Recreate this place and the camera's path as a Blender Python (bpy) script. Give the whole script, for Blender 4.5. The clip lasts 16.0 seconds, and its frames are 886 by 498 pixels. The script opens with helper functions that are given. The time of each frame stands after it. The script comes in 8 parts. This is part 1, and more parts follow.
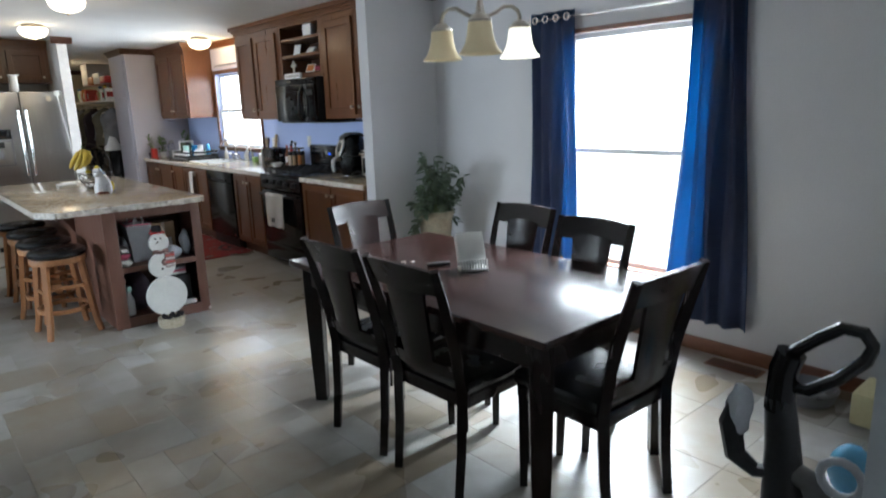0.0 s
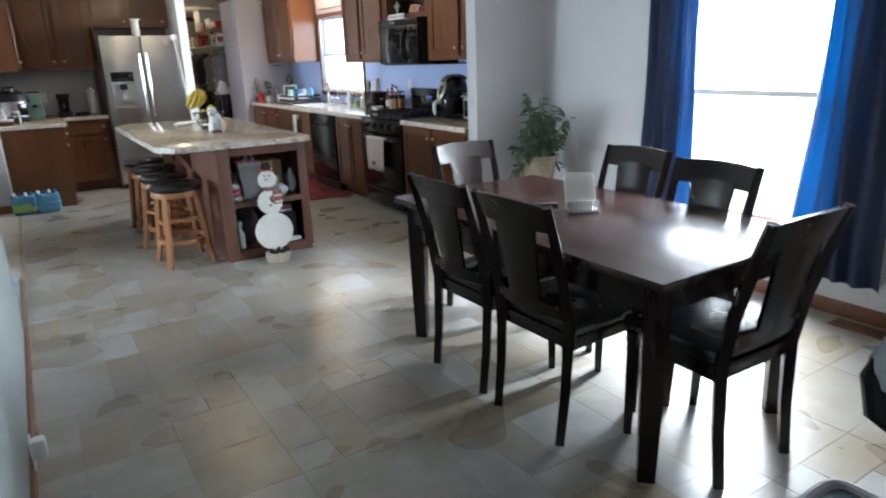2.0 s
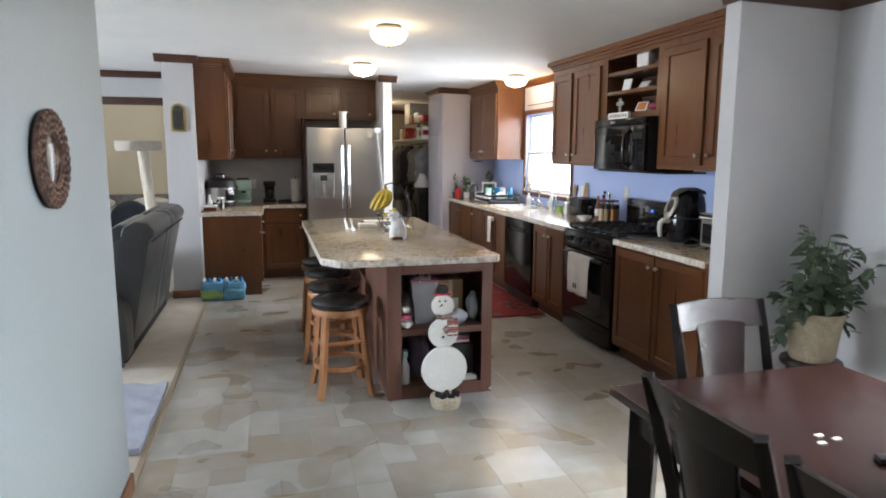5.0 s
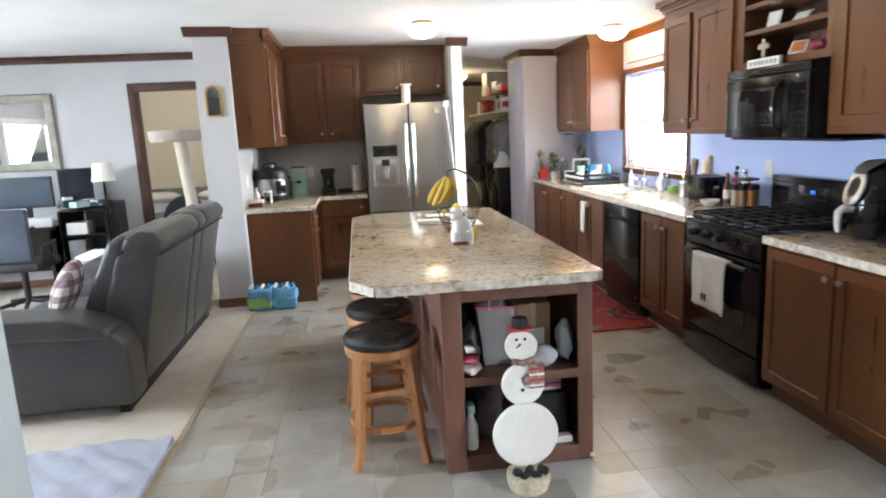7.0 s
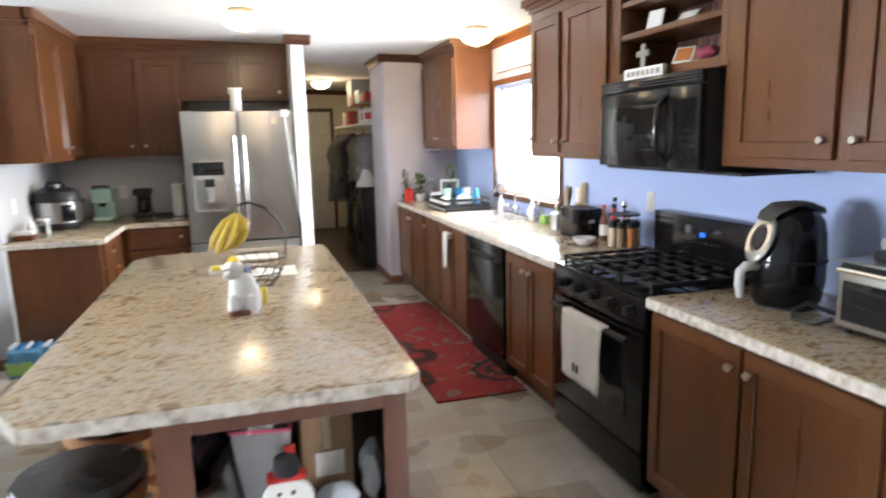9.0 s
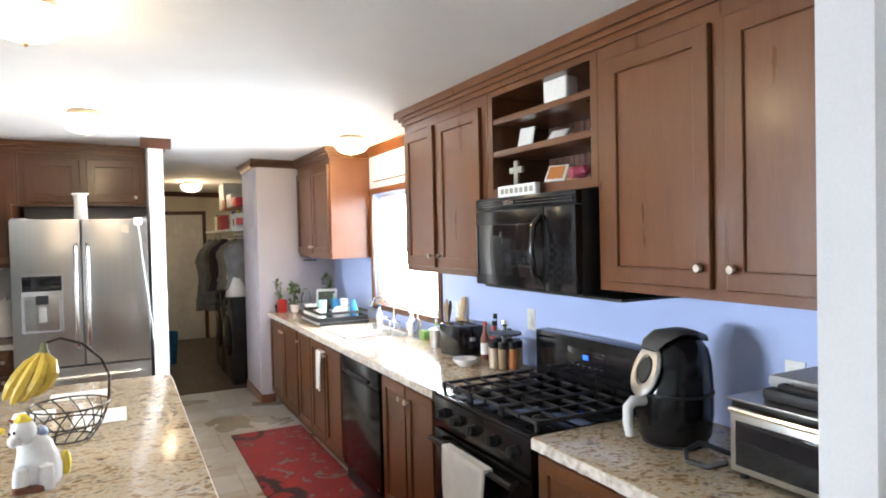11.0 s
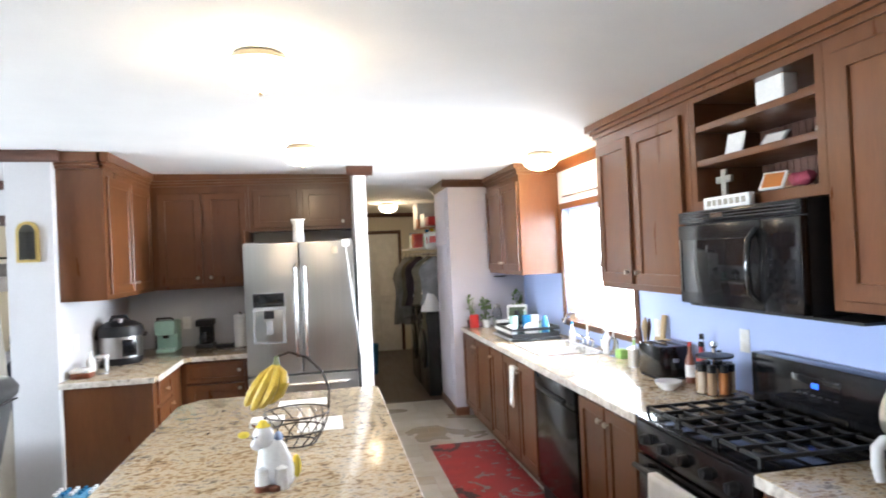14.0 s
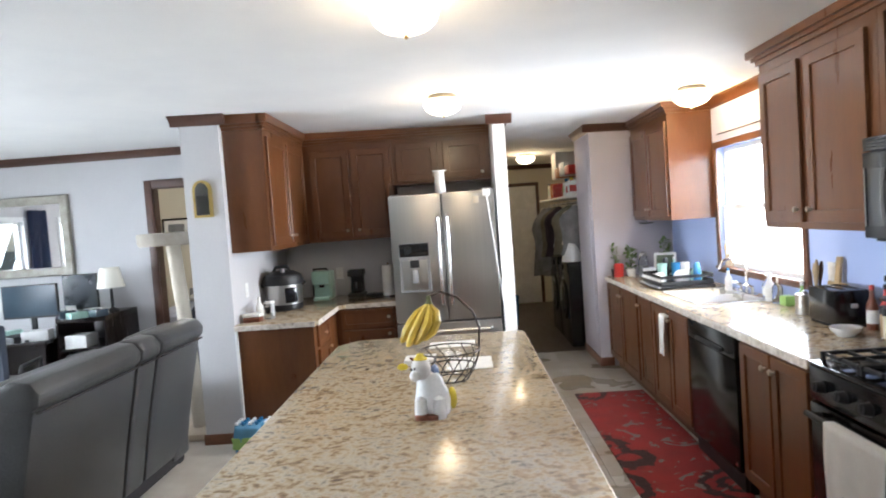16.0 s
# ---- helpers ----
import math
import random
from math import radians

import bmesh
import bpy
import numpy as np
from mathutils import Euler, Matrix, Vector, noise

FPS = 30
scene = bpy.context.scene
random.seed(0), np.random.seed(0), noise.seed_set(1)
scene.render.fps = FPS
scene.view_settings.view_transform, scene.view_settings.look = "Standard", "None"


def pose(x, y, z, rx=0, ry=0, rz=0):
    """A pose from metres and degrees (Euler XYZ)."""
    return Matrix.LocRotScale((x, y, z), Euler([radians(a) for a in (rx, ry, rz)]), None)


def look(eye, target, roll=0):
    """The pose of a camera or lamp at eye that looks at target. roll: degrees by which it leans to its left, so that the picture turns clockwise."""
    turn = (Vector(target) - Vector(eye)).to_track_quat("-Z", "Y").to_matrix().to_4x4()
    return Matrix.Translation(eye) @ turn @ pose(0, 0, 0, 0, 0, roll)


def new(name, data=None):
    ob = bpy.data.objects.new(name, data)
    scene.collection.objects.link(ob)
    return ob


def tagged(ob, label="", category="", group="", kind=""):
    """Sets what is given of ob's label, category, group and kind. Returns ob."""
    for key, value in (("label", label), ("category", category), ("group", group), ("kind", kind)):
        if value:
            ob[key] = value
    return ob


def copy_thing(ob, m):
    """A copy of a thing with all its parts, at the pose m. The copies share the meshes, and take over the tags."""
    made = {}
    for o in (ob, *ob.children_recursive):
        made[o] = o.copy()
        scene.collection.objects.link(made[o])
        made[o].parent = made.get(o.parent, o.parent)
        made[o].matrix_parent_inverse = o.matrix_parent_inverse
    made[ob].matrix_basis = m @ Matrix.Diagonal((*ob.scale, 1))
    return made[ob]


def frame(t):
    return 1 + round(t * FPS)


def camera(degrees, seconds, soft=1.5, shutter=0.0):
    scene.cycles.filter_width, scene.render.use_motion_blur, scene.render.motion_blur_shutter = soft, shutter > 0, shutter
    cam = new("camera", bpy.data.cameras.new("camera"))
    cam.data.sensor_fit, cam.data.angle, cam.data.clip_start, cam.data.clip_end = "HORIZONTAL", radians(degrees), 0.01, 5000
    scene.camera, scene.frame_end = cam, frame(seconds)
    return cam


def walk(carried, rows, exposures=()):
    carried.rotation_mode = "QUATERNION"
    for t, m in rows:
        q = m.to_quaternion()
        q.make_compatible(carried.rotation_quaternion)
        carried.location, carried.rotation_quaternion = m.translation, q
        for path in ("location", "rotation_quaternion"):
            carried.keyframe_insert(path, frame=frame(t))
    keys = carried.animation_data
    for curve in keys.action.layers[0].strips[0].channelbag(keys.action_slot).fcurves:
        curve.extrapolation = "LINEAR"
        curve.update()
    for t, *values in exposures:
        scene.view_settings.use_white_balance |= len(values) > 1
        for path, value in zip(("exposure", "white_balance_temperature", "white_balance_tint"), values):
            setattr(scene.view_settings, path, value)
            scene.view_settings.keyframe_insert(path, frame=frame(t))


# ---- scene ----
cam = camera(69.4, 16.0, soft=1.8, shutter=0.5)
PATH = [
    (0, (0.572, 1.878, 1.502), (1.844, 3.357, 1.062), -2.0),
    (0.5, (0.59, 1.865, 1.462), (1.825, 3.337, 0.905), -3.1),
    (1, (0.565, 1.882, 1.458), (1.76, 3.358, 0.83), -3.1),
    (1.5, (0.56, 1.902, 1.439), (1.669, 3.439, 0.8), -3.1),
    (2, (0.533, 1.951, 1.429), (1.557, 3.571, 0.857), -2.0),
    (2.5, (0.502, 1.947, 1.488), (1.453, 3.63, 0.975), -2.6),
    (3, (0.631, 2.079, 1.47), (1.43, 3.86, 1.034), -1.4),
    (3.5, (0.813, 2.199, 1.477), (1.39, 4.086, 1.152), -0.9),
    (4, (0.874, 2.444, 1.524), (1.408, 4.35, 1.239), 0.1),
    (6.5, (1.225, 3.781, 1.524), (1.63, 5.709, 1.176), -2.5),
    (7, (1.335, 4.085, 1.519), (1.576, 6.036, 1.155), -2.7),
    (7.5, (1.437, 4.365, 1.503), (1.629, 6.314, 1.095), -1.7),
    (8, (1.534, 4.599, 1.514), (1.856, 6.533, 1.116), -2.6),
    (8.5, (1.741, 4.83, 1.508), (2.198, 6.741, 1.136), -2.8),
    (9, (1.925, 5.007, 1.546), (2.488, 6.896, 1.204), -1.4),
    (9.5, (2.012, 5.205, 1.561), (2.855, 7.0, 1.304), -1.6),
    (10, (2.093, 5.275, 1.581), (3.006, 7.048, 1.418), -0.6),
    (12.5, (2.123, 5.239, 1.68), (2.862, 7.098, 1.722), -1.7),
    (13, (2.108, 5.258, 1.647), (2.727, 7.16, 1.695), -1.8),
    (13.5, (2.107, 5.286, 1.643), (2.6, 7.225, 1.682), -2.1),
    (14, (2.072, 5.289, 1.661), (2.436, 7.256, 1.674), -2.6),
    (14.5, (2.053, 5.292, 1.636), (2.291, 7.278, 1.64), -2.8),
    (15, (2.044, 5.293, 1.627), (2.165, 7.289, 1.611), -3.1),
    (15.5, (2.028, 5.288, 1.632), (2.05, 7.287, 1.578), -3.4),
    (16, (2.019, 5.302, 1.595), (1.957, 7.299, 1.498), -4.1),
]
EXPOSURES = [(0, -0.95, 5850, 6), (0.6, -0.72, 5850, 6), (2.5, -0.62, 5850, 6), (3.5, -0.78, 6050, 8), (4.2, -0.66, 6150, 10), (6.5, -0.26, 6250, 10), (7.5, 0.02, 6300, 10), (8.0, 0.02, 6300, 10), (9.5, 0.12, 6250, 10), (12.5, 0.28, 6100, 10), (14.5, 0.36, 5950, 10), (15.5, 0.22, 6000, 10), (16.0, -0.14, 6050, 10)]
walk(cam, [(t, look(eye, target, roll)) for t, eye, target, roll in PATH], EXPOSURES)

# ---- world and large lights ----
world = bpy.data.worlds.new("sky")
scene.world = world
world.use_nodes = True
wn = world.node_tree.nodes
sky = wn.new("ShaderNodeTexSky")
sky.sky_type, sky.sun_disc, sky.sun_elevation, sky.sun_rotation = "NISHITA", False, radians(40), radians(60)
wn["Background"].inputs["Strength"].default_value = 0.12
world.node_tree.links.new(sky.outputs[0], wn["Background"].inputs["Color"])


def window_light(name, centre, way, width, height, watts, colour=(0.93, 0.97, 1.0), spread=180):
    lamp = bpy.data.lights.new(name, "AREA")
    lamp.shape, lamp.size, lamp.size_y, lamp.energy, lamp.color = "RECTANGLE", width, height, watts, colour
    lamp.spread = radians(spread)
    ob = new(name, lamp)
    ob.matrix_world = look(centre, Vector(centre) + Vector(way))
    return ob


def bulb(name, place, watts, colour=(1.0, 0.72, 0.42), radius=0.05):
    lamp = bpy.data.lights.new(name, "POINT")
    lamp.energy, lamp.color, lamp.shadow_soft_size = watts, colour, radius
    ob = new(name, lamp)
    ob.location = place
    return ob


window_light("dining_daylight", (5.15, 4.16, 1.95), (-1, 0, -1.1), 2.2, 2.0, 1900, (0.95, 0.98, 1.0), 130)
window_light("kitchen_daylight", (4.36, 9.89, 1.58), (-1, 0, -0.3), 1.5, 1.15, 190, spread=150)
window_light("living_daylight", (-4.4, 9.95, 1.5), (1, 0, -0.45), 1.6, 1.5, 170, (0.88, 0.95, 1.0), 140)
window_light("living_daylight", (-4.4, 7.8, 1.5), (1, 0, -0.45), 2.1, 1.5, 400, (0.88, 0.95, 1.0), 140)
bulb("ceiling_bulb", (1.86, 7.77, 2.31), 9, (1.0, 0.70, 0.38))
bulb("ceiling_bulb", (1.95, 9.75, 2.31), 10, (1.0, 0.70, 0.38))
bulb("ceiling_bulb", (3.74, 10.05, 2.29), 27, (1.0, 0.70, 0.32))
bulb("ceiling_bulb", (3.0, 14.5, 2.28), 10)

# ---- materials ----
def links(mat):
    mat.use_nodes = True
    return mat.node_tree.nodes, mat.node_tree.links, mat.node_tree.nodes["Principled BSDF"]


def surface(name, low, high, rough=0.5, metal=0.0, scale=6.0, fine=60.0, bump=0.05, stretch=(1, 1, 1), spread=0.12, coat=0.0, spec=0.5, random_amount=0.0):
    """Two scales of noise between two colours, uneven gloss and a fine relief."""
    mat = bpy.data.materials.new(name)
    n, l, p = links(mat)
    co, mp = n.new("ShaderNodeTexCoord"), n.new("ShaderNodeMapping")
    mp.inputs["Scale"].default_value = stretch
    big, small, mix, ramp = n.new("ShaderNodeTexNoise"), n.new("ShaderNodeTexNoise"), n.new("ShaderNodeMix"), n.new("ShaderNodeValToRGB")
    big.inputs["Scale"].default_value, small.inputs["Scale"].default_value = scale, fine
    big.inputs["Detail"].default_value = small.inputs["Detail"].default_value = 5
    mix.inputs[0].default_value = 0.4
    l.new(co.outputs["Object"], mp.inputs[0])
    l.new(mp.outputs[0], big.inputs["Vector"]), l.new(mp.outputs[0], small.inputs["Vector"])
    l.new(big.outputs[0], mix.inputs[2]), l.new(small.outputs[0], mix.inputs[3])
    ramp.color_ramp.elements[0].position, ramp.color_ramp.elements[1].position = 0.34, 0.66
    ramp.color_ramp.elements[0].color, ramp.color_ramp.elements[1].color = (*low, 1), (*high, 1)
    l.new(mix.outputs[0], ramp.inputs[0])
    colour = ramp.outputs[0]
    if random_amount:
        info, hsv, m = n.new("ShaderNodeObjectInfo"), n.new("ShaderNodeHueSaturation"), n.new("ShaderNodeMapRange")
        m.inputs["To Min"].default_value, m.inputs["To Max"].default_value = 1 - random_amount, 1 + random_amount
        l.new(info.outputs["Random"], m.inputs[0]), l.new(m.outputs[0], hsv.inputs["Value"]), l.new(colour, hsv.inputs["Color"])
        colour = hsv.outputs[0]
    l.new(colour, p.inputs["Base Color"])
    r = n.new("ShaderNodeMapRange")
    r.inputs["To Min"].default_value, r.inputs["To Max"].default_value = max(0.02, rough - spread), min(1, rough + spread)
    l.new(big.outputs[0], r.inputs[0]), l.new(r.outputs[0], p.inputs["Roughness"])
    p.inputs["Metallic"].default_value, p.inputs["Coat Weight"].default_value, p.inputs["Specular IOR Level"].default_value = metal, coat, spec
    p.inputs["Coat Roughness"].default_value = 0.12
    if bump:
        b = n.new("ShaderNodeBump")
        b.inputs["Strength"].default_value, b.inputs["Distance"].default_value = bump, 0.01
        l.new(small.outputs[0], b.inputs["Height"]), l.new(b.outputs[0], p.inputs["Normal"])
    return mat


def plain(name, colour, rough=0.4, metal=0.0, bump=0.02):
    return surface(name, [c * 0.88 for c in colour], [min(1, c * 1.08) for c in colour], rough, metal, 9.0, 90.0, bump, spread=0.06)


def glowing(name, colour, strength, base=(0.9, 0.88, 0.8)):
    mat = bpy.data.materials.new(name)
    n, l, p = links(mat)
    p.inputs["Base Color"].default_value, p.inputs["Emission Color"].default_value = (*base, 1), (*colour, 1)
    p.inputs["Emission Strength"].default_value, p.inputs["Roughness"].default_value = strength, 0.3
    return mat


def clear(name, tint=(1, 1, 1), rough=0.0):
    mat = bpy.data.materials.new(name)
    n, l, p = links(mat)
    p.inputs["Base Color"].default_value, p.inputs["Roughness"].default_value, p.inputs["Transmission Weight"].default_value = (*tint, 1), rough, 1.0
    p.inputs["IOR"].default_value = 1.45
    return mat


def mottled(name, stops, scale, detail_scale, rough, bump, grains=0.22, stretch=(1, 1, 1)):
    """Stone-like print: two noises over a ramp of several colours."""
    mat = bpy.data.materials.new(name)
    n, l, p = links(mat)
    co, a, b, v = n.new("ShaderNodeTexCoord"), n.new("ShaderNodeTexNoise"), n.new("ShaderNodeTexNoise"), n.new("ShaderNodeTexVoronoi")
    a.inputs["Scale"].default_value, b.inputs["Scale"].default_value, v.inputs["Scale"].default_value = scale, detail_scale, detail_scale * 0.6
    a.inputs["Detail"].default_value = b.inputs["Detail"].default_value = 6
    a.inputs["Distortion"].default_value = 1.2
    m1, m2, ramp = n.new("ShaderNodeMix"), n.new("ShaderNodeMix"), n.new("ShaderNodeValToRGB")
    m1.inputs[0].default_value, m2.inputs[0].default_value = 0.45, grains
    mp = n.new("ShaderNodeMapping")
    mp.inputs["Scale"].default_value, mp.inputs["Rotation"].default_value[2] = stretch, 0.6
    l.new(co.outputs["Object"], mp.inputs[0])
    for node in (a, b, v):
        l.new(mp.outputs[0], node.inputs["Vector"])
    l.new(a.outputs[0], m1.inputs[2]), l.new(b.outputs[0], m1.inputs[3]), l.new(m1.outputs[0], m2.inputs[2]), l.new(v.outputs["Distance"], m2.inputs[3])
    l.new(m2.outputs[0], ramp.inputs[0])
    els = ramp.color_ramp.elements
    while len(els) < len(stops):
        els.new(0.5)
    for e, (pos, c) in zip(els, stops):
        e.position, e.color = pos, (*c, 1)
    l.new(ramp.outputs[0], p.inputs["Base Color"])
    p.inputs["Roughness"].default_value = rough
    bp = n.new("ShaderNodeBump")
    bp.inputs["Strength"].default_value, bp.inputs["Distance"].default_value = bump, 0.004
    l.new(b.outputs[0], bp.inputs["Height"]), l.new(bp.outputs[0], p.inputs["Normal"])
    return mat


def tile_material(name, island):
    """Printed stone-look vinyl: each block takes its own tone and warmth, with clouds and veins over it."""
    mat = bpy.data.materials.new(name)
    n, l, p = links(mat)
    co, a, b = n.new("ShaderNodeNewGeometry"), n.new("ShaderNodeTexNoise"), n.new("ShaderNodeTexNoise")
    a.inputs["Scale"].default_value, b.inputs["Scale"].default_value = 2.2, 9
    a.inputs["Detail"].default_value, b.inputs["Detail"].default_value = 2, 5
    a.inputs["Distortion"].default_value = 0.3
    src = n.new("ShaderNodeNewGeometry" if island else "ShaderNodeObjectInfo")
    rnd = src.outputs["Random Per Island" if island else "Random"]
    l.new(co.outputs["Position"], a.inputs["Vector"]), l.new(co.outputs["Position"], b.inputs["Vector"])
    m1, m2, ramp = n.new("ShaderNodeMix"), n.new("ShaderNodeMix"), n.new("ShaderNodeValToRGB")
    m1.inputs[0].default_value, m2.inputs[0].default_value = 0.30, 0.24
    l.new(a.outputs[0], m1.inputs[2]), l.new(b.outputs[0], m1.inputs[3]), l.new(m1.outputs[0], m2.inputs[2]), l.new(rnd, m2.inputs[3])
    l.new(m2.outputs[0], ramp.inputs[0])
    els = ramp.color_ramp.elements
    els.new(0.45), els.new(0.6)
    for e, (pos, c) in zip(els, ((0.28, (0.250, 0.213, 0.166)), (0.42, (0.272, 0.238, 0.192)), (0.56, (0.325, 0.310, 0.283)), (0.72, (0.43, 0.430, 0.418)))):
        e.position, e.color = pos, (*c, 1)
    hsv, wn2, mr = n.new("ShaderNodeHueSaturation"), n.new("ShaderNodeTexWhiteNoise"), n.new("ShaderNodeMapRange")
    wn2.noise_dimensions = "1D"
    mr.inputs["To Min"].default_value, mr.inputs["To Max"].default_value = 0.75, 1.35
    l.new(rnd, wn2.inputs["W"]), l.new(wn2.outputs[0], mr.inputs[0]), l.new(mr.outputs[0], hsv.inputs["Saturation"]), l.new(ramp.outputs[0], hsv.inputs["Color"])
    l.new(hsv.outputs[0], p.inputs["Base Color"])
    r = n.new("ShaderNodeMapRange")
    r.inputs["To Min"].default_value, r.inputs["To Max"].default_value = 0.25, 0.31
    p.inputs["Specular IOR Level"].default_value = 0.6
    l.new(a.outputs[0], r.inputs[0]), l.new(r.outputs[0], p.inputs["Roughness"])
    return mat


# grey-green tint; the low value dims in colour the window light on this wall
M_DIMSAGE = surface("dimmed_grey_green_wall_paint", (0.23, 0.258, 0.264), (0.265, 0.293, 0.30), 0.5, scale=1.5, fine=120, bump=0.06)
M_WALL = surface("pale_wall_paint", (0.50, 0.495, 0.508), (0.56, 0.555, 0.566), 0.55, scale=1.5, fine=120, bump=0.06)
M_LAV = surface("lavender_wall_paint", (0.40, 0.495, 0.79), (0.45, 0.545, 0.85), 0.5, scale=1.5, fine=120, bump=0.06)
M_LILAC = surface("lilac_wall_paint", (0.50, 0.475, 0.54), (0.56, 0.535, 0.60), 0.55, scale=1.5, fine=120, bump=0.06)
M_BEIGE = surface("cream_wall_paint", (0.62, 0.57, 0.46), (0.68, 0.63, 0.52), 0.6, scale=1.5, fine=120, bump=0.05)
M_CEIL = surface("white_ceiling_paint", (0.78, 0.78, 0.78), (0.84, 0.84, 0.83), 0.8, scale=3, fine=160, bump=0.15)
M_WHITE = plain("white_paint", (0.78, 0.78, 0.77), 0.4)
M_TRIM = surface("dark_wood_trim", (0.045, 0.018, 0.011), (0.085, 0.034, 0.02), 0.4, scale=3, fine=40, stretch=(1, 1, 8))
M_BASE = surface("brown_wood_baseboard", (0.13, 0.05, 0.025), (0.2, 0.085, 0.045), 0.4, scale=3, fine=40, stretch=(3, 3, 12))
M_CAB = surface("cherry_cabinet_wood", (0.087, 0.0295, 0.0090), (0.120, 0.0435, 0.0140), 0.32, scale=4, fine=30, bump=0.03, stretch=(4, 4, 0.6), random_amount=0.08, spec=0.40, coat=0.18)
M_CABIN = surface("cabinet_interior_wood", (0.07, 0.028, 0.016), (0.11, 0.045, 0.026), 0.5, scale=5, fine=34, stretch=(6, 6, 0.7))
M_ISL = surface("brown_island_panel", (0.11, 0.047, 0.03), (0.15, 0.066, 0.044), 0.45, scale=4, fine=40, stretch=(5, 5, 0.7))
M_ESP = surface("espresso_wood", (0.007, 0.004, 0.004), (0.014, 0.007, 0.006), 0.24, scale=4, fine=40, stretch=(1, 6, 1), spec=0.45)
M_TABLE = surface("espresso_table_top", (0.020, 0.0085, 0.0075), (0.034, 0.015, 0.012), 0.20, scale=2.5, fine=30, bump=0.03, stretch=(4, 0.9, 1), spread=0.10, spec=0.5)
M_LEATHER = surface("black_leather", (0.008, 0.008, 0.009), (0.018, 0.018, 0.02), 0.25, scale=8, fine=140, bump=0.15, spec=0.65)
M_STOOL = surface("honey_stool_wood", (0.24, 0.10, 0.035), (0.38, 0.17, 0.065), 0.38, scale=5, fine=30, stretch=(6, 6, 0.8))
M_GRAN = mottled("granite_print_laminate", ((0.35, (0.12, 0.088, 0.058)), (0.425, (0.27, 0.185, 0.105)), (0.48, (0.42, 0.325, 0.205)), (0.53, (0.50, 0.425, 0.315)), (0.58, (0.35, 0.295, 0.22)), (0.65, (0.15, 0.125, 0.096))), 13, 40, 0.15, 0.04, 0.05, (1.0, 1.3, 1.0))
M_GRANEDGE = mottled("pale_laminate_edge", ((0.3, (0.24, 0.20, 0.17)), (0.45, (0.50, 0.45, 0.39)), (0.6, (0.70, 0.66, 0.60))), 14, 50, 0.3, 0.3)
M_STEEL = surface("brushed_steel", (0.45, 0.44, 0.42), (0.49, 0.478, 0.455), 0.29, 1.0, scale=2, fine=80, bump=0, stretch=(30, 30, 0.6), spread=0.02)
M_CHROME = surface("chrome", (0.75, 0.74, 0.72), (0.85, 0.84, 0.82), 0.14, 1.0, bump=0, spread=0.04)
M_BRASS = surface("aged_brass", (0.45, 0.33, 0.17), (0.6, 0.46, 0.25), 0.32, 1.0, bump=0.05)
M_NICKEL = surface("brushed_nickel", (0.42, 0.37, 0.31), (0.55, 0.49, 0.42), 0.33, 1.0, bump=0.05)
M_CANOPY = surface("brushed_brass_canopy", (0.24, 0.20, 0.15), (0.33, 0.28, 0.21), 0.38, 0.6, bump=0.05)
M_BLACK = surface("black_enamel", (0.005, 0.005, 0.006), (0.009, 0.009, 0.010), 0.14, scale=4, bump=0, spread=0.05, spec=0.32)
M_BLACKM = surface("matt_black_plastic", (0.008, 0.008, 0.009), (0.016, 0.016, 0.018), 0.45, bump=0.08, spec=0.35)
M_IRON = surface("cast_iron", (0.005, 0.005, 0.005), (0.011, 0.011, 0.011), 0.6, bump=0.2)
M_DGLASS = surface("dark_oven_glass", (0.008, 0.008, 0.009), (0.012, 0.012, 0.013), 0.05, bump=0, spread=0.02, spec=0.5)
M_GREY = plain("grey_plastic", (0.30, 0.30, 0.31), 0.4)
M_SOFA = surface("grey_sofa_leather", (0.032, 0.032, 0.033), (0.057, 0.056, 0.057), 0.34, scale=4, fine=120, bump=0.3)
M_CARPET = surface("beige_carpet", (0.46, 0.41, 0.345), (0.60, 0.55, 0.475), 0.95, scale=5, fine=260, bump=0.9)
M_MAT = surface("grey_blue_mat", (0.27, 0.29, 0.36), (0.38, 0.40, 0.48), 0.9, scale=7, fine=130, bump=0.6)
M_DFLOOR = surface("dark_plank_floor", (0.045, 0.03, 0.022), (0.08, 0.055, 0.04), 0.35, scale=3, fine=24, stretch=(6, 0.8, 1))
M_CLOTH = surface("white_cotton", (0.66, 0.65, 0.63), (0.76, 0.75, 0.73), 0.9, scale=12, fine=220, bump=0.4)
M_CERAM = plain("white_glazed_ceramic", (0.80, 0.80, 0.80), 0.12)
M_YELLOW = plain("yellow_glaze", (0.70, 0.55, 0.06), 0.2)
M_HOSE = surface("dark_grey_hose", (0.05, 0.048, 0.046), (0.085, 0.083, 0.08), 0.5, bump=0.1)
M_POST = surface("sisal_rope", (0.46, 0.41, 0.33), (0.56, 0.51, 0.42), 0.9, scale=10, fine=150, bump=0.6)
M_SINK = surface("pale_sink_steel", (0.58, 0.60, 0.62), (0.66, 0.68, 0.70), 0.28, 0.35, scale=5, fine=90, bump=0.02, spread=0.05)
M_SLATE = surface("slate_blue_fabric", (0.035, 0.045, 0.065), (0.06, 0.075, 0.105), 0.9, scale=8, fine=150, bump=0.4)
M_WRAP = plain("glossy_blue_film", (0.13, 0.34, 0.55), 0.16)
M_BLUEPET = plain("blue_tinted_plastic", (0.10, 0.27, 0.42), 0.12)
M_BLUEG = plain("blue_grey_glaze", (0.20, 0.26, 0.42), 0.2)
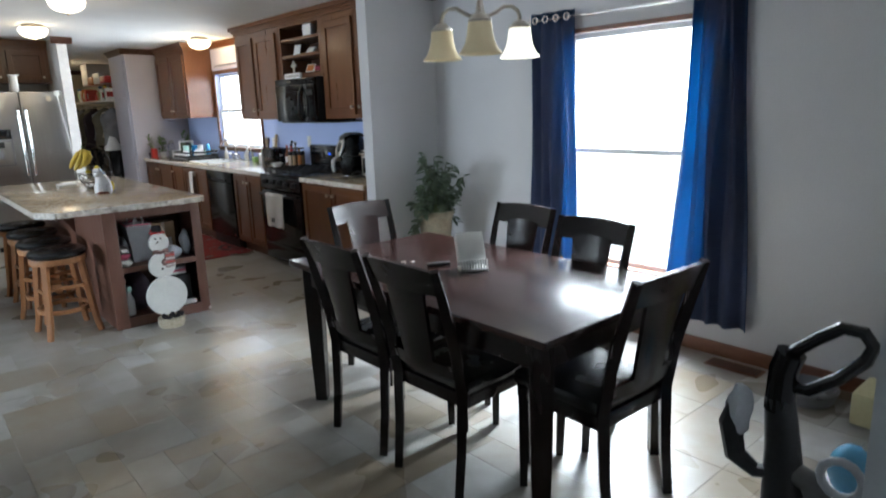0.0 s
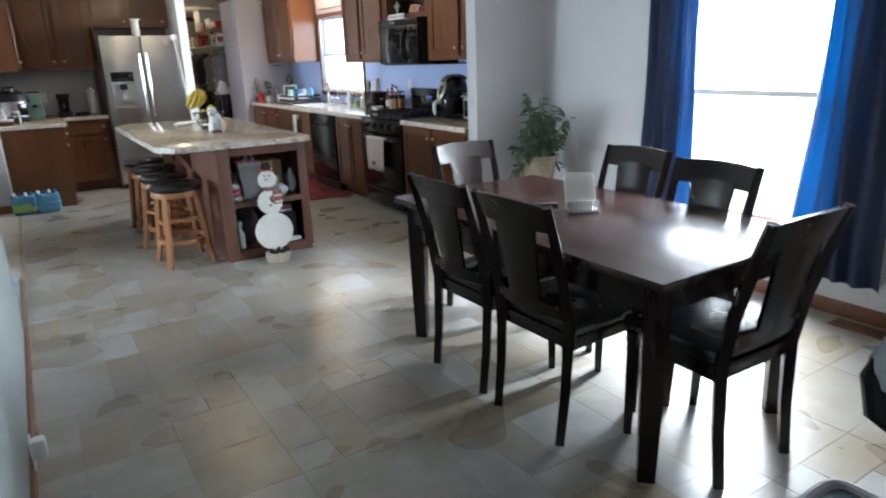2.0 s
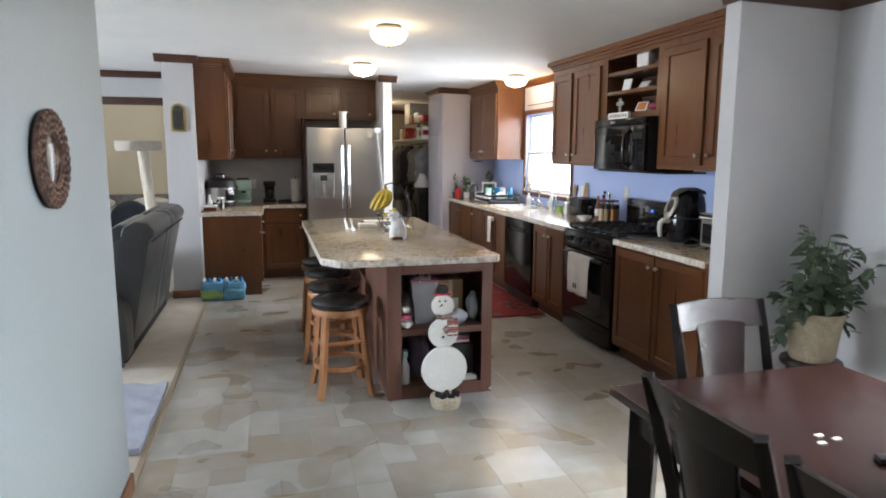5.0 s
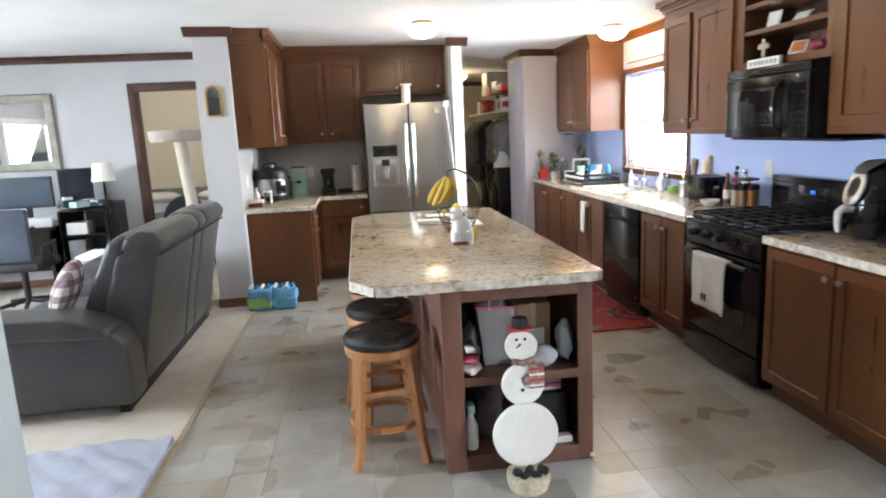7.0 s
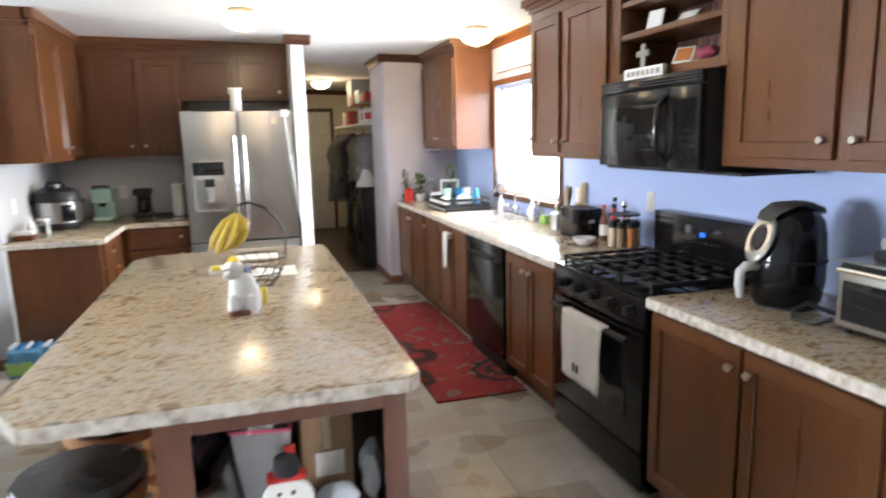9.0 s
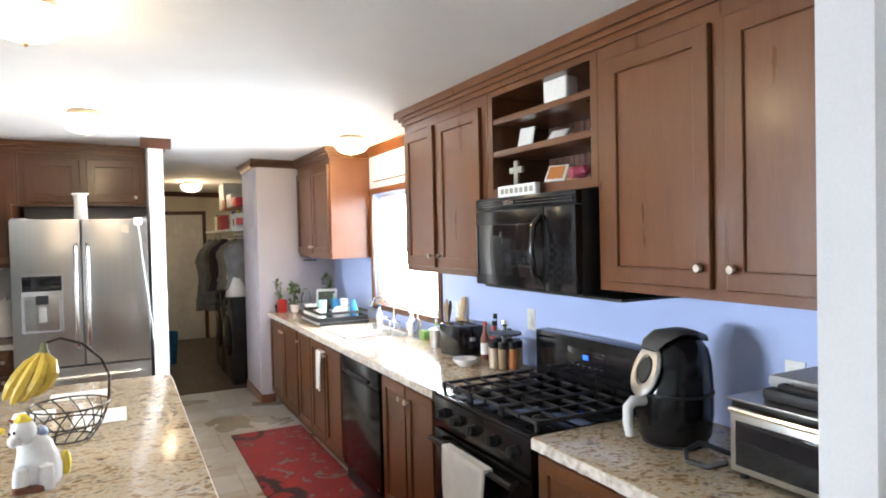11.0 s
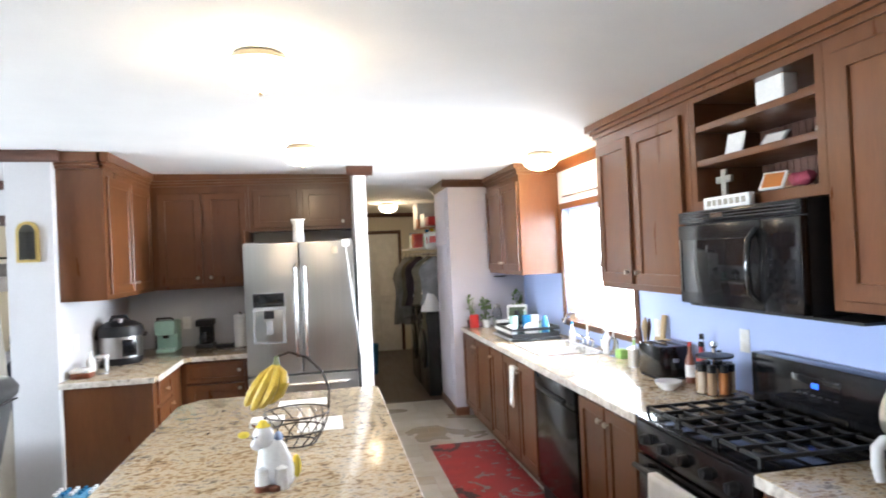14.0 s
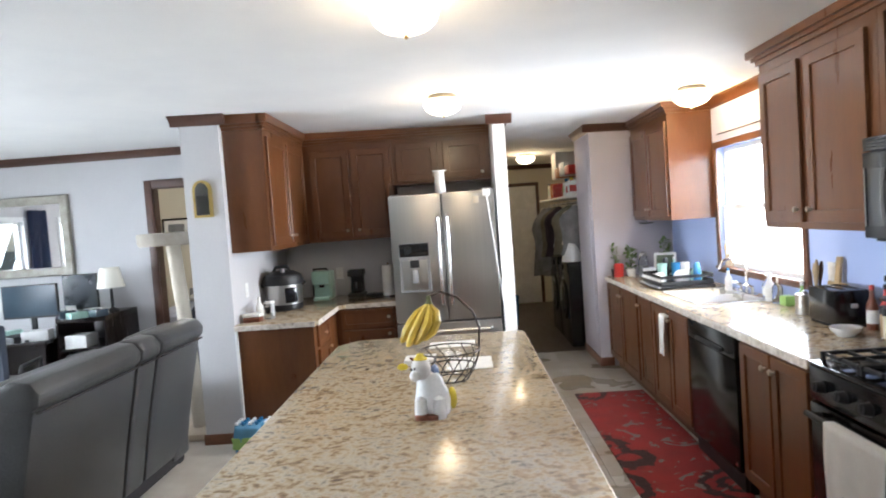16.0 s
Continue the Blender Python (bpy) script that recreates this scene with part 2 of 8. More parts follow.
M_BROWNG = plain("brown_glaze", (0.16, 0.05, 0.025), 0.3)
M_BANANA = surface("ripe_banana_skin", (0.42, 0.29, 0.03), (0.60, 0.45, 0.06), 0.45, scale=14, fine=60, bump=0.1)
M_WIRE = plain("dark_wire", (0.03, 0.022, 0.018), 0.4, 0.6)
M_RED = plain("red_plastic", (0.45, 0.025, 0.02), 0.4)
M_GREEN = plain("green_label", (0.30, 0.50, 0.14), 0.35)
M_FILM = plain("pale_blue_film", (0.16, 0.42, 0.62), 0.25)
M_BLUE = plain("blue_plastic", (0.03, 0.17, 0.36), 0.25)
M_MINT = plain("mint_enamel", (0.38, 0.60, 0.53), 0.3)
M_TAN = plain("tan_fabric", (0.55, 0.47, 0.36), 0.9, bump=0.4)
M_PERCH = surface("beige_plush", (0.34, 0.30, 0.25), (0.44, 0.40, 0.34), 0.95, scale=14, fine=180, bump=0.6)
M_BOARD = surface("pale_board_wood", (0.36, 0.25, 0.13), (0.50, 0.37, 0.21), 0.5, scale=6, fine=40, stretch=(6, 6, 0.8))
M_CARD = plain("brown_cardboard", (0.36, 0.24, 0.14), 0.8)
M_PINK = plain("pink_plastic", (0.55, 0.08, 0.16), 0.5)
M_DKPINK = plain("dark_pink_cloth", (0.26, 0.035, 0.065), 0.7)
M_ORANGE = plain("orange_plastic", (0.48, 0.17, 0.04), 0.5)
M_PAPER = plain("white_paper", (0.76, 0.75, 0.72), 0.8)
M_FELT = plain("dark_felt", (0.02, 0.018, 0.02), 0.95, bump=0.5)
M_FABDK = surface("dark_bag_fabric", (0.02, 0.014, 0.02), (0.05, 0.03, 0.045), 0.9, scale=10, fine=120, bump=0.5)
M_GREYFAB = surface("grey_clothing", (0.14, 0.14, 0.145), (0.26, 0.26, 0.27), 0.95, scale=9, fine=150, bump=0.6)
M_SNOW = surface("whitewashed_wood", (0.74, 0.74, 0.71), (0.84, 0.84, 0.81), 0.6, scale=6, fine=50, bump=0.1)
M_LEAF = surface("leaf_green", (0.04, 0.062, 0.034), (0.11, 0.14, 0.085), 0.5, scale=10, fine=60, random_amount=0.35)
M_STEM = plain("plant_stem", (0.11, 0.13, 0.05), 0.6)
M_POT = surface("mottled_clay_pot", (0.17, 0.135, 0.085), (0.29, 0.245, 0.165), 0.55, scale=12, fine=60)
M_COPPER = surface("bronze_mirror_frame", (0.075, 0.045, 0.036), (0.20, 0.125, 0.095), 0.36, 0.7, scale=20, fine=80)
M_MIRROR = surface("mirror_silver", (0.86, 0.86, 0.86), (0.9, 0.9, 0.9), 0.02, 1.0, bump=0, spread=0.01)
M_GOLD = surface("gilt_frame", (0.50, 0.36, 0.12), (0.66, 0.50, 0.2), 0.35, 0.9)
M_PALEFRAME = surface("weathered_silver_frame", (0.22, 0.20, 0.165), (0.42, 0.40, 0.345), 0.5, 0.2, scale=10, fine=70, bump=0.4)
M_GLASS = clear("window_glass")
M_BOTTLE = clear("clear_plastic", (0.93, 0.96, 0.97), 0.08)
M_SCREEN = plain("dark_screen", (0.012, 0.015, 0.02), 0.12)
M_SCREENBL = plain("blue_grey_screen", (0.03, 0.05, 0.07), 0.15)
M_DOME = glowing("lit_dome_glass", (1.0, 0.80, 0.52), 9)
M_SHADE = glowing("warm_glass_shade", (1.0, 0.82, 0.52), 0.12, (0.72, 0.60, 0.38))
M_SHADEON = glowing("lit_glass_shade", (1.0, 0.92, 0.76), 2.6, (0.88, 0.80, 0.62))
M_CLOCK = glowing("blue_clock_display", (0.03, 0.16, 1.0), 1.6, (0.01, 0.02, 0.1))
M_LSHADE = glowing("cream_lamp_shade", (1.0, 0.88, 0.66), 0.05)
M_KNITRED = surface("red_knit", (0.15, 0.03, 0.03), (0.42, 0.34, 0.30), 0.95, scale=50, fine=70, bump=0.5)
M_BASKET = surface("wicker", (0.35, 0.29, 0.2), (0.62, 0.56, 0.44), 0.8, scale=50, fine=120, bump=0.7)
M_TILE, M_TILEFAR, M_GROUT = tile_material("vinyl_block", False), tile_material("vinyl_block_sheet", True), surface("vinyl_joint", (0.15, 0.13, 0.105), (0.21, 0.19, 0.16), 0.5)


def curtain_cloth():
    mat = surface("navy_curtain_cloth", (0.006, 0.009, 0.03), (0.011, 0.017, 0.055), 0.8, scale=8, fine=200, bump=0.3)
    n, l, p = links(mat)
    t, mx = n.new("ShaderNodeBsdfTranslucent"), n.new("ShaderNodeMixShader")
    t.inputs[0].default_value = (0.10, 0.42, 0.80, 1)
    mx.inputs[0].default_value = 0.14
    l.new(p.outputs[0], mx.inputs[1]), l.new(t.outputs[0], mx.inputs[2]), l.new(mx.outputs[0], n["Material Output"].inputs[0])
    return mat


def rug_weave():
    """Red rug with rings of dark swirls over grey shapes."""
    mat = surface("red_swirl_rug", (0.15, 0.0065, 0.0075), (0.24, 0.012, 0.012), 0.95, scale=6, fine=240, bump=0.6)
    n, l, p = links(mat)
    co, v, w, r1, r2, m1, m2, nz = [n.new(k) for k in ("ShaderNodeTexCoord", "ShaderNodeTexVoronoi", "ShaderNodeMath", "ShaderNodeValToRGB", "ShaderNodeValToRGB", "ShaderNodeMix", "ShaderNodeMix", "ShaderNodeTexNoise")]
    v.inputs["Scale"].default_value, nz.inputs["Scale"].default_value, nz.inputs["Detail"].default_value, nz.inputs["Distortion"].default_value = 1.9, 6, 2, 1.6
    w.operation = "MULTIPLY_ADD"
    w.inputs[1].default_value = 0.28
    l.new(co.outputs["Object"], v.inputs["Vector"]), l.new(co.outputs["Object"], nz.inputs["Vector"])
    l.new(nz.outputs[0], w.inputs[0]), l.new(v.outputs["Distance"], w.inputs[2])
    for ramp, stops in ((r1, ((0.0, 0), (0.265, 0), (0.28, 1), (0.345, 1), (0.36, 0), (0.45, 0), (0.465, 1), (0.545, 1), (0.56, 0))), (r2, ((0.0, 0), (0.60, 0), (0.63, 1)))):
        e = ramp.color_ramp.elements
        while len(e) < len(stops):
            e.new(0.5)
        for k, (pos, c) in zip(e, stops):
            k.position, k.color = pos, (c, c, c, 1)
    l.new(w.outputs[0], r1.inputs[0]), l.new(nz.outputs[0], r2.inputs[0])
    m1.data_type = m2.data_type = "RGBA"
    old = p.inputs["Base Color"].links[0].from_socket
    l.new(r2.outputs[0], m1.inputs[0]), l.new(old, m1.inputs[6])
    m1.inputs[7].default_value = (0.13, 0.115, 0.105, 1)
    l.new(r1.outputs[0], m2.inputs[0]), l.new(m1.outputs[2], m2.inputs[6])
    m2.inputs[7].default_value = (0.022, 0.006, 0.007, 1)
    l.new(m2.outputs[2], p.inputs["Base Color"])
    return mat


def plaid():
    """Cream cloth crossed by dark red bands."""
    mat = surface("plaid_cushion_fabric", (0.42, 0.37, 0.36), (0.58, 0.53, 0.52), 0.95, scale=16, fine=120, bump=0.3)
    n, l, p = links(mat)
    colour, co = p.inputs["Base Color"].links[0].from_socket, n.new("ShaderNodeTexCoord")
    for axis in ("Y", "Z"):
        w, r, m = n.new("ShaderNodeTexWave"), n.new("ShaderNodeValToRGB"), n.new("ShaderNodeMix")
        w.bands_direction, w.inputs["Scale"].default_value = axis, 3.6
        r.color_ramp.elements[0].position, r.color_ramp.elements[1].position = 0.52, 0.62
        r.color_ramp.elements[1].color = (0.72, 0.72, 0.72, 1)
        m.data_type = "RGBA"
        l.new(co.outputs["Object"], w.inputs["Vector"]), l.new(w.outputs[1], r.inputs[0]), l.new(r.outputs[0], m.inputs[0]), l.new(colour, m.inputs[6])
        m.inputs[7].default_value = (0.10, 0.035, 0.045, 1)
        colour = m.outputs[2]
    l.new(colour, p.inputs["Base Color"])
    return mat


def thin_paper():
    """White paper napkins that let light through."""
    mat = surface("paper_napkins", (0.74, 0.74, 0.72), (0.82, 0.82, 0.80), 0.9, scale=14, fine=160, bump=0.3)
    n, l, p = links(mat)
    t, mx = n.new("ShaderNodeBsdfTranslucent"), n.new("ShaderNodeMixShader")
    t.inputs[0].default_value = (0.8, 0.8, 0.78, 1)
    mx.inputs[0].default_value = 0.25
    l.new(p.outputs[0], mx.inputs[1]), l.new(t.outputs[0], mx.inputs[2]), l.new(mx.outputs[0], n["Material Output"].inputs[0])
    return mat


M_NAPKIN = thin_paper()
M_CURTAIN, M_RUG, M_PLAID = curtain_cloth(), rug_weave(), plaid()

# ---- building helpers ----
def box(bm, x0, x1, y0, y1, z0, z1, bev=0.0, m=None):
    r = bmesh.ops.create_cube(bm, size=1.0)
    vs = r["verts"]
    for v in vs:
        v.co = Vector((x0 + (v.co.x + 0.5) * (x1 - x0), y0 + (v.co.y + 0.5) * (y1 - y0), z0 + (v.co.z + 0.5) * (z1 - z0)))
    if bev:
        es = list({e for v in vs for e in v.link_edges})
        r2 = bmesh.ops.bevel(bm, geom=es, offset=bev, segments=2, profile=0.6, affect="EDGES")
        vs = list({v for f in r2["faces"] for v in f.verts} | {v for v in vs if v.is_valid})
    if m is not None:
        bmesh.ops.transform(bm, matrix=m, verts=vs)
    return bm


def rbox(*a, bev=0.0, m=None):
    return box(bmesh.new(), *a, bev=bev, m=m)


def lathe(bm, profile, centre=(0, 0, 0), seg=24, m=None):
    rings = []
    for r, z in profile:
        rings.append([bm.verts.new((r * math.cos(2 * math.pi * i / seg), r * math.sin(2 * math.pi * i / seg), z)) for i in range(seg)])
    for a, b in zip(rings, rings[1:]):
        for i in range(seg):
            bm.faces.new((a[i], a[(i + 1) % seg], b[(i + 1) % seg], b[i]))
    if profile[0][0] > 1e-4:
        bm.faces.new(list(reversed(rings[0])))
    if profile[-1][0] > 1e-4:
        bm.faces.new(rings[-1])
    mm = Matrix.Translation(centre) @ (m or Matrix())
    bmesh.ops.transform(bm, matrix=mm, verts=[v for r in rings for v in r])
    return bm


def turned(profile, centre=(0, 0, 0), seg=24, m=None):
    return lathe(bmesh.new(), profile, centre, seg, m)


def sweep(bm, pts, radii, seg=8, flat=1.0):
    """A tube along points, round or flattened."""
    pts = [Vector(p) for p in pts]
    if not hasattr(radii, "__len__"):
        radii = [radii] * len(pts)
    rings, up = [], Vector((0, 0, 1))
    for i, p in enumerate(pts):
        d = (pts[min(i + 1, len(pts) - 1)] - pts[max(i - 1, 0)]).normalized()
        if abs(d.dot(up)) > 0.95:
            up = Vector((1, 0, 0))
        a = d.cross(up).normalized()
        b = a.cross(d).normalized()
        up = b
        rings.append([bm.verts.new(p + radii[i] * (a * math.cos(2 * math.pi * k / seg) + b * flat * math.sin(2 * math.pi * k / seg))) for k in range(seg)])
    for a, b in zip(rings, rings[1:]):
        for k in range(seg):
            bm.faces.new((a[k], a[(k + 1) % seg], b[(k + 1) % seg], b[k]))
    bm.faces.new(list(reversed(rings[0]))), bm.faces.new(rings[-1])
    return bm


def tube(pts, radii, seg=8, flat=1.0):
    return sweep(bmesh.new(), pts, radii, seg, flat)


def ball(bm, centre, size, seg=16, m=None):
    mm = Matrix.Translation(centre) @ (m or Matrix()) @ Matrix.Diagonal((*size, 1))
    bmesh.ops.create_uvsphere(bm, u_segments=seg, v_segments=max(6, seg // 2), radius=1.0, matrix=mm)
    return bm


def blob(centre, size, seg=16, m=None):
    return ball(bmesh.new(), centre, size, seg, m)


def prism(bm, outline, z0, z1, bev=0.0):
    """A slab from an outline in plan."""
    a = [bm.verts.new((x, y, z0)) for x, y in outline]
    b = [bm.verts.new((x, y, z1)) for x, y in outline]
    n = len(outline)
    fs = [bm.faces.new(list(reversed(a))), bm.faces.new(b)]
    fs += [bm.faces.new((a[i], a[(i + 1) % n], b[(i + 1) % n], b[i])) for i in range(n)]
    if bev:
        bmesh.ops.bevel(bm, geom=list({e for f in fs for e in f.edges}), offset=bev, segments=2, profile=0.6, affect="EDGES")
    bmesh.ops.recalc_face_normals(bm, faces=bm.faces)
    return bm


def mesh_ob(name, bm, material, smooth=True):
    bmesh.ops.recalc_face_normals(bm, faces=bm.faces)
    me = bpy.data.meshes.new(name)
    bm.to_mesh(me)
    bm.free()
    me.materials.append(material)
    if smooth:
        me.shade_smooth()
        me.set_sharp_from_angle(angle=radians(35))
    return new(name, me)


def part(name, bm, material, parent, label="", smooth=True):
    ob = mesh_ob(name, bm, material, smooth)
    ob.parent = parent
    if parent.type == "EMPTY":
        ob.matrix_parent_inverse = Matrix.Translation(parent.location).inverted()
    if label:
        tagged(ob, label)
    return ob


def thing(name, base, label, category, group="", kind=""):
    ob = new(name)
    ob.empty_display_size = 0.1
    ob.location = base
    return tagged(ob, label, category, group, kind)


def single(name, bm, material, label, category, group="", kind="", smooth=True):
    return tagged(mesh_ob(name, bm, material, smooth), label, category, group, kind)


def crumple(bm, amount=0.01, size=12.0, seed=0, cuts=0):
    """Uneven dents and folds over a soft thing."""
    if cuts:
        bmesh.ops.subdivide_edges(bm, edges=bm.edges, cuts=cuts, use_grid_fill=True)
    for v in bm.verts:
        p = v.co * size + Vector((seed, seed * 1.7, seed * 0.6))
        v.co += amount * Vector((noise.noise(p), noise.noise(p + Vector((5, 0, 0))), 0.6 * noise.noise(p + Vector((0, 9, 0)))))
    return bm


def facing(side, plane):
    """A box maker on an upright plane: u along it, d out from it. side: 'x-', 'x+', 'y-' or 'y+'."""
    s = -1 if side[1] == "-" else 1

    def make(bm, u0, u1, d0, d1, z0, z1, bev=0.0):
        p, q = sorted((plane + s * d0, plane + s * d1))
        if side[0] == "x":
            return box(bm, p, q, u0, u1, z0, z1, bev)
        return box(bm, u0, u1, p, q, z0, z1, bev)

    def spot(u, d, z):
        return (plane + s * d, u, z) if side[0] == "x" else (u, plane + s * d, z)
    return make, spot


def ring_frame(side, plane, u0, u1, z0, z1, w, d0, d1, bev=0.003):
    """A rectangular frame in one piece, w wide, from d0 to d1 out of an upright plane."""
    make, spot = facing(side, plane)
    bm = bmesh.new()
    loops = [[bm.verts.new(spot(u, d, z)) for u, z in ((u0 + k, z0 + k), (u1 - k, z0 + k), (u1 - k, z1 - k), (u0 + k, z1 - k))] for k, d in ((0, d0), (0, d1 - bev), (bev, d1), (w - bev, d1), (w, d1 - bev), (w, d0))]
    for a, b in zip(loops, loops[1:] + loops[:1]):
        for i in range(4):
            bm.faces.new((a[i], a[(i + 1) % 4], b[(i + 1) % 4], b[i]))
    return bm


def knob(parent, spot, u, z, d=0.02):
    a, b, c = Vector(spot(u, d, z)), Vector(spot(u, d + 0.014, z)), Vector(spot(u, d + 0.028, z))
    bm = tube([a, b, b.lerp(c, 0.3), c], [0.006, 0.006, 0.016, 0.012], 10)
    part("knob", bm, M_NICKEL, parent, "small brushed nickel knob")


def shaker_door(parent, side, plane, u0, u1, z0, z1, knob_at=None, rail=0.06):
    make, spot = facing(side, plane)
    bm = ring_frame(side, plane, u0, u1, z0, z1, rail, 0.001, 0.021)
    door = part("door", bm, M_CAB, parent)
    part("panel", make(bmesh.new(), u0 + rail - 0.004, u1 - rail + 0.004, 0.002, 0.011, z0 + rail - 0.004, z1 - rail + 0.004), M_CAB, door)
    if knob_at:
        knob(door, spot, *knob_at, d=0.02)
    return door


def wall(name, side_axis, p0, p1, u0, u1, z0, z1, openings, material, label):
    """A wall along y (side_axis 'x') or along x ('y') with openings (u0, u1, z0, z1) through it."""
    bm = bmesh.new()

    def put(a, b, c, d):
        if b - a > 1e-4 and d - c > 1e-4:
            box(bm, p0, p1, a, b, c, d) if side_axis == "x" else box(bm, a, b, p0, p1, c, d)
    at = u0
    for a, b, c, d in sorted(openings):
        put(at, a, z0, z1), put(a, b, z0, c), put(a, b, d, z1)
        at = b
    put(at, u1, z0, z1)
    return single(name, bm, material, label, "wall", kind="structure", smooth=False)


WALLTOP = 2.52


def ceil(x):
    """Height of the ceiling, which rises a little from the outer wall to the middle of the house."""
    return 2.44 + (1.85 - max(x, 0.0)) * 0.022


XE = 4.10  # inner face of the outer wall on the kitchen side

# ---- large structure ----
WIN_D, WIN_K = (3.66, 4.66, 0.43, 1.92), (9.26, 10.52, 1.05, 1.99)
WIN_L = [(9.4, 10.5, 0.65, 1.95), (7.0, 8.6, 0.65, 1.95)]
wall("wall_east_dining", "x", XE, XE + 0.14, 0.18, 6.06, 0, WALLTOP, [WIN_D], M_WALL, "pale grey painted dining room wall with a window")
wall("wall_east_kitchen", "x", XE, XE + 0.14, 6.06, 16.62, 0, WALLTOP, [WIN_K], M_LAV, "lavender-blue painted kitchen wall with a window")
wall("wall_over_window", "x", XE - 0.004, XE - 0.0005, 8.98, 10.586, 1.40, 2.39, [(9.20, 10.58, 1.0, 2.05)], M_LILAC, "pale lilac painted wall above the kitchen window")
wall("wall_west", "x", -4.04, -3.90, 0.2, 11.62, 0, WALLTOP, WIN_L, M_WALL, "pale painted living room outer wall")
wall("wall_north", "y", 11.62, 11.72, -4.04, 2.335, 0, WALLTOP, [(-1.03, -0.22, 0, 2.10)], M_WALL, "pale blue-grey painted wall with a doorway")
wall("wall_mirrors", "x", 0.20, 0.32, 0.30, 5.95, 0, WALLTOP, [], M_DIMSAGE, "grey-green wall with round mirrors, its colour darkened to dim the window light")
wall("wall_stub", "y", 6.00, 6.12, 3.442, XE, 0, WALLTOP, [], M_WALL, "pale grey painted short wall between dining area and kitchen")
wall("wall_chase", "y", 10.03, 11.62, -0.02, 0.27, 0, WALLTOP, [], M_WALL, "pale painted wall end beside the kitchen cabinets")
wall("wall_fridge", "x", 2.335, 2.44, 10.75, 16.62, 0, WALLTOP, [], M_WHITE, "white painted wall end beside the refrigerator")
wall("wall_pantry", "y", 11.70, 12.50, 3.33, XE, 0, WALLTOP, [], M_LILAC, "lilac painted pantry box")
wall("wall_utility", "y", 16.5, 16.62, 2.44, XE, 0, WALLTOP, [], M_BEIGE, "cream painted utility room wall")
wall("wall_utility_lintel", "x", 2.441, 2.446, 12.5, 16.5, 0, WALLTOP, [], M_BEIGE, "cream painted utility room side wall")
wall("wall_utility_side", "x", 4.092, 4.097, 12.5, 16.5, 0, WALLTOP, [], M_BEIGE, "cream painted utility room side wall")
wall("wall_south", "y", 1.96, 2.08, 1.42, XE, 0, WALLTOP, [], M_WALL, "pale grey painted dining room wall")
wall("wall_hall", "x", 1.42, 1.54, 0.30, 1.96, 0, WALLTOP, [], M_WALL, "pale grey painted hallway wall")
wall("wall_hall_end", "y", 0.18, 0.30, 0.20, XE, 0, WALLTOP, [], M_WALL, "pale grey painted hallway end wall")
wall("wall_living_south", "y", 0.18, 0.30, -4.04, 0.20, 0, WALLTOP, [], M_WALL, "pale painted living room end wall")
wall("wall_bedroom", "y", 15.0, 15.1, -3.1, 0.37, 0, WALLTOP, [], M_BEIGE, "cream painted bedroom wall")
wall("wall_bedroom_west", "x", -3.1, -3.0, 11.72, 15.0, 0, WALLTOP, [], M_BEIGE, "cream painted bedroom side wall")
wall("wall_bedroom_east", "x", 0.27, 0.37, 11.72, 15.0, 0, WALLTOP, [], M_BEIGE, "cream painted bedroom side wall")
bm = bmesh.new()
sec = [(-4.04, ceil(-1)), (0.0, ceil(0)), (XE + 0.14, ceil(XE + 0.14)), (XE + 0.14, 2.6), (-4.04, 2.6)]
va, vb = [bm.verts.new((x, 0.18, z)) for x, z in sec], [bm.verts.new((x, 16.62, z)) for x, z in sec]
bm.faces.new(va), bm.faces.new(vb)
for i in range(5):
    bm.faces.new((va[i], va[(i + 1) % 5], vb[(i + 1) % 5], vb[i]))
single("ceiling", bm, M_CEIL, "white textured painted ceiling", "ceiling", kind="structure", smooth=False)
single("carpet", rbox(-4.04, 0.31, 0.18, 15.1, -0.06, 0.004), M_CARPET, "beige cut-pile living room carpet", "carpet", kind="structure", smooth=False)
floor = single("floor", rbox(0.31, XE, 0.18, 12.48, -0.06, -0.003), M_GROUT, "stone-look vinyl floor in grey and tan blocks", "floor", kind="structure", smooth=False)
single("floor_utility", rbox(2.0, XE, 12.48, 16.62, -0.06, 0.002), M_DFLOOR, "dark wood plank utility room floor", "floor", kind="structure", smooth=False)
single("ground", rbox(-400, 400, -400, 400, -0.3, -0.2), plain("dry_grass", (0.16, 0.16, 0.08), 0.9), "grass ground outside", "ground", kind="structure", smooth=False)
single("trim_floor_strip", rbox(0.30, 0.332, 5.965, 10.015, -0.002, 0.008, bev=0.003), plain("tan_metal_strip", (0.30, 0.24, 0.17), 0.5), "thin strip between carpet and vinyl", "floor strip", kind="structure")


def skirting(name, x0, x1, y0, y1, h=0.085):
    single(name, rbox(x0, x1, y0, y1, 0.0, h, bev=0.004), M_BASE, "brown wood baseboard", "baseboard", kind="structure")


M_HAZE = glowing("bright_overcast_distance", (0.93, 0.97, 1.0), 3.2)
single("backdrop", rbox(6.4, 6.45, -2.0, 16.0, -0.2, 3.6), M_HAZE, "bright white distance outside the windows", "backdrop", kind="structure", smooth=False)
skirting("baseboard", XE - 0.014, XE, 2.114, 5.986)
skirting("baseboard", 3.416, XE - 0.014, 5.986, 6.0)
skirting("baseboard", 3.416, 3.43, 6.0, 6.118)
skirting("baseboard", 1.42, XE - 0.014, 2.08, 2.094)
skirting("baseboard", 0.32, 0.334, 0.31, 5.95)
skirting("baseboard", 0.186, 0.334, 5.95, 5.964)
skirting("baseboard", -0.034, 0.27, 10.016, 10.03)
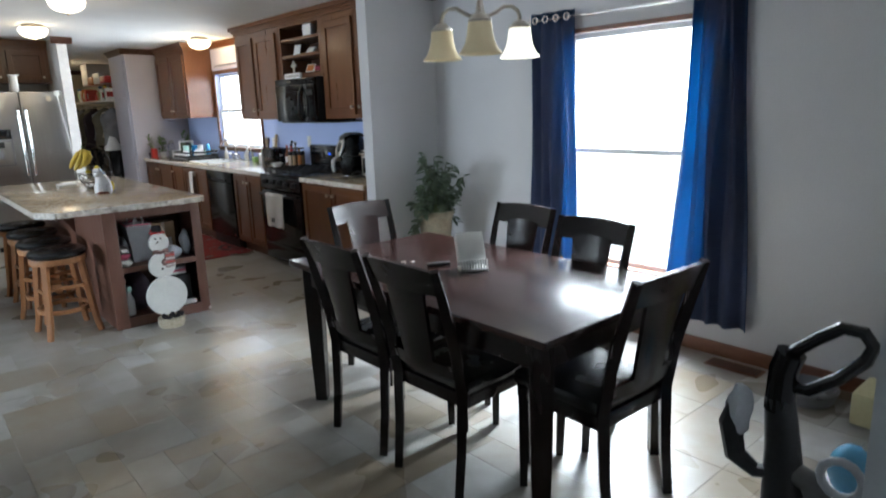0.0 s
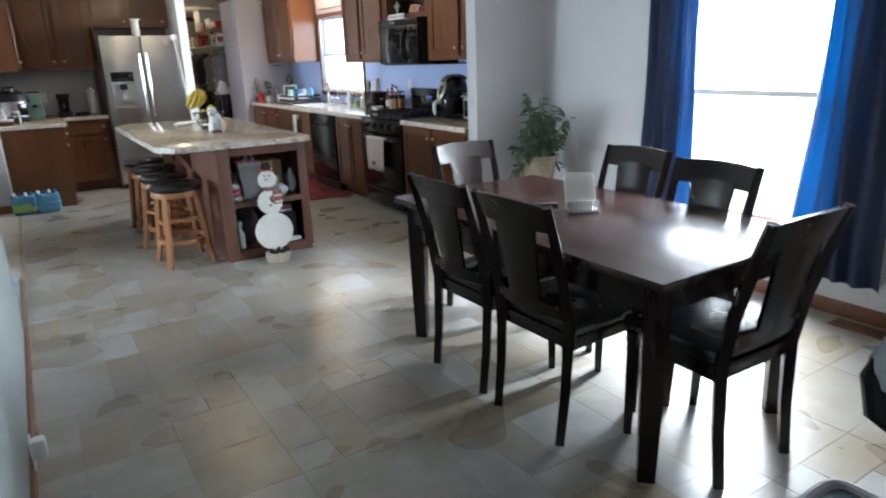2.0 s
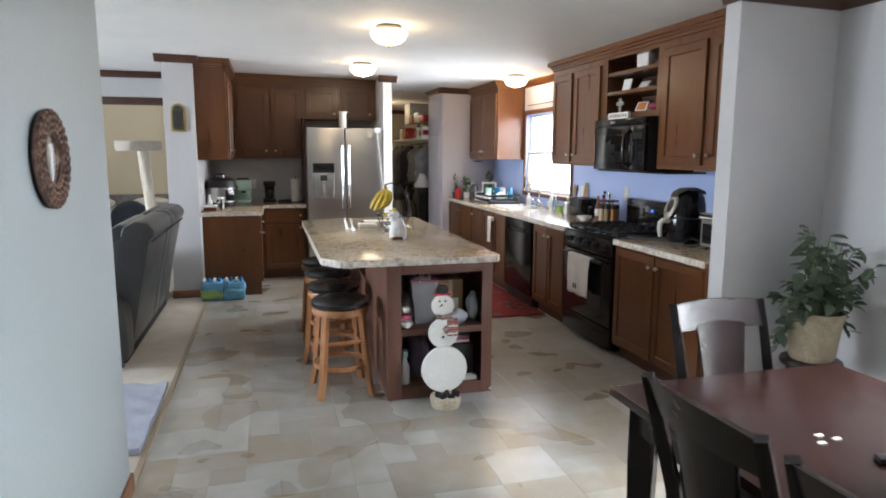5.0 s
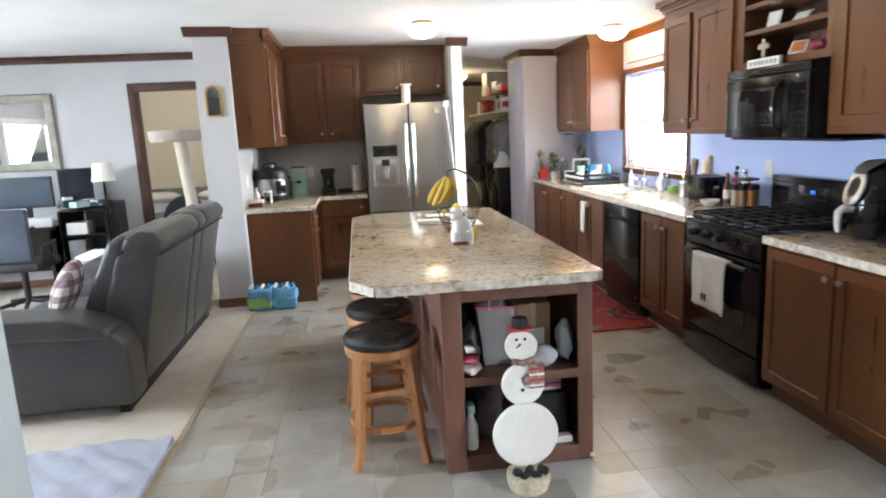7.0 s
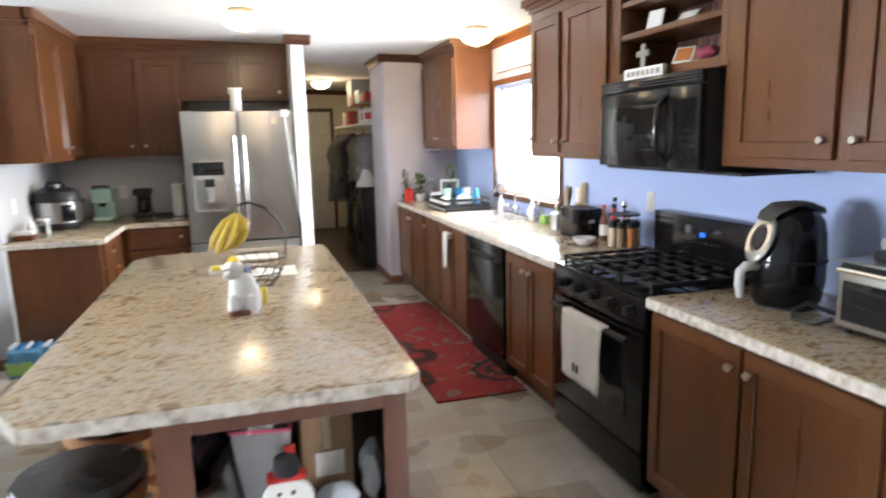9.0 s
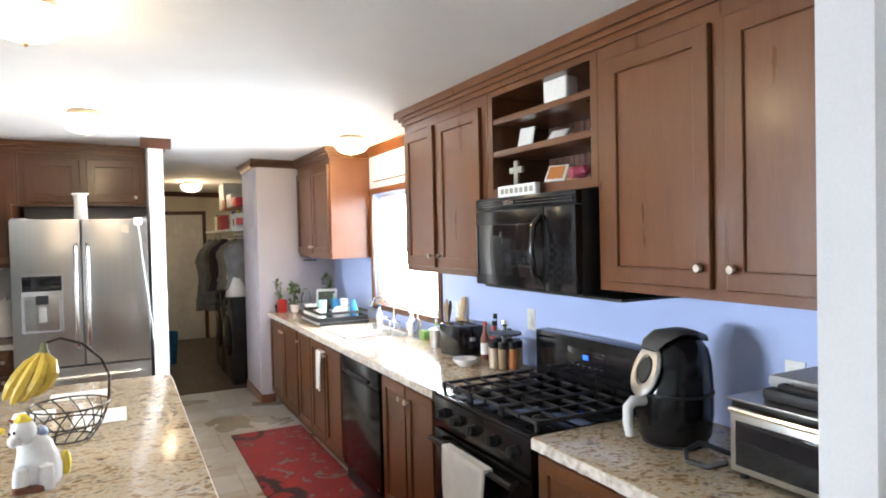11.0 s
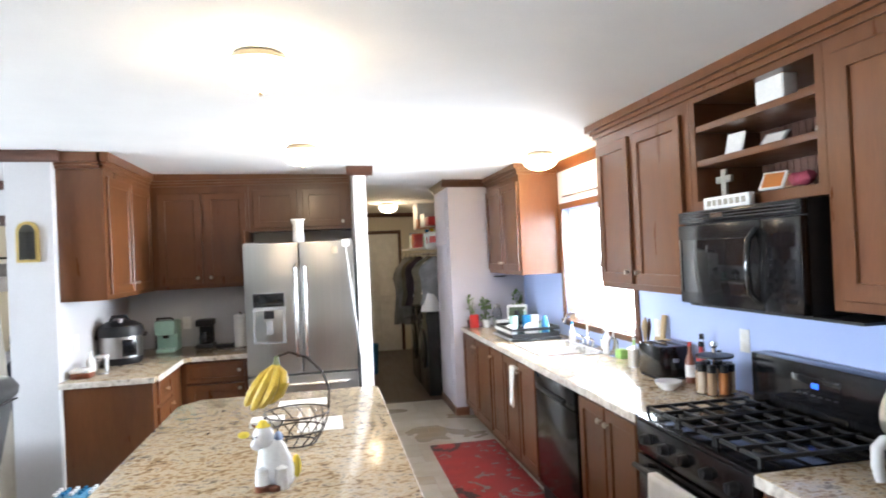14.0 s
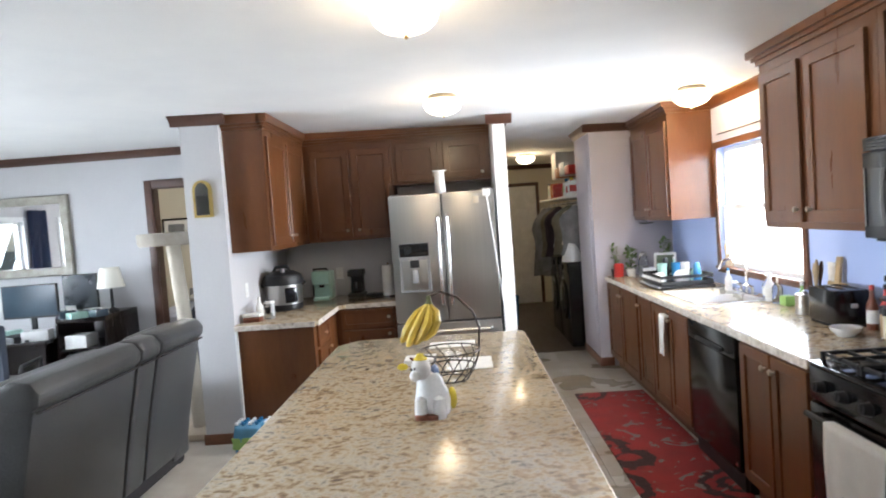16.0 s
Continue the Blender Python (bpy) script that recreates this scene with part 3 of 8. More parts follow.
skirting("baseboard", 3.316, 3.33, 11.69, 12.49)
skirting("baseboard", 3.33, 3.46, 11.686, 11.70)
skirting("baseboard", -3.88, -1.12, 11.606, 11.62)


def crown(name, x0, x1, y0, y1, side, material=None):
    """Crown moulding of sloped section against a wall; side is the way it faces."""
    bm = bmesh.new()
    prof = ((0.0, -0.075), (0.012, -0.075), (0.02, -0.05), (0.045, -0.022), (0.058, -0.012), (0.058, 0.0), (0.0, 0.0))
    ends = []
    for e in (0, 1):
        ring = []
        for d, z in prof:
            k = {"x-": (x1 - d, (y0, y1)[e]), "x+": (x0 + d, (y0, y1)[e]), "y-": ((x0, x1)[e], y1 - d), "y+": ((x0, x1)[e], y0 + d)}[side]
            ring.append(bm.verts.new((*k, ceil({"x-": x1, "x+": x0}.get(side, k[0])) - 0.001 + z)))
        ends.append(ring)
    n = len(prof)
    for i in range(n):
        bm.faces.new((ends[0][i], ends[0][(i + 1) % n], ends[1][(i + 1) % n], ends[1][i]))
    bm.faces.new(ends[0]), bm.faces.new(list(reversed(ends[1])))
    single(name, bm, material or M_TRIM, "dark stained wood crown moulding", "crown moulding", kind="structure")


crown("trim", XE - 0.06, XE, 2.1, 6.0, "x-")
crown("trim", 3.372, XE, 5.94, 6.0, "y-")
crown("trim", 3.372, 3.43, 6.0, 6.12, "x-")
crown("trim", -3.9, -0.02, 11.56, 11.62, "y-")
crown("trim", -0.08, 0.33, 9.972, 10.03, "y-")
crown("trim", -0.08, -0.02, 10.03, 11.62, "x-")
crown("trim", 2.28, 2.50, 10.692, 10.75, "y-")
crown("trim", 2.44, 2.50, 10.75, 16.5, "x+")
crown("trim", 3.27, XE, 11.642, 11.70, "y-")
crown("trim", 3.272, 3.33, 11.70, 12.5, "x-")
crown("trim", 2.44, XE, 16.44, 16.5, "y-")


def window(name, side, plane, u0, u1, z0, z1, trim_material, label, trim_w=0.06):
    """Frame, sashes and panes in a wall opening; side faces into the room."""
    make, spot = facing(side, plane)
    w = thing(name, spot((u0 + u1) / 2, 0, z0), label, "window", kind="structure")
    bm = ring_frame(side, plane, u0 - trim_w, u1 + trim_w, z0 - trim_w, z1 + trim_w, trim_w, 0.0, 0.016)
    part("window_frame", bm, trim_material, w, "painted window casing")
    part("window_sill", make(bmesh.new(), u0 - 0.02, u1 + 0.02, -0.02, 0.045, z0 - 0.02, z0 + 0.004, 0.004), M_WHITE if trim_material is M_WHITE else trim_material, w)
    zm = (z0 + z1) / 2
    for a, b, d in ((z0, zm + 0.015, -0.03), (zm - 0.015, z1, -0.055)):
        bm = ring_frame(side, plane, u0, u1, a, b, 0.035, d - 0.022, d)
        sash = part("sash", bm, M_WHITE, w, "white vinyl sash")
        pane = part("pane", make(bmesh.new(), u0 + 0.03, u1 - 0.03, d - 0.013, d - 0.009, a + 0.03, b - 0.03), M_GLASS, sash)
        pane.visible_shadow = False
    return w


window("window_1", "x-", XE, *WIN_D, M_BASE, "tall white double-hung dining window in bright daylight", 0.03)
window("window_2", "x-", XE, *WIN_K, M_CAB, "kitchen window over the sink with brown wood casing", 0.05)
window("window_3", "x+", -3.90, *WIN_L[0], M_WHITE, "white living room window")
window("window_4", "x+", -3.90, *WIN_L[1], M_WHITE, "white living room window")


def casing(name, side, plane, u0, u1, z1, w=0.075):
    make, spot = facing(side, plane)
    bm = bmesh.new()
    make(bm, u0 - w, u0, 0, 0.016, 0.0, z1 + w, 0.003), make(bm, u1, u1 + w, 0, 0.016, 0.0, z1 + w, 0.003), make(bm, u0, u1, 0, 0.016, z1, z1 + w, 0.003)
    make(bm, u0, u0 + 0.012, -0.10, 0, 0, z1), make(bm, u1 - 0.012, u1, -0.10, 0, 0, z1), make(bm, u0, u1, -0.10, 0, z1 - 0.012, z1)
    return single(name, bm, M_TRIM, "dark stained wood door casing", "door casing", kind="structure")


casing("trim", "y-", 11.62, -1.03, -0.22, 2.10)


def panel_door(name, side, plane, u0, u1, z1, material, label):
    make, spot = facing(side, plane)
    d = thing(name, spot((u0 + u1) / 2, 0, 0), label, "door", kind="structure")
    part("leaf", make(bmesh.new(), u0, u1, 0.004, 0.03, 0.01, z1, 0.003), material, d)
    w = (u1 - u0 - 0.30) / 2
    for i in (0, 1):
        for a, b in ((0.2, 0.85), (0.98, 1.55), (1.65, z1 - 0.12)):
            ua = u0 + 0.1 + i * (w + 0.1)
            part("panel", make(bmesh.new(), ua, ua + w, 0.024, 0.036, a, b, 0.006), material, d)
    part("door_handle", blob(spot(u1 - 0.06, 0.07, 0.95), (0.028, 0.028, 0.028), 12), M_BRASS, d, "brass door knob")
    for z in (0.3, 1.75):
        part("hinge", make(bmesh.new(), u0 + 0.002, u0 + 0.02, 0.03, 0.04, z, z + 0.1), M_BRASS, d)
    return d


panel_door("door_1", "y-", 16.49, 2.56, 3.34, 2.04, M_WHITE, "closed cream panelled back door in the utility room")
casing("trim", "y-", 16.498, 2.55, 3.35, 2.05, 0.05)
pd = thing("door_2", (3.33, 12.1, 0), "plain pale pantry door flush with its wall", "door", kind="structure")
part("leaf", rbox(3.322, 3.329, 11.80, 12.42, 0.1, 1.74, bev=0.002), M_LILAC, pd)
part("leaf", rbox(3.322, 3.329, 11.80, 12.42, 1.76, 2.3, bev=0.002), M_LILAC, pd)

# ---- kitchen: cabinets along the outer wall ----
CF = 3.44  # front plane of the base cabinets


def base_cabinet(y0, y1, doors, label, drawer=False):
    c = thing("base_cabinet", ((CF + XE) / 2, (y0 + y1) / 2, 0), label, "cabinet", "kitchen base cabinets")
    bm = rbox(CF, XE - 0.005, y0 + 0.001, y1 - 0.001, 0.10, 0.86)
    part("body", bm, M_CAB, c)
    part("toe_kick", rbox(CF + 0.06, XE - 0.01, y0 + 0.001, y1 - 0.001, 0.0, 0.10), M_CABIN, c)
    w = (y1 - y0 - 0.03) / doors
    for i in range(doors):
        a, b = y0 + 0.015 + i * w + 0.008, y0 + 0.015 + (i + 1) * w - 0.008
        k = b - 0.035 if (i % 2 == 0 and doors > 1) else a + 0.035
        shaker_door(c, "x-", CF, a, b, 0.125, 0.84, (k, 0.77), 0.055)
    return c


base_cabinet(6.125, 7.155, 2, "cherry-stained base cabinet beside the stove, doors closed")
base_cabinet(7.975, 8.675, 2, "narrow cherry-stained base cabinet between stove and dishwasher")
base_cabinet(9.405, 10.60, 3, "cherry-stained sink base cabinet with closed doors")
base_cabinet(10.605, 11.69, 2, "cherry-stained base cabinet at the pantry end")


def worktop(name, outline, label, z0=0.862, z1=0.90):
    w = thing(name, (*outline[0], z0), label, "countertop")
    part("slab", prism(bmesh.new(), outline, z0, z1, 0.004), M_GRAN, w)
    return w


def edge_strip(parent, a, b, out, z0=0.858, z1=0.896):
    """Pale edge band with a chipped lower line along a worktop side."""
    a, b, out = Vector((*a, 0)), Vector((*b, 0)), Vector((*out, 0))
    bm, n = bmesh.new(), max(3, int((b - a).length / 0.03))
    rows = []
    for i in range(n + 1):
        p = a.lerp(b, i / n)
        low = z0 + 0.004 * noise.noise(p * 30)
        q = p + out * (0.004 + 0.002 * noise.noise(p * 40 + Vector((3, 1, 2))))
        rows.append([bm.verts.new((p.x, p.y, low)), bm.verts.new((q.x, q.y, low)), bm.verts.new((q.x, q.y, z1 - 0.002)), bm.verts.new((p.x, p.y, z1))])
    for r, s in zip(rows, rows[1:]):
        for k in range(4):
            bm.faces.new((r[k], r[(k + 1) % 4], s[(k + 1) % 4], s[k]))
    bm.faces.new(rows[0]), bm.faces.new(list(reversed(rows[-1])))
    part("edge_band", bm, M_GRANEDGE, parent, "pale chipped laminate edge")


wt = worktop("worktop", [(3.412, 6.123), (XE - 0.002, 6.123), (XE - 0.002, 7.158), (3.412, 7.158)], "granite-print laminate worktop beside the stove")
edge_strip(wt, (3.412, 6.125), (3.412, 7.156), (-1, 0))
SX0, SX1, SY0, SY1 = 3.56, 3.96, 9.55, 10.25
wt = thing("worktop", (3.75, 9.8, 0.862), "long granite-print laminate worktop with a sink", "countertop")
bm = bmesh.new()
for a in ((3.412, XE - 0.002, 7.972, SY0), (3.412, XE - 0.002, SY1, 11.695), (3.412, SX0, SY0, SY1), (SX1, XE - 0.002, SY0, SY1)):
    box(bm, a[0], a[1], a[2], a[3], 0.862, 0.90)
part("slab", bm, M_GRAN, wt, smooth=False)
edge_strip(wt, (3.412, 7.974), (3.412, 11.69), (-1, 0))

sink = thing("sink", (3.76, 9.9, 0.75), "stainless double-bowl kitchen sink set in the worktop", "sink")
for y0, y1 in ((SY0, 9.885), (9.915, SY1)):
    bm = rbox(SX0, SX1, y0, y1, 0.74, 0.904)
    bmesh.ops.delete(bm, geom=[f for f in bm.faces if f.calc_center_median().z > 0.9], context="FACES")
    ob = part("bowl", bm, M_SINK, sink)
    ob.modifiers.new("sheet", "SOLIDIFY").thickness = 0.005
bm = bmesh.new()
for a in ((SX0 - 0.02, SX0 + 0.004, SY0 - 0.02, SY1 + 0.02), (SX1 - 0.004, SX1 + 0.04, SY0 - 0.02, SY1 + 0.02), (SX0, SX1, SY0 - 0.02, SY0 + 0.004), (SX0, SX1, SY1 - 0.004, SY1 + 0.02), (SX0, SX1, 9.883, 9.917)):
    box(bm, *a, 0.901, 0.907, 0.002)
part("rim", bm, M_SINK, sink)
tap = thing("faucet", (4.0, 9.9, 0.9), "chrome gooseneck kitchen faucet behind the sink", "faucet")
part("spout", tube([(4.02, 9.9, 0.90), (4.02, 9.9, 1.08), (4.0, 9.9, 1.14), (3.94, 9.9, 1.17), (3.86, 9.9, 1.15), (3.83, 9.9, 1.09)], 0.011, 10), M_CHROME, tap)
part("base_plate", rbox(3.995, 4.045, 9.78, 10.02, 0.90, 0.915, bev=0.006), M_CHROME, tap)
for y in (9.81, 9.99):
    part("handle", tube([(4.02, y, 0.915), (4.02, y, 0.955), (3.985, y, 0.975), (3.955, y, 0.98)], [0.014, 0.012, 0.008, 0.006], 8), M_CHROME, tap)

dw = thing("dishwasher", (3.75, 9.04, 0), "black built-in dishwasher with a glossy door", "dishwasher")
part("body", rbox(CF + 0.02, XE - 0.02, 8.69, 9.39, 0.0, 0.858), M_BLACKM, dw)
part("door", rbox(CF - 0.025, CF + 0.02, 8.695, 9.385, 0.12, 0.73, bev=0.006), M_BLACK, dw)
part("control_panel", rbox(CF - 0.03, CF + 0.02, 8.695, 9.385, 0.735, 0.855, bev=0.008), M_BLACK, dw)
part("handle", rbox(CF - 0.045, CF - 0.028, 8.85, 9.23, 0.745, 0.77, bev=0.006), M_BLACKM, dw)
part("kick_plate", rbox(CF + 0.0, CF + 0.02, 8.70, 9.38, 0.01, 0.11), M_BLACKM, dw)
part("badge", rbox(CF - 0.029, CF - 0.025, 8.72, 8.745, 0.15, 0.165), M_CHROME, dw)

# stove
SY, SE = 7.163, 7.967
st = thing("gas_range", (3.75, 7.56, 0), "black freestanding gas range with cast iron grates", "stove")
part("body", rbox(CF + 0.01, XE - 0.02, SY, SE, 0.03, 0.885), M_BLACK, st)
part("oven_door", rbox(CF - 0.03, CF + 0.01, SY + 0.006, SE - 0.006, 0.21, 0.735, bev=0.008), M_BLACK, st)
part("oven_window", rbox(CF - 0.034, CF - 0.029, SY + 0.13, SE - 0.13, 0.33, 0.60, bev=0.002), M_DGLASS, st, "dark oven glass")
bm = tube([(CF - 0.075, SY + 0.06, 0.70), (CF - 0.075, SE - 0.06, 0.70)], 0.013, 10)
for y in (SY + 0.09, SE - 0.09):
    sweep(bm, [(CF - 0.03, y, 0.70), (CF - 0.075, y, 0.70)], 0.010, 8)
part("oven_handle", bm, M_BLACKM, st, "black bar oven handle")
part("drawer", rbox(CF - 0.025, CF + 0.01, SY + 0.006, SE - 0.006, 0.04, 0.20, bev=0.006), M_BLACK, st)
part("knob_panel", box(bmesh.new(), CF - 0.03, CF + 0.03, SY + 0.003, SE - 0.003, 0.745, 0.885, 0.01), M_BLACK, st)
for i in range(5):
    y = SY + 0.10 + i * 0.15
    kn = part("knob", tube([(CF - 0.03, y, 0.815), (CF - 0.04, y, 0.816), (CF - 0.062, y, 0.818)], [0.026, 0.024, 0.02], 14), M_BLACKM, st)
    part("pointer", rbox(CF - 0.066, CF - 0.06, y - 0.003, y + 0.003, 0.802, 0.836), M_IRON, kn)
part("cooktop", rbox(CF - 0.03, XE - 0.10, SY, SE, 0.886, 0.902, bev=0.006), M_BLACK, st)
for k in range(3):
    a, b = SY + 0.02 + k * 0.256, SY + 0.02 + k * 0.256 + 0.25
    bm = bmesh.new()
    for y in (a, (a + b) / 2 - 0.006, b - 0.014):
        box(bm, CF + 0.01, XE - 0.14, y, y + 0.013, 0.925, 0.94, 0.003)
    for i in range(6):
        x = CF + 0.02 + i * 0.094
        box(bm, x, x + 0.012, a, b, 0.922, 0.937, 0.003)
    for x in (CF + 0.012, XE - 0.155):
        for y in (a, b - 0.014):
            box(bm, x, x + 0.013, y, y + 0.013, 0.90, 0.926)
    part("grate", bm, M_IRON, st, "cast iron burner grate")
for x in (CF + 0.14, CF + 0.40):
    for y in (SY + 0.16, SE - 0.16):
        part("burner", turned([(0.045, 0.902), (0.045, 0.912), (0.03, 0.918), (0.0, 0.92)], (x, y, 0), 16), M_IRON, st)
part("burner", turned([(0.06, 0.902), (0.06, 0.912), (0.035, 0.918), (0.0, 0.92)], (CF + 0.27, (SY + SE) / 2, 0), 16), M_IRON, st)
bg = part("backguard", prism(bmesh.new(), [(XE - 0.10, SY), (XE - 0.012, SY), (XE - 0.012, SE), (XE - 0.10, SE)], 0.90, 1.14, 0.012), M_BLACK, st)
part("display", rbox(XE - 0.104, XE - 0.099, 7.44, 7.70, 1.0, 1.09, bev=0.002), M_DGLASS, bg)
part("clock", rbox(XE - 0.107, XE - 0.103, 7.55, 7.585, 1.045, 1.065), M_CLOCK, bg, "glowing blue clock digits")
for i in range(6):
    part("button", rbox(XE - 0.106, XE - 0.103, 7.45 + i * 0.04, 7.47 + i * 0.04, 1.012, 1.018), M_BLACKM, bg)


def hung_cloth(name, x, y0, y1, z0, z1, label, back=0.05):
    """A towel folded over a bar, with soft folds."""
    t = thing(name, (x, (y0 + y1) / 2, z0), label, "towel")
    bm = bmesh.new()
    nu, nv = 14, 14
    grid = []
    for j in range(nv + 1):
        row = []
        for i in range(nu + 1):
            y, v = y0 + (y1 - y0) * i / nu, j / nv
            z = z1 - (z1 - z0) * v + 0.008 * math.sin(i * 0.9) * v
            dx = -0.010 * math.sin(i * 0.75 + 1) * v - 0.012 * v
            row.append(bm.verts.new((x + dx, y + 0.012 * v * math.sin(j * 0.4), z)))
        grid.append(row)
    for r, s in zip(grid, grid[1:]):
        for i in range(nu):
            bm.faces.new((r[i], r[i + 1], s[i + 1], s[i]))
    ob = part("front_fold", bm, M_CLOTH, t)
    so = ob.modifiers.new("thick", "SOLIDIFY")
    so.thickness = 0.006
    part("top_fold", rbox(x - 0.004, x + back, y0, y1, z1 - 0.012, z1 + 0.004, bev=0.004), M_CLOTH, t)
    return t


tw = hung_cloth("dish_towel", CF - 0.095, 7.38, 7.74, 0.40, 0.716, "white cotton dish towel hung on the oven handle", 0.035)
part("monogram", rbox(CF - 0.126, CF - 0.122, 7.54, 7.555, 0.45, 0.49), M_FELT, tw, "small dark printed mark")
part("monogram", rbox(CF - 0.126, CF - 0.122, 7.575, 7.59, 0.45, 0.49), M_FELT, tw, "small dark printed mark")
hung_cloth("hand_towel", CF - 0.05, 9.78, 9.90, 0.52, 0.80, "narrow white hand towel on the sink cabinet", 0.03)

# upper cabinets along the outer wall
UF, UB, UT, UR = 3.74, 1.44, 2.37, 2.325


def upper_cabinet(y0, y1, splits, label, z0=UB):
    c = thing("upper_cabinet", ((UF + XE) / 2, (y0 + y1) / 2, z0), label, "cabinet", "kitchen wall cabinets")
    part("body", rbox(UF, XE - 0.003, y0 + 0.001, y1 - 0.001, z0, UR), M_CAB, c, smooth=False)
    for i, (a, b) in enumerate(splits):
        k = b - 0.03 if i % 2 == 0 else a + 0.03
        shaker_door(c, "x-", UF, a, b, z0 + 0.035, UR - 0.07, (k, z0 + 0.10), 0.06)
    return c


upper_cabinet(6.123, 7.158, [(6.15, 6.575), (6.635, 7.10)], "tall cherry-stained wall cabinet beside the microwave, doors closed", 1.41)
upper_cabinet(7.962, 8.974, [(8.02, 8.49), (8.55, 8.945)], "cherry-stained wall cabinet beside the window, doors closed", 1.41)
upper_cabinet(10.592, 11.695, [(10.62, 11.12), (11.15, 11.67)], "cherry-stained wall cabinet at the pantry end, doors closed")

sh = thing("open_shelf_cabinet", (3.9, 7.56, 1.8), "cherry-stained wall cabinet with open display shelves", "cabinet", "kitchen wall cabinets")
part("body", ring_frame("x-", XE - 0.003, 7.159, 7.961, 1.80, UR, 0.04, 0.0, XE - 0.003 - UF, 0.001), M_CAB, sh, smooth=False)
for z in (1.995, 2.15):
    part("shelf", rbox(UF + 0.004, XE - 0.03, 7.199, 7.921, z, z + 0.028, bev=0.002), M_CAB, sh)
for i in range(18):
    part("bead_board", rbox(XE - 0.03, XE - 0.02, 7.199 + i * 0.04, 7.199 + i * 0.04 + 0.037, 1.84, 2.285, bev=0.002), M_CABIN, sh)


def cabinet_crown(name, pts, top):
    """Stepped crown along the top of wall cabinets; the room lies to the left of each leg."""
    bm = bmesh.new()
    for (ax, ay), (bx, by) in zip(pts, pts[1:]):
        d = Vector((bx - ax, by - ay, 0)).normalized()
        o = Vector((-d.y, d.x, 0))
        lid = max(ceil(ax), ceil(bx)) + 0.012
        for out, z0, z1 in ((0.014, top - 0.012, top + 0.014), (0.03, top + 0.014, top + 0.034), (0.052, top + 0.034, lid)):
            p0, p1 = Vector((ax, ay, 0)), Vector((bx, by, 0)) + d * out
            prism(bm, [(v.x, v.y) for v in (p0 - o * 0.02, p1 - o * 0.02, p1 + o * out, p0 + o * out)], z0, z1)
    single(name, bm, M_CAB, "stepped cherry-stained crown on the wall cabinets", "crown moulding", kind="structure", smooth=False)


cabinet_crown("trim", [(UF, 6.123), (UF, 8.974)], UR)
cabinet_crown("trim", [(UF, 8.974), (XE, 8.974)], UR)
cabinet_crown("trim", [(XE, 10.592), (UF, 10.592), (UF, 11.695)], UR)
crown("trim", XE - 0.06, XE, 8.98, 10.59, "x-", M_CAB)
sr = thing("shade_rod", (XE - 0.03, 9.8, 2.09), "thin dark rod above the kitchen window", "curtain rod")
part("bar", tube([(XE - 0.03, 9.22, 2.093), (XE - 0.03, 10.42, 2.093)], 0.006, 8), M_WIRE, sr)
for y in (9.3, 10.36):
    part("bracket", tube([(XE - 0.004, y, 2.10), (XE - 0.03, y, 2.093)], 0.006, 6), M_WIRE, sr)

mw = thing("microwave", (3.85, 7.575, 1.38), "black over-the-range microwave under the open shelves", "microwave")
part("body", rbox(3.69, XE - 0.005, 7.197, 7.955, 1.385, 1.795, bev=0.004), M_BLACKM, mw)
md = part("door", rbox(3.655, 3.69, 7.40, 7.955, 1.39, 1.735, bev=0.008), M_BLACK, mw)
part("door_glass", rbox(3.651, 3.656, 7.47, 7.92, 1.44, 1.67, bev=0.002), M_DGLASS, md, "dark reflecting door glass")
part("control_panel", rbox(3.655, 3.69, 7.197, 7.396, 1.39, 1.735, bev=0.008), M_BLACK, mw)
part("top_grille", rbox(3.66, 3.69, 7.197, 7.955, 1.74, 1.793, bev=0.004), M_BLACK, mw)
for i in range(3):
    part("grille_slot", rbox(3.6585, 3.6605, 7.22, 7.93, 1.752 + i * 0.012, 1.756 + i * 0.012), M_BLACKM, mw)
part("handle", tube([(3.655, 7.42, 1.42), (3.622, 7.425, 1.46), (3.612, 7.425, 1.56), (3.622, 7.425, 1.66), (3.655, 7.42, 1.70)], 0.012, 10), M_BLACK, mw, "glossy black bow handle")
part("badge", rbox(3.653, 3.657, 7.62, 7.70, 1.757, 1.775), M_CHROME, mw)
part("chrome_line", rbox(3.649, 3.654, 7.93, 7.938, 1.44, 1.67), M_CHROME, mw)
part("chrome_line", rbox(3.649, 3.654, 7.388, 7.393, 1.44, 1.67), M_CHROME, mw)
for r in range(5):
    for c in range(3):
        part("key", rbox(3.652, 3.656, 7.225 + c * 0.05, 7.26 + c * 0.05, 1.43 + r * 0.035, 1.445 + r * 0.035), M_BLACK, mw)
part("key_display", rbox(3.652, 3.656, 7.225, 7.36, 1.63, 1.68), M_DGLASS, mw)
part("under_vent", rbox(3.70, 4.05, 7.0, 7.95, 1.375, 1.385), M_BLACKM, mw)

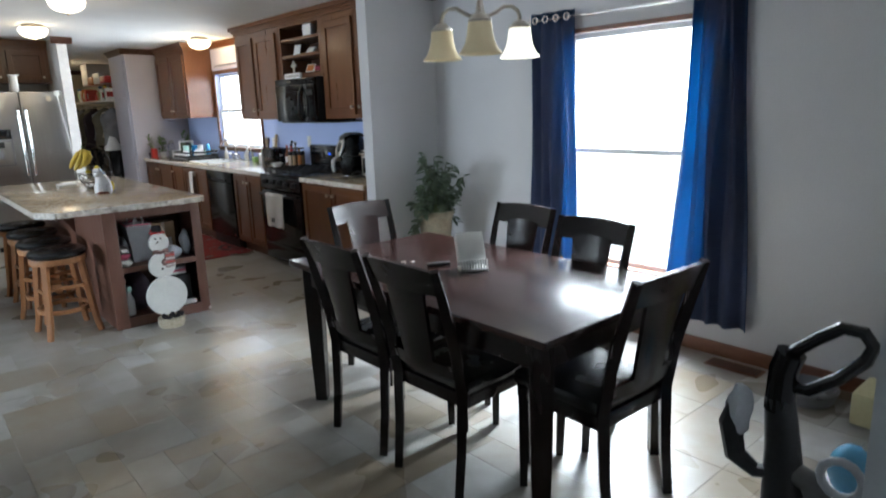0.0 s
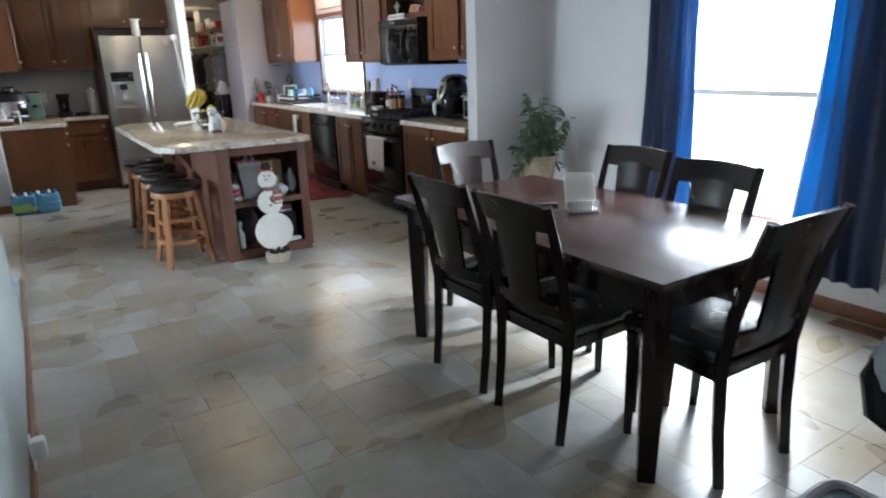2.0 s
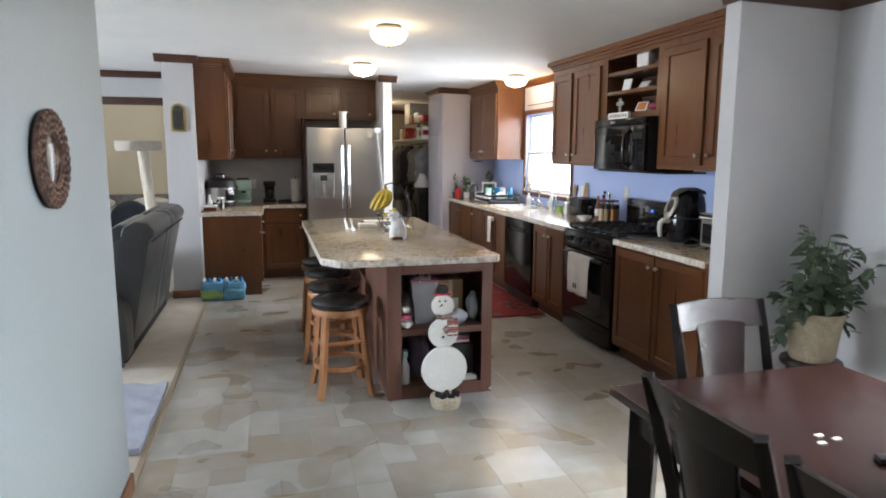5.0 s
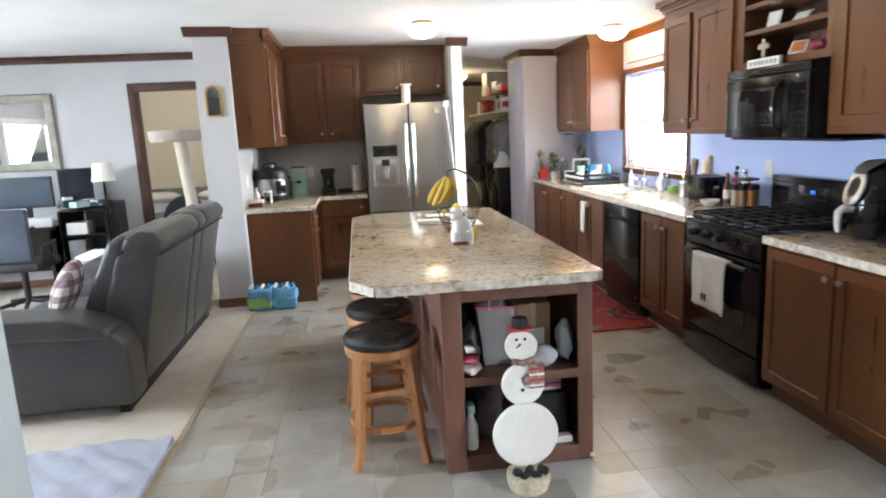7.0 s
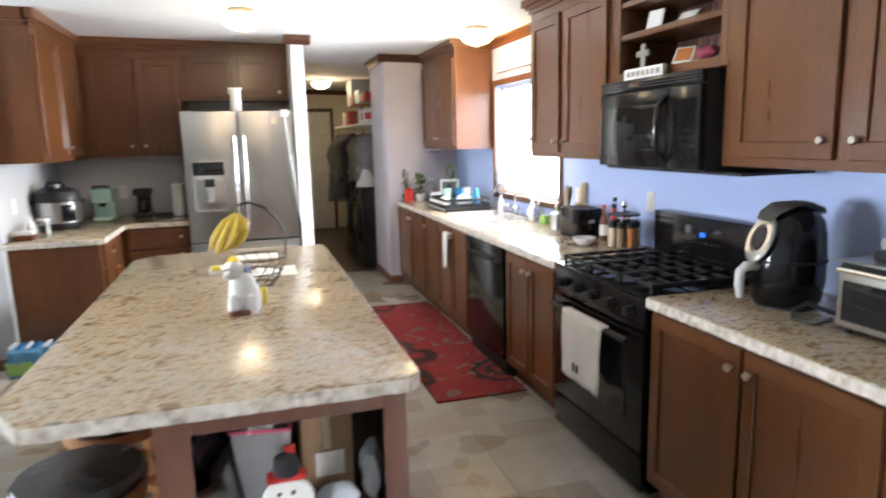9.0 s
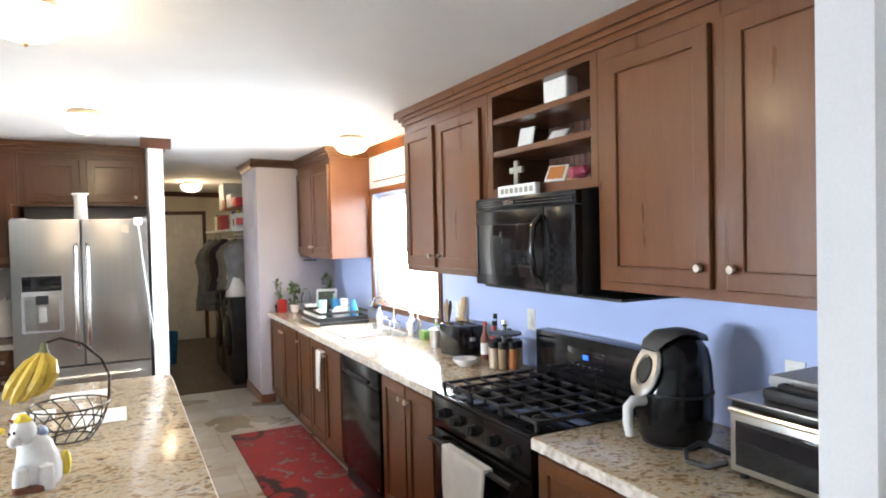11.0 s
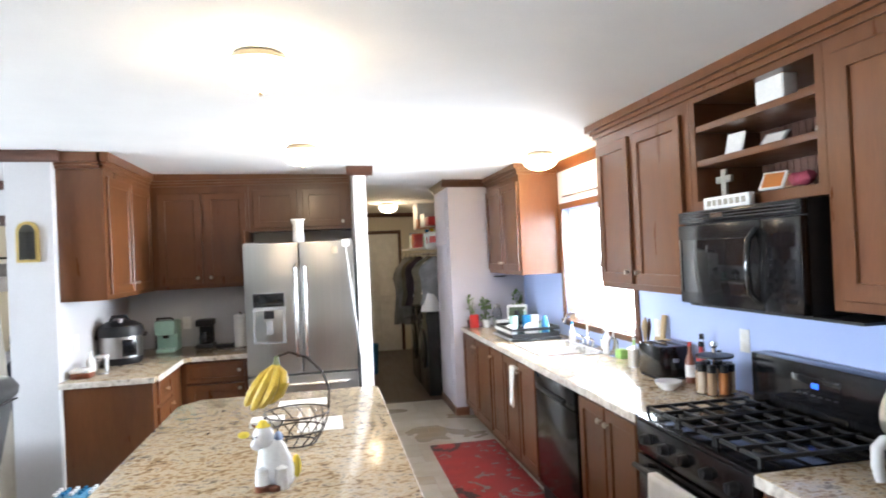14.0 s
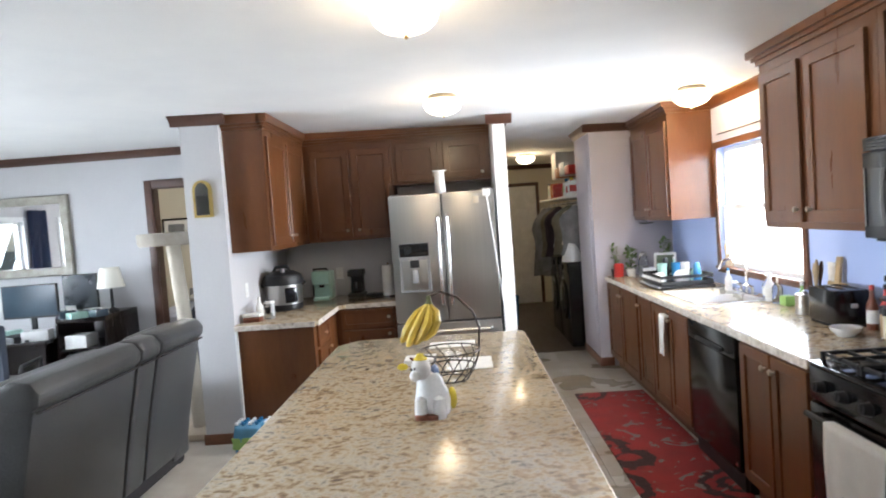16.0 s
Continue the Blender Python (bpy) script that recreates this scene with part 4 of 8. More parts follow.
# ---- kitchen: the far run with the refrigerator ----
lc = thing("base_cabinet", (0.6, 10.6, 0), "cherry-stained base cabinet with a plain end panel", "cabinet", "kitchen base cabinets")
part("body", rbox(0.29, 0.86, 10.04, 11.615, 0.10, 0.86), M_CAB, lc, smooth=False)
part("toe_kick", rbox(0.30, 0.80, 10.06, 11.61, 0.0, 0.10), M_CABIN, lc)
part("end_panel", rbox(0.275, 0.862, 10.028, 10.04, 0.0, 0.86), M_CAB, lc)
part("corner_strip", rbox(0.271, 0.29, 10.012, 10.028, 0.0, 0.86), M_WHITE, lc, "white corner strip")
shaker_door(lc, "x+", 0.86, 10.12, 10.50, 0.125, 0.66, (10.46, 0.62))
shaker_door(lc, "x+", 0.86, 10.12, 10.50, 0.68, 0.84, (10.31, 0.76), 0.035)
lc2 = thing("base_cabinet", (1.13, 11.2, 0), "cherry-stained base cabinet beside the refrigerator", "cabinet", "kitchen base cabinets")
part("body", rbox(0.862, 1.395, 10.89, 11.615, 0.10, 0.86), M_CAB, lc2, smooth=False)
part("toe_kick", rbox(0.87, 1.39, 10.95, 11.61, 0.0, 0.10), M_CABIN, lc2)
shaker_door(lc2, "y-", 10.89, 0.91, 1.37, 0.125, 0.66, (1.33, 0.62))
shaker_door(lc2, "y-", 10.89, 0.91, 1.37, 0.68, 0.84, (1.33, 0.77), 0.035)
wt = worktop("worktop", [(0.273, 10.0), (0.88, 10.0), (0.90, 10.02), (0.90, 10.80), (0.96, 10.862), (1.40, 10.862), (1.40, 11.617), (0.273, 11.617)], "L-shaped granite-print laminate worktop")
edge_strip(wt, (0.275, 10.0), (0.88, 10.0), (0, -1))
edge_strip(wt, (0.90, 10.03), (0.90, 10.80), (1, 0))
edge_strip(wt, (0.96, 10.862), (1.40, 10.862), (0, -1))

uc = thing("upper_cabinet", (0.43, 10.8, UB), "cherry-stained wall cabinet on the side wall", "cabinet", "kitchen wall cabinets")
part("body", rbox(0.272, 0.575, 10.10, 11.615, UB, UT), M_CAB, uc, smooth=False)
shaker_door(uc, "x+", 0.575, 10.15, 10.66, UB + 0.035, UT - 0.06, (10.62, UB + 0.1))
shaker_door(uc, "x+", 0.575, 10.69, 11.24, UB + 0.035, UT - 0.06, (10.73, UB + 0.1))
uc = thing("upper_cabinet", (1.0, 11.45, UB), "cherry-stained wall cabinet above the far worktop", "cabinet", "kitchen wall cabinets")
part("body", rbox(0.58, 1.412, 11.30, 11.615, UB + 0.005, UT), M_CAB, uc, smooth=False)
shaker_door(uc, "y-", 11.30, 0.64, 1.0, UB + 0.04, UT - 0.08, (0.96, UB + 0.1))
shaker_door(uc, "y-", 11.30, 1.03, 1.39, UB + 0.04, UT - 0.08, (1.07, UB + 0.1))
uc = thing("upper_cabinet", (1.87, 11.45, 1.93), "short cherry-stained wall cabinet above the refrigerator", "cabinet", "kitchen wall cabinets")
part("body", rbox(1.414, 2.333, 11.30, 11.615, 1.93, UT), M_CAB, uc, smooth=False)
shaker_door(uc, "y-", 11.30, 1.45, 1.84, 1.96, UT - 0.06, (1.80, 2.0))
shaker_door(uc, "y-", 11.30, 1.89, 2.29, 1.96, UT - 0.06, (2.25, 2.0))
single("trim", rbox(1.397, 1.412, 10.92, 11.615, 0, 1.93), M_CAB, "cherry-stained side panel of the refrigerator niche", "panel", kind="structure")
cabinet_crown("trim", [(0.272, 10.10), (0.575, 10.10), (0.575, 11.30), (2.333, 11.30)][::-1], UT)

fr = thing("refrigerator", (1.86, 11.1, 0), "stainless french-door refrigerator with a water dispenser", "refrigerator")
part("body", rbox(1.418, 2.308, 10.80, 11.55, 0.02, 1.79), M_GREY, fr)
for a, b in ((1.416, 1.858), (1.866, 2.310)):
    fd = part("door", rbox(a, b, 10.70, 10.80, 0.725, 1.805, bev=0.012), M_STEEL, fr)
    x = b - 0.035 if a < 1.6 else a + 0.035
    part("handle", tube([(x, 10.70, 0.84), (x, 10.655, 0.87), (x, 10.642, 1.22), (x, 10.655, 1.60), (x, 10.70, 1.63)], 0.014, 10), M_CHROME, fd, "long polished steel handle")
    if a < 1.6:
        part("dispenser_frame", rbox(1.475, 1.735, 10.694, 10.702, 0.985, 1.40, bev=0.003), M_GREY, fd)
        part("dispenser_screen", rbox(1.482, 1.728, 10.690, 10.696, 1.285, 1.395, bev=0.002), M_DGLASS, fd)
        part("dispenser_niche", rbox(1.50, 1.71, 10.690, 10.696, 1.0, 1.255, bev=0.002), M_STEEL, fd)
        part("spout", rbox(1.565, 1.645, 10.675, 10.692, 1.19, 1.255, bev=0.004), M_BLACKM, fd)
        part("paddle", rbox(1.58, 1.63, 10.684, 10.692, 1.06, 1.17, bev=0.003), M_GREY, fd)
dr = part("freezer_drawer", rbox(1.416, 2.310, 10.70, 10.80, 0.06, 0.712, bev=0.012), M_STEEL, fr)
part("handle", tube([(1.50, 10.70, 0.64), (1.52, 10.65, 0.645), (2.20, 10.65, 0.645), (2.22, 10.70, 0.64)], 0.013, 10), M_CHROME, dr, "long polished steel handle")
part("grille", rbox(1.43, 2.30, 10.74, 10.80, 0.0, 0.055), M_BLACKM, fr)
part("hinge_cover", rbox(1.42, 1.52, 10.74, 10.84, 1.79, 1.815, bev=0.006), M_GREY, fr)
part("hinge_cover", rbox(2.21, 2.306, 10.74, 10.84, 1.79, 1.815, bev=0.006), M_GREY, fr)
tpt = thing("paper_towel", (1.86, 10.86, 1.806), "white paper towel roll standing on the refrigerator", "paper towel")
part("roll", turned([(0.045, 1.806), (0.047, 1.81), (0.043, 2.0), (0.02, 2.002), (0.02, 1.99)], (1.86, 10.86, 0), 20), M_PAPER, tpt)
part("flap", rbox(1.805, 1.92, 10.80, 10.812, 1.99, 2.005, bev=0.002), M_PAPER, tpt)
single("fridge_magnet", rbox(2.13, 2.18, 10.69, 10.6995, 1.70, 1.76, bev=0.003), M_TAN, "small cream magnet on the refrigerator door", "magnet")
so = thing("cord", (2.25, 10.7, 0.9), "white cord looped down from a plug", "cord")
part("plug_box", rbox(2.215, 2.275, 10.672, 10.699, 1.755, 1.815, bev=0.006), M_WHITE, so, "white plug with a dark socket")
part("cable", tube([(2.245, 10.68, 1.76), (2.27, 10.668, 1.5), (2.30, 10.665, 1.2), (2.322, 10.672, 1.0), (2.33, 10.69, 0.86)], 0.006, 6), M_WHITE, so)

# ---- island ----
isl = thing("kitchen_island", (1.97, 7.86, 0), "brown kitchen island with an open shelf end", "kitchen island")
bm = bmesh.new()
IX0, IX1, IY0, IY1 = 1.64, 2.308, 6.712, 9.0
box(bm, IX0, IX1, 7.12, IY1, 0.0, 0.858)
box(bm, IX0, IX0 + 0.02, IY0, 7.12, 0.0, 0.858), box(bm, IX1 - 0.02, IX1, IY0, 7.12, 0.0, 0.858)
part("body", bm, M_ISL, isl, smooth=False)
bm = bmesh.new()
for a in ((IX0 - 0.003, IX0 + 0.085, 0.0, 0.858), (IX1 - 0.065, IX1 + 0.003, 0.0, 0.858), (IX0 + 0.085, IX1 - 0.065, 0.79, 0.858), (IX0 + 0.085, IX1 - 0.065, 0.0, 0.075), (IX0 + 0.085, IX1 - 0.065, 0.405, 0.445)):
    box(bm, a[0], a[1], IY0 - 0.004, IY0 + 0.016, a[2], a[3], 0.002)
part("face_frame", bm, M_ISL, isl)
for z in (0.055, 0.42):
    part("shelf", rbox(IX0 + 0.02, IX1 - 0.02, IY0 + 0.016, 7.12, z, z + 0.02), M_ISL, isl)
part("back_panel", rbox(IX0 + 0.02, IX1 - 0.02, 7.108, 7.119, 0.0, 0.858), M_CABIN, isl)
for y in (6.9, 7.6, 8.3, 8.95):
    bm = bmesh.new()
    prof = [(0.0, 0.858), (-0.26, 0.858), (-0.26, 0.83), (-0.12, 0.78), (-0.035, 0.66), (0.0, 0.60)]
    v0 = [bm.verts.new((IX0 - 0.003 + d, y, z)) for d, z in prof]
    v1 = [bm.verts.new((IX0 - 0.003 + d, y + 0.03, z)) for d, z in prof]
    bm.faces.new(v0), bm.faces.new(list(reversed(v1)))
    for i in range(6):
        bm.faces.new((v0[i], v0[(i + 1) % 6], v1[(i + 1) % 6], v1[i]))
    if y > 7:
        part("bracket", bm, M_ISL, isl)
    else:
        bm.free()
part("foot_cap", blob((IX1 + 0.0, IY0 - 0.004, 0.02), (0.012, 0.008, 0.012), 8), M_WHITE, isl, "small white bumper")
itop = [(1.258, 6.80), (1.36, 6.642), (2.31, 6.642), (2.343, 6.675), (2.343, 9.05), (2.31, 9.08), (1.36, 9.08), (1.258, 8.95)]
wt = worktop("island_worktop", itop, "granite-print laminate island top with clipped corners")
for a, b in zip(itop, itop[1:] + itop[:1]):
    d = (Vector(b) - Vector(a)).normalized()
    edge_strip(wt, Vector(a) + d * 0.004, Vector(b) - d * 0.004, (d.y, -d.x))

# ---- stools ----
stool = thing("bar_stool", (0, 0, 0), "honey wood bar stool with a round black padded seat", "stool", "stools at the island")
part("cushion", turned([(0.0, 0.555), (0.165, 0.557), (0.182, 0.572), (0.184, 0.59), (0.170, 0.608), (0.12, 0.616), (0.0, 0.618)], seg=32), M_LEATHER, stool, "round black vinyl cushion")
part("seat_rim", turned([(0.15, 0.515), (0.176, 0.517), (0.180, 0.54), (0.176, 0.557), (0.15, 0.557)], seg=32), M_STOOL, stool)
for sx in (-1, 1):
    for sy in (-1, 1):
        a, b = Vector((sx * 0.11, sy * 0.11, 0.535)), Vector((sx * 0.158, sy * 0.158, 0.0))
        bm = sweep(bmesh.new(), [a, a.lerp(b, 0.4) , a.lerp(b, 0.8) + Vector((-sx, -sy, 0)) * 0.003, b + Vector((sx, sy, 0)) * 0.006], [0.026, 0.025, 0.023, 0.021], 4)
        part("leg", bm, M_STOOL, stool)
ring = [(0.175 * math.cos(t * math.pi / 12), 0.175 * math.sin(t * math.pi / 12)) for t in range(24)]
bm = bmesh.new()
for i in range(24):
    (x0, y0), (x1, y1) = ring[i], ring[(i + 1) % 24]
    k = 0.88
    q = [bm.verts.new((*p, z)) for p in ((x0, y0), (x1, y1), (x1 * k, y1 * k), (x0 * k, y0 * k)) for z in (0.17, 0.20)]
    for f in ((0, 2, 3, 1), (2, 4, 5, 3), (4, 6, 7, 5), (6, 0, 1, 7), (1, 3, 5, 7), (0, 6, 4, 2)):
        bm.faces.new([q[v] for v in f])
bmesh.ops.remove_doubles(bm, verts=bm.verts, dist=1e-4)
part("foot_ring", bm, M_STOOL, stool)
for s in (-1, 1):
    part("stretcher", rbox(-0.12, 0.12, s * 0.127 - 0.008, s * 0.127 + 0.008, 0.335, 0.36, bev=0.003), M_STOOL, stool)
    part("stretcher", rbox(s * 0.127 - 0.008, s * 0.127 + 0.008, -0.12, 0.12, 0.30, 0.325, bev=0.003), M_STOOL, stool)
for i, (x, y, a) in enumerate(((1.39, 7.48, 20), (1.40, 8.02, 8), (1.40, 8.55, -12))):
    copy_thing(stool, pose(x, y, 0, 0, 0, a))
stool.matrix_basis = pose(1.385, 6.99, 0, 0, 0, 4)

# ---- dining table ----
tb = thing("dining_table", (2.5, 3.95, 0), "dark espresso wooden dining table with a worn glossy top", "table")
TX0, TX1, TY0, TY1 = 2.04, 2.97, 3.115, 4.79
part("tabletop", rbox(TX0, TX1, TY0, TY1, 0.728, 0.76, bev=0.006), M_TABLE, tb, "reddish espresso top with pale scuffs")
bm = bmesh.new()
for a in ((TX0 + 0.07, TX1 - 0.07, TY0 + 0.05, TY0 + 0.072), (TX0 + 0.07, TX1 - 0.07, TY1 - 0.072, TY1 - 0.05), (TX0 + 0.05, TX0 + 0.072, TY0 + 0.07, TY1 - 0.07), (TX1 - 0.072, TX1 - 0.05, TY0 + 0.07, TY1 - 0.07)):
    box(bm, *a, 0.63, 0.728)
part("apron", bm, M_ESP, tb)
for x in (TX0 + 0.085, TX1 - 0.085):
    for y in (TY0 + 0.085, TY1 - 0.085):
        part("leg", tube([(x, y, 0.728), (x, y, 0.55), (x, y, 0.25), (x, y, 0.0)], [0.058, 0.058, 0.05, 0.042], 4), M_ESP, tb, smooth=False)

# ---- dining chairs: built facing +y, back at y = 0 ----
ch = thing("dining_chair", (0, 0, 0), "dark espresso wooden dining chair with black padded seat", "chair", "chairs round the dining table")
for s in (-1, 1):
    pts = [(s * 0.185, 0.0, 0.0), (s * 0.187, 0.02, 0.2), (s * 0.19, 0.03, 0.44), (s * 0.193, 0.0, 0.62), (s * 0.197, -0.05, 0.80), (s * 0.20, -0.095, 0.945)]
    part("back_post", tube(pts, [0.024, 0.026, 0.028, 0.026, 0.024, 0.02], 4), M_ESP, ch, smooth=False)
    part("leg", tube([(s * 0.195, 0.40, 0.43), (s * 0.195, 0.40, 0.2), (s * 0.192, 0.405, 0.0)], [0.028, 0.026, 0.021], 4), M_ESP, ch, smooth=False)


def curved_rail(bm, x0, x1, y, z0, z1, lean, bow=0.022, thick=0.02, n=8):
    rows = []
    for i in range(n + 1):
        t = i / n
        x, dy = x0 + (x1 - x0) * t, -bow * (1 - (2 * t - 1) ** 2)
        arch = 0.012 * (1 - (2 * t - 1) ** 2)
        rows.append([bm.verts.new((x, y + dy, z0)), bm.verts.new((x, y + dy + thick, z0)), bm.verts.new((x, y + dy + thick - lean, z1 + arch)), bm.verts.new((x, y + dy - lean, z1 + arch))])
    for r, s in zip(rows, rows[1:]):
        for k in range(4):
            bm.faces.new((r[k], r[(k + 1) % 4], s[(k + 1) % 4], s[k]))
    bm.faces.new(rows[0]), bm.faces.new(list(reversed(rows[-1])))
    return bm


part("top_rail", curved_rail(bmesh.new(), -0.205, 0.205, -0.068, 0.845, 0.94, 0.036), M_ESP, ch)
part("lower_rail", curved_rail(bmesh.new(), -0.17, 0.17, 0.01, 0.50, 0.55, 0.012), M_ESP, ch)
bm = curved_rail(bmesh.new(), -0.095, 0.095, -0.015, 0.54, 0.86, 0.062, 0.012, 0.014)
for v in bm.verts:
    v.co.x *= 0.86 + 0.28 * (v.co.z - 0.54) / 0.32
part("splat", bm, M_ESP, ch)
part("seat_frame", rbox(-0.205, 0.205, 0.03, 0.425, 0.385, 0.44, bev=0.004), M_ESP, ch)
bm = rbox(-0.215, 0.215, 0.035, 0.44, 0.44, 0.495, bev=0.022)
part("seat", bm, M_LEATHER, ch, "black leather seat pad")
chairs = [(2.02, 3.71, -90), (2.02, 4.20, -90), (2.67, 4.98, 180), (3.10, 4.22, 90), (2.98, 3.67, 90)]
for x, y, a in chairs:
    copy_thing(ch, pose(x, y, 0, 0, 0, a + random.uniform(-2, 2)))
ch.matrix_basis = pose(2.47, 3.02, 0, 0, 0, -2)

# ---- lamps ----
def ceiling_lamp(x, y, label):
    z = ceil(x)
    c = thing("ceiling_lamp", (x, y, z), label, "ceiling lamp", "ceiling lamps")
    part("canopy", turned([(0.0, z - 0.001), (0.088, z - 0.002), (0.10, z - 0.012), (0.10, z - 0.028), (0.085, z - 0.034), (0.0, z - 0.034)], (x, y, 0), 28), M_CANOPY, c, "brushed brass canopy")
    d = part("glass_dome", turned([(0.085, z - 0.032), (0.128, z - 0.04), (0.135, z - 0.058), (0.12, z - 0.095), (0.09, z - 0.12), (0.045, z - 0.135), (0.0, z - 0.138)], (x, y, 0), 32), M_DOME, c, "glowing frosted glass dome")
    d.visible_shadow = False
    part("finial", turned([(0.0, z - 0.16), (0.008, z - 0.155), (0.01, z - 0.147), (0.004, z - 0.136)], (x, y, 0), 10), M_BRASS, c)


for x, y in ((1.86, 7.77), (1.95, 9.75), (3.72, 9.95), (3.0, 14.5)):
    ceiling_lamp(x, y, "lit frosted dome lamp with a metal canopy on the ceiling")

CX, CY = 2.61, 3.95
CZ = ceil(CX)
cl = thing("chandelier", (CX, CY, CZ), "brushed nickel chandelier with three bell glass shades over the table", "chandelier")
part("canopy", turned([(0.0, CZ - 0.001), (0.065, CZ - 0.003), (0.06, CZ - 0.025), (0.012, CZ - 0.035), (0.0, CZ - 0.035)], (CX, CY, 0), 20), M_NICKEL, cl)
part("stem", tube([(CX, CY, CZ - 0.03), (CX, CY, 2.1), (CX, CY, 1.93), (CX, CY, 1.88), (CX, CY, 1.85)], [0.007, 0.007, 0.012, 0.022, 0.008], 10), M_NICKEL, cl)
for i, mat in ((0, M_SHADE), (1, M_SHADEON), (2, M_SHADE)):
    a = radians(225 + 120 * i)
    ux, uy = math.cos(a), math.sin(a)
    at = lambda r, z: (CX + ux * r, CY + uy * r, z)
    arm = part("arm", tube([at(0.005, 1.875), at(0.04, 1.868), at(0.08, 1.885), at(0.12, 1.91), at(0.16, 1.912), at(0.19, 1.895), at(0.20, 1.872), at(0.20, 1.85)], 0.009, 8), M_NICKEL, cl)
    part("cup", turned([(0.0, 1.858), (0.022, 1.853), (0.049, 1.828), (0.047, 1.82), (0.0, 1.82)], at(0.2, 0), 18), M_NICKEL, arm)
    sd = part("shade", turned([(0.046, 1.823), (0.049, 1.81), (0.052, 1.78), (0.06, 1.745), (0.074, 1.716), (0.087, 1.702), (0.089, 1.696), (0.081, 1.701), (0.068, 1.72), (0.053, 1.75), (0.046, 1.785), (0.042, 1.82)], at(0.2, 0), 28), mat, cl, "bell shaped cream glass shade")
    sd.visible_shadow = False


# ---- curtains ----
def curtain(x, y0, y1, z0, z1, label, folds=5, flare=0.0, side=-1, name="curtain"):
    c = thing(name, (x, (y0 + y1) / 2, z0), label, "curtain", "window curtains")
    bm = bmesh.new()
    nu, nv, grid = folds * 8, 16, []
    for j in range(nv + 1):
        v, row = j / nv, []
        for i in range(nu + 1):
            u = i / nu
            y = y0 + (y1 - y0) * u + flare * v * (u - 0.5)
            dx = 0.024 * math.sin(u * folds * 2 * math.pi) * (0.55 + 0.45 * v) + 0.01 * math.sin(u * 17 + v * 5)
            row.append(bm.verts.new((x + dx, y + 0.012 * math.sin(v * 6 + u * 9), z1 - (z1 - z0) * v + 0.006 * math.sin(u * 21) * v)))
        grid.append(row)
    for r, s in zip(grid, grid[1:]):
        for i in range(nu):
            bm.faces.new((r[i], r[i + 1], s[i + 1], s[i]))
    ob = part("cloth", bm, M_CURTAIN, c)
    ob.modifiers.new("thick", "SOLIDIFY").thickness = 0.003
    for k in range(folds):
        y = y0 + (y1 - y0) * (k + 0.5) / folds
        bm = bmesh.new()
        ring = [(x - 0.03, y + 0.02 * math.cos(t * math.pi / 6), z1 - 0.045 + 0.02 * math.sin(t * math.pi / 6)) for t in range(13)]
        part("grommet", sweep(bm, ring, 0.005, 6), M_CHROME, c, "silver grommet")
    return c


curtain(XE - 0.055, 4.55, 4.90, 0.20, 2.07, "navy blue grommet curtain, drawn open beside the window", 4, 0.08)
curtain(XE - 0.055, 3.46, 3.74, 0.20, 2.07, "navy blue grommet curtain, drawn open beside the window", 4, 0.22)
rod = thing("curtain_rod", (XE - 0.055, 4.15, 2.03), "thin silver curtain rod above the dining window", "curtain rod")
part("bar", tube([(XE - 0.055, 3.36, 2.025), (XE - 0.055, 5.0, 2.025)], 0.008, 10), M_CHROME, rod)
for y in (3.35, 5.01):
    part("finial", blob((XE - 0.055, y, 2.025), (0.018, 0.02, 0.018), 12), M_CHROME, rod)
for y in (3.40, 4.15, 4.96):
    part("bracket", tube([(XE, y, 2.05), (XE - 0.04, y, 2.04), (XE - 0.055, y, 2.018)], 0.006, 6), M_CHROME, rod)
curtain(-3.83, 9.0, 9.38, 0.15, 2.1, "navy blue curtain beside the living room window", 4)
curtain(-3.83, 10.5, 10.8, 0.15, 2.1, "navy blue curtain beside the living room window", 4)
curtain(-3.83, 6.7, 7.02, 0.15, 2.1, "navy blue curtain beside the living room window", 4)

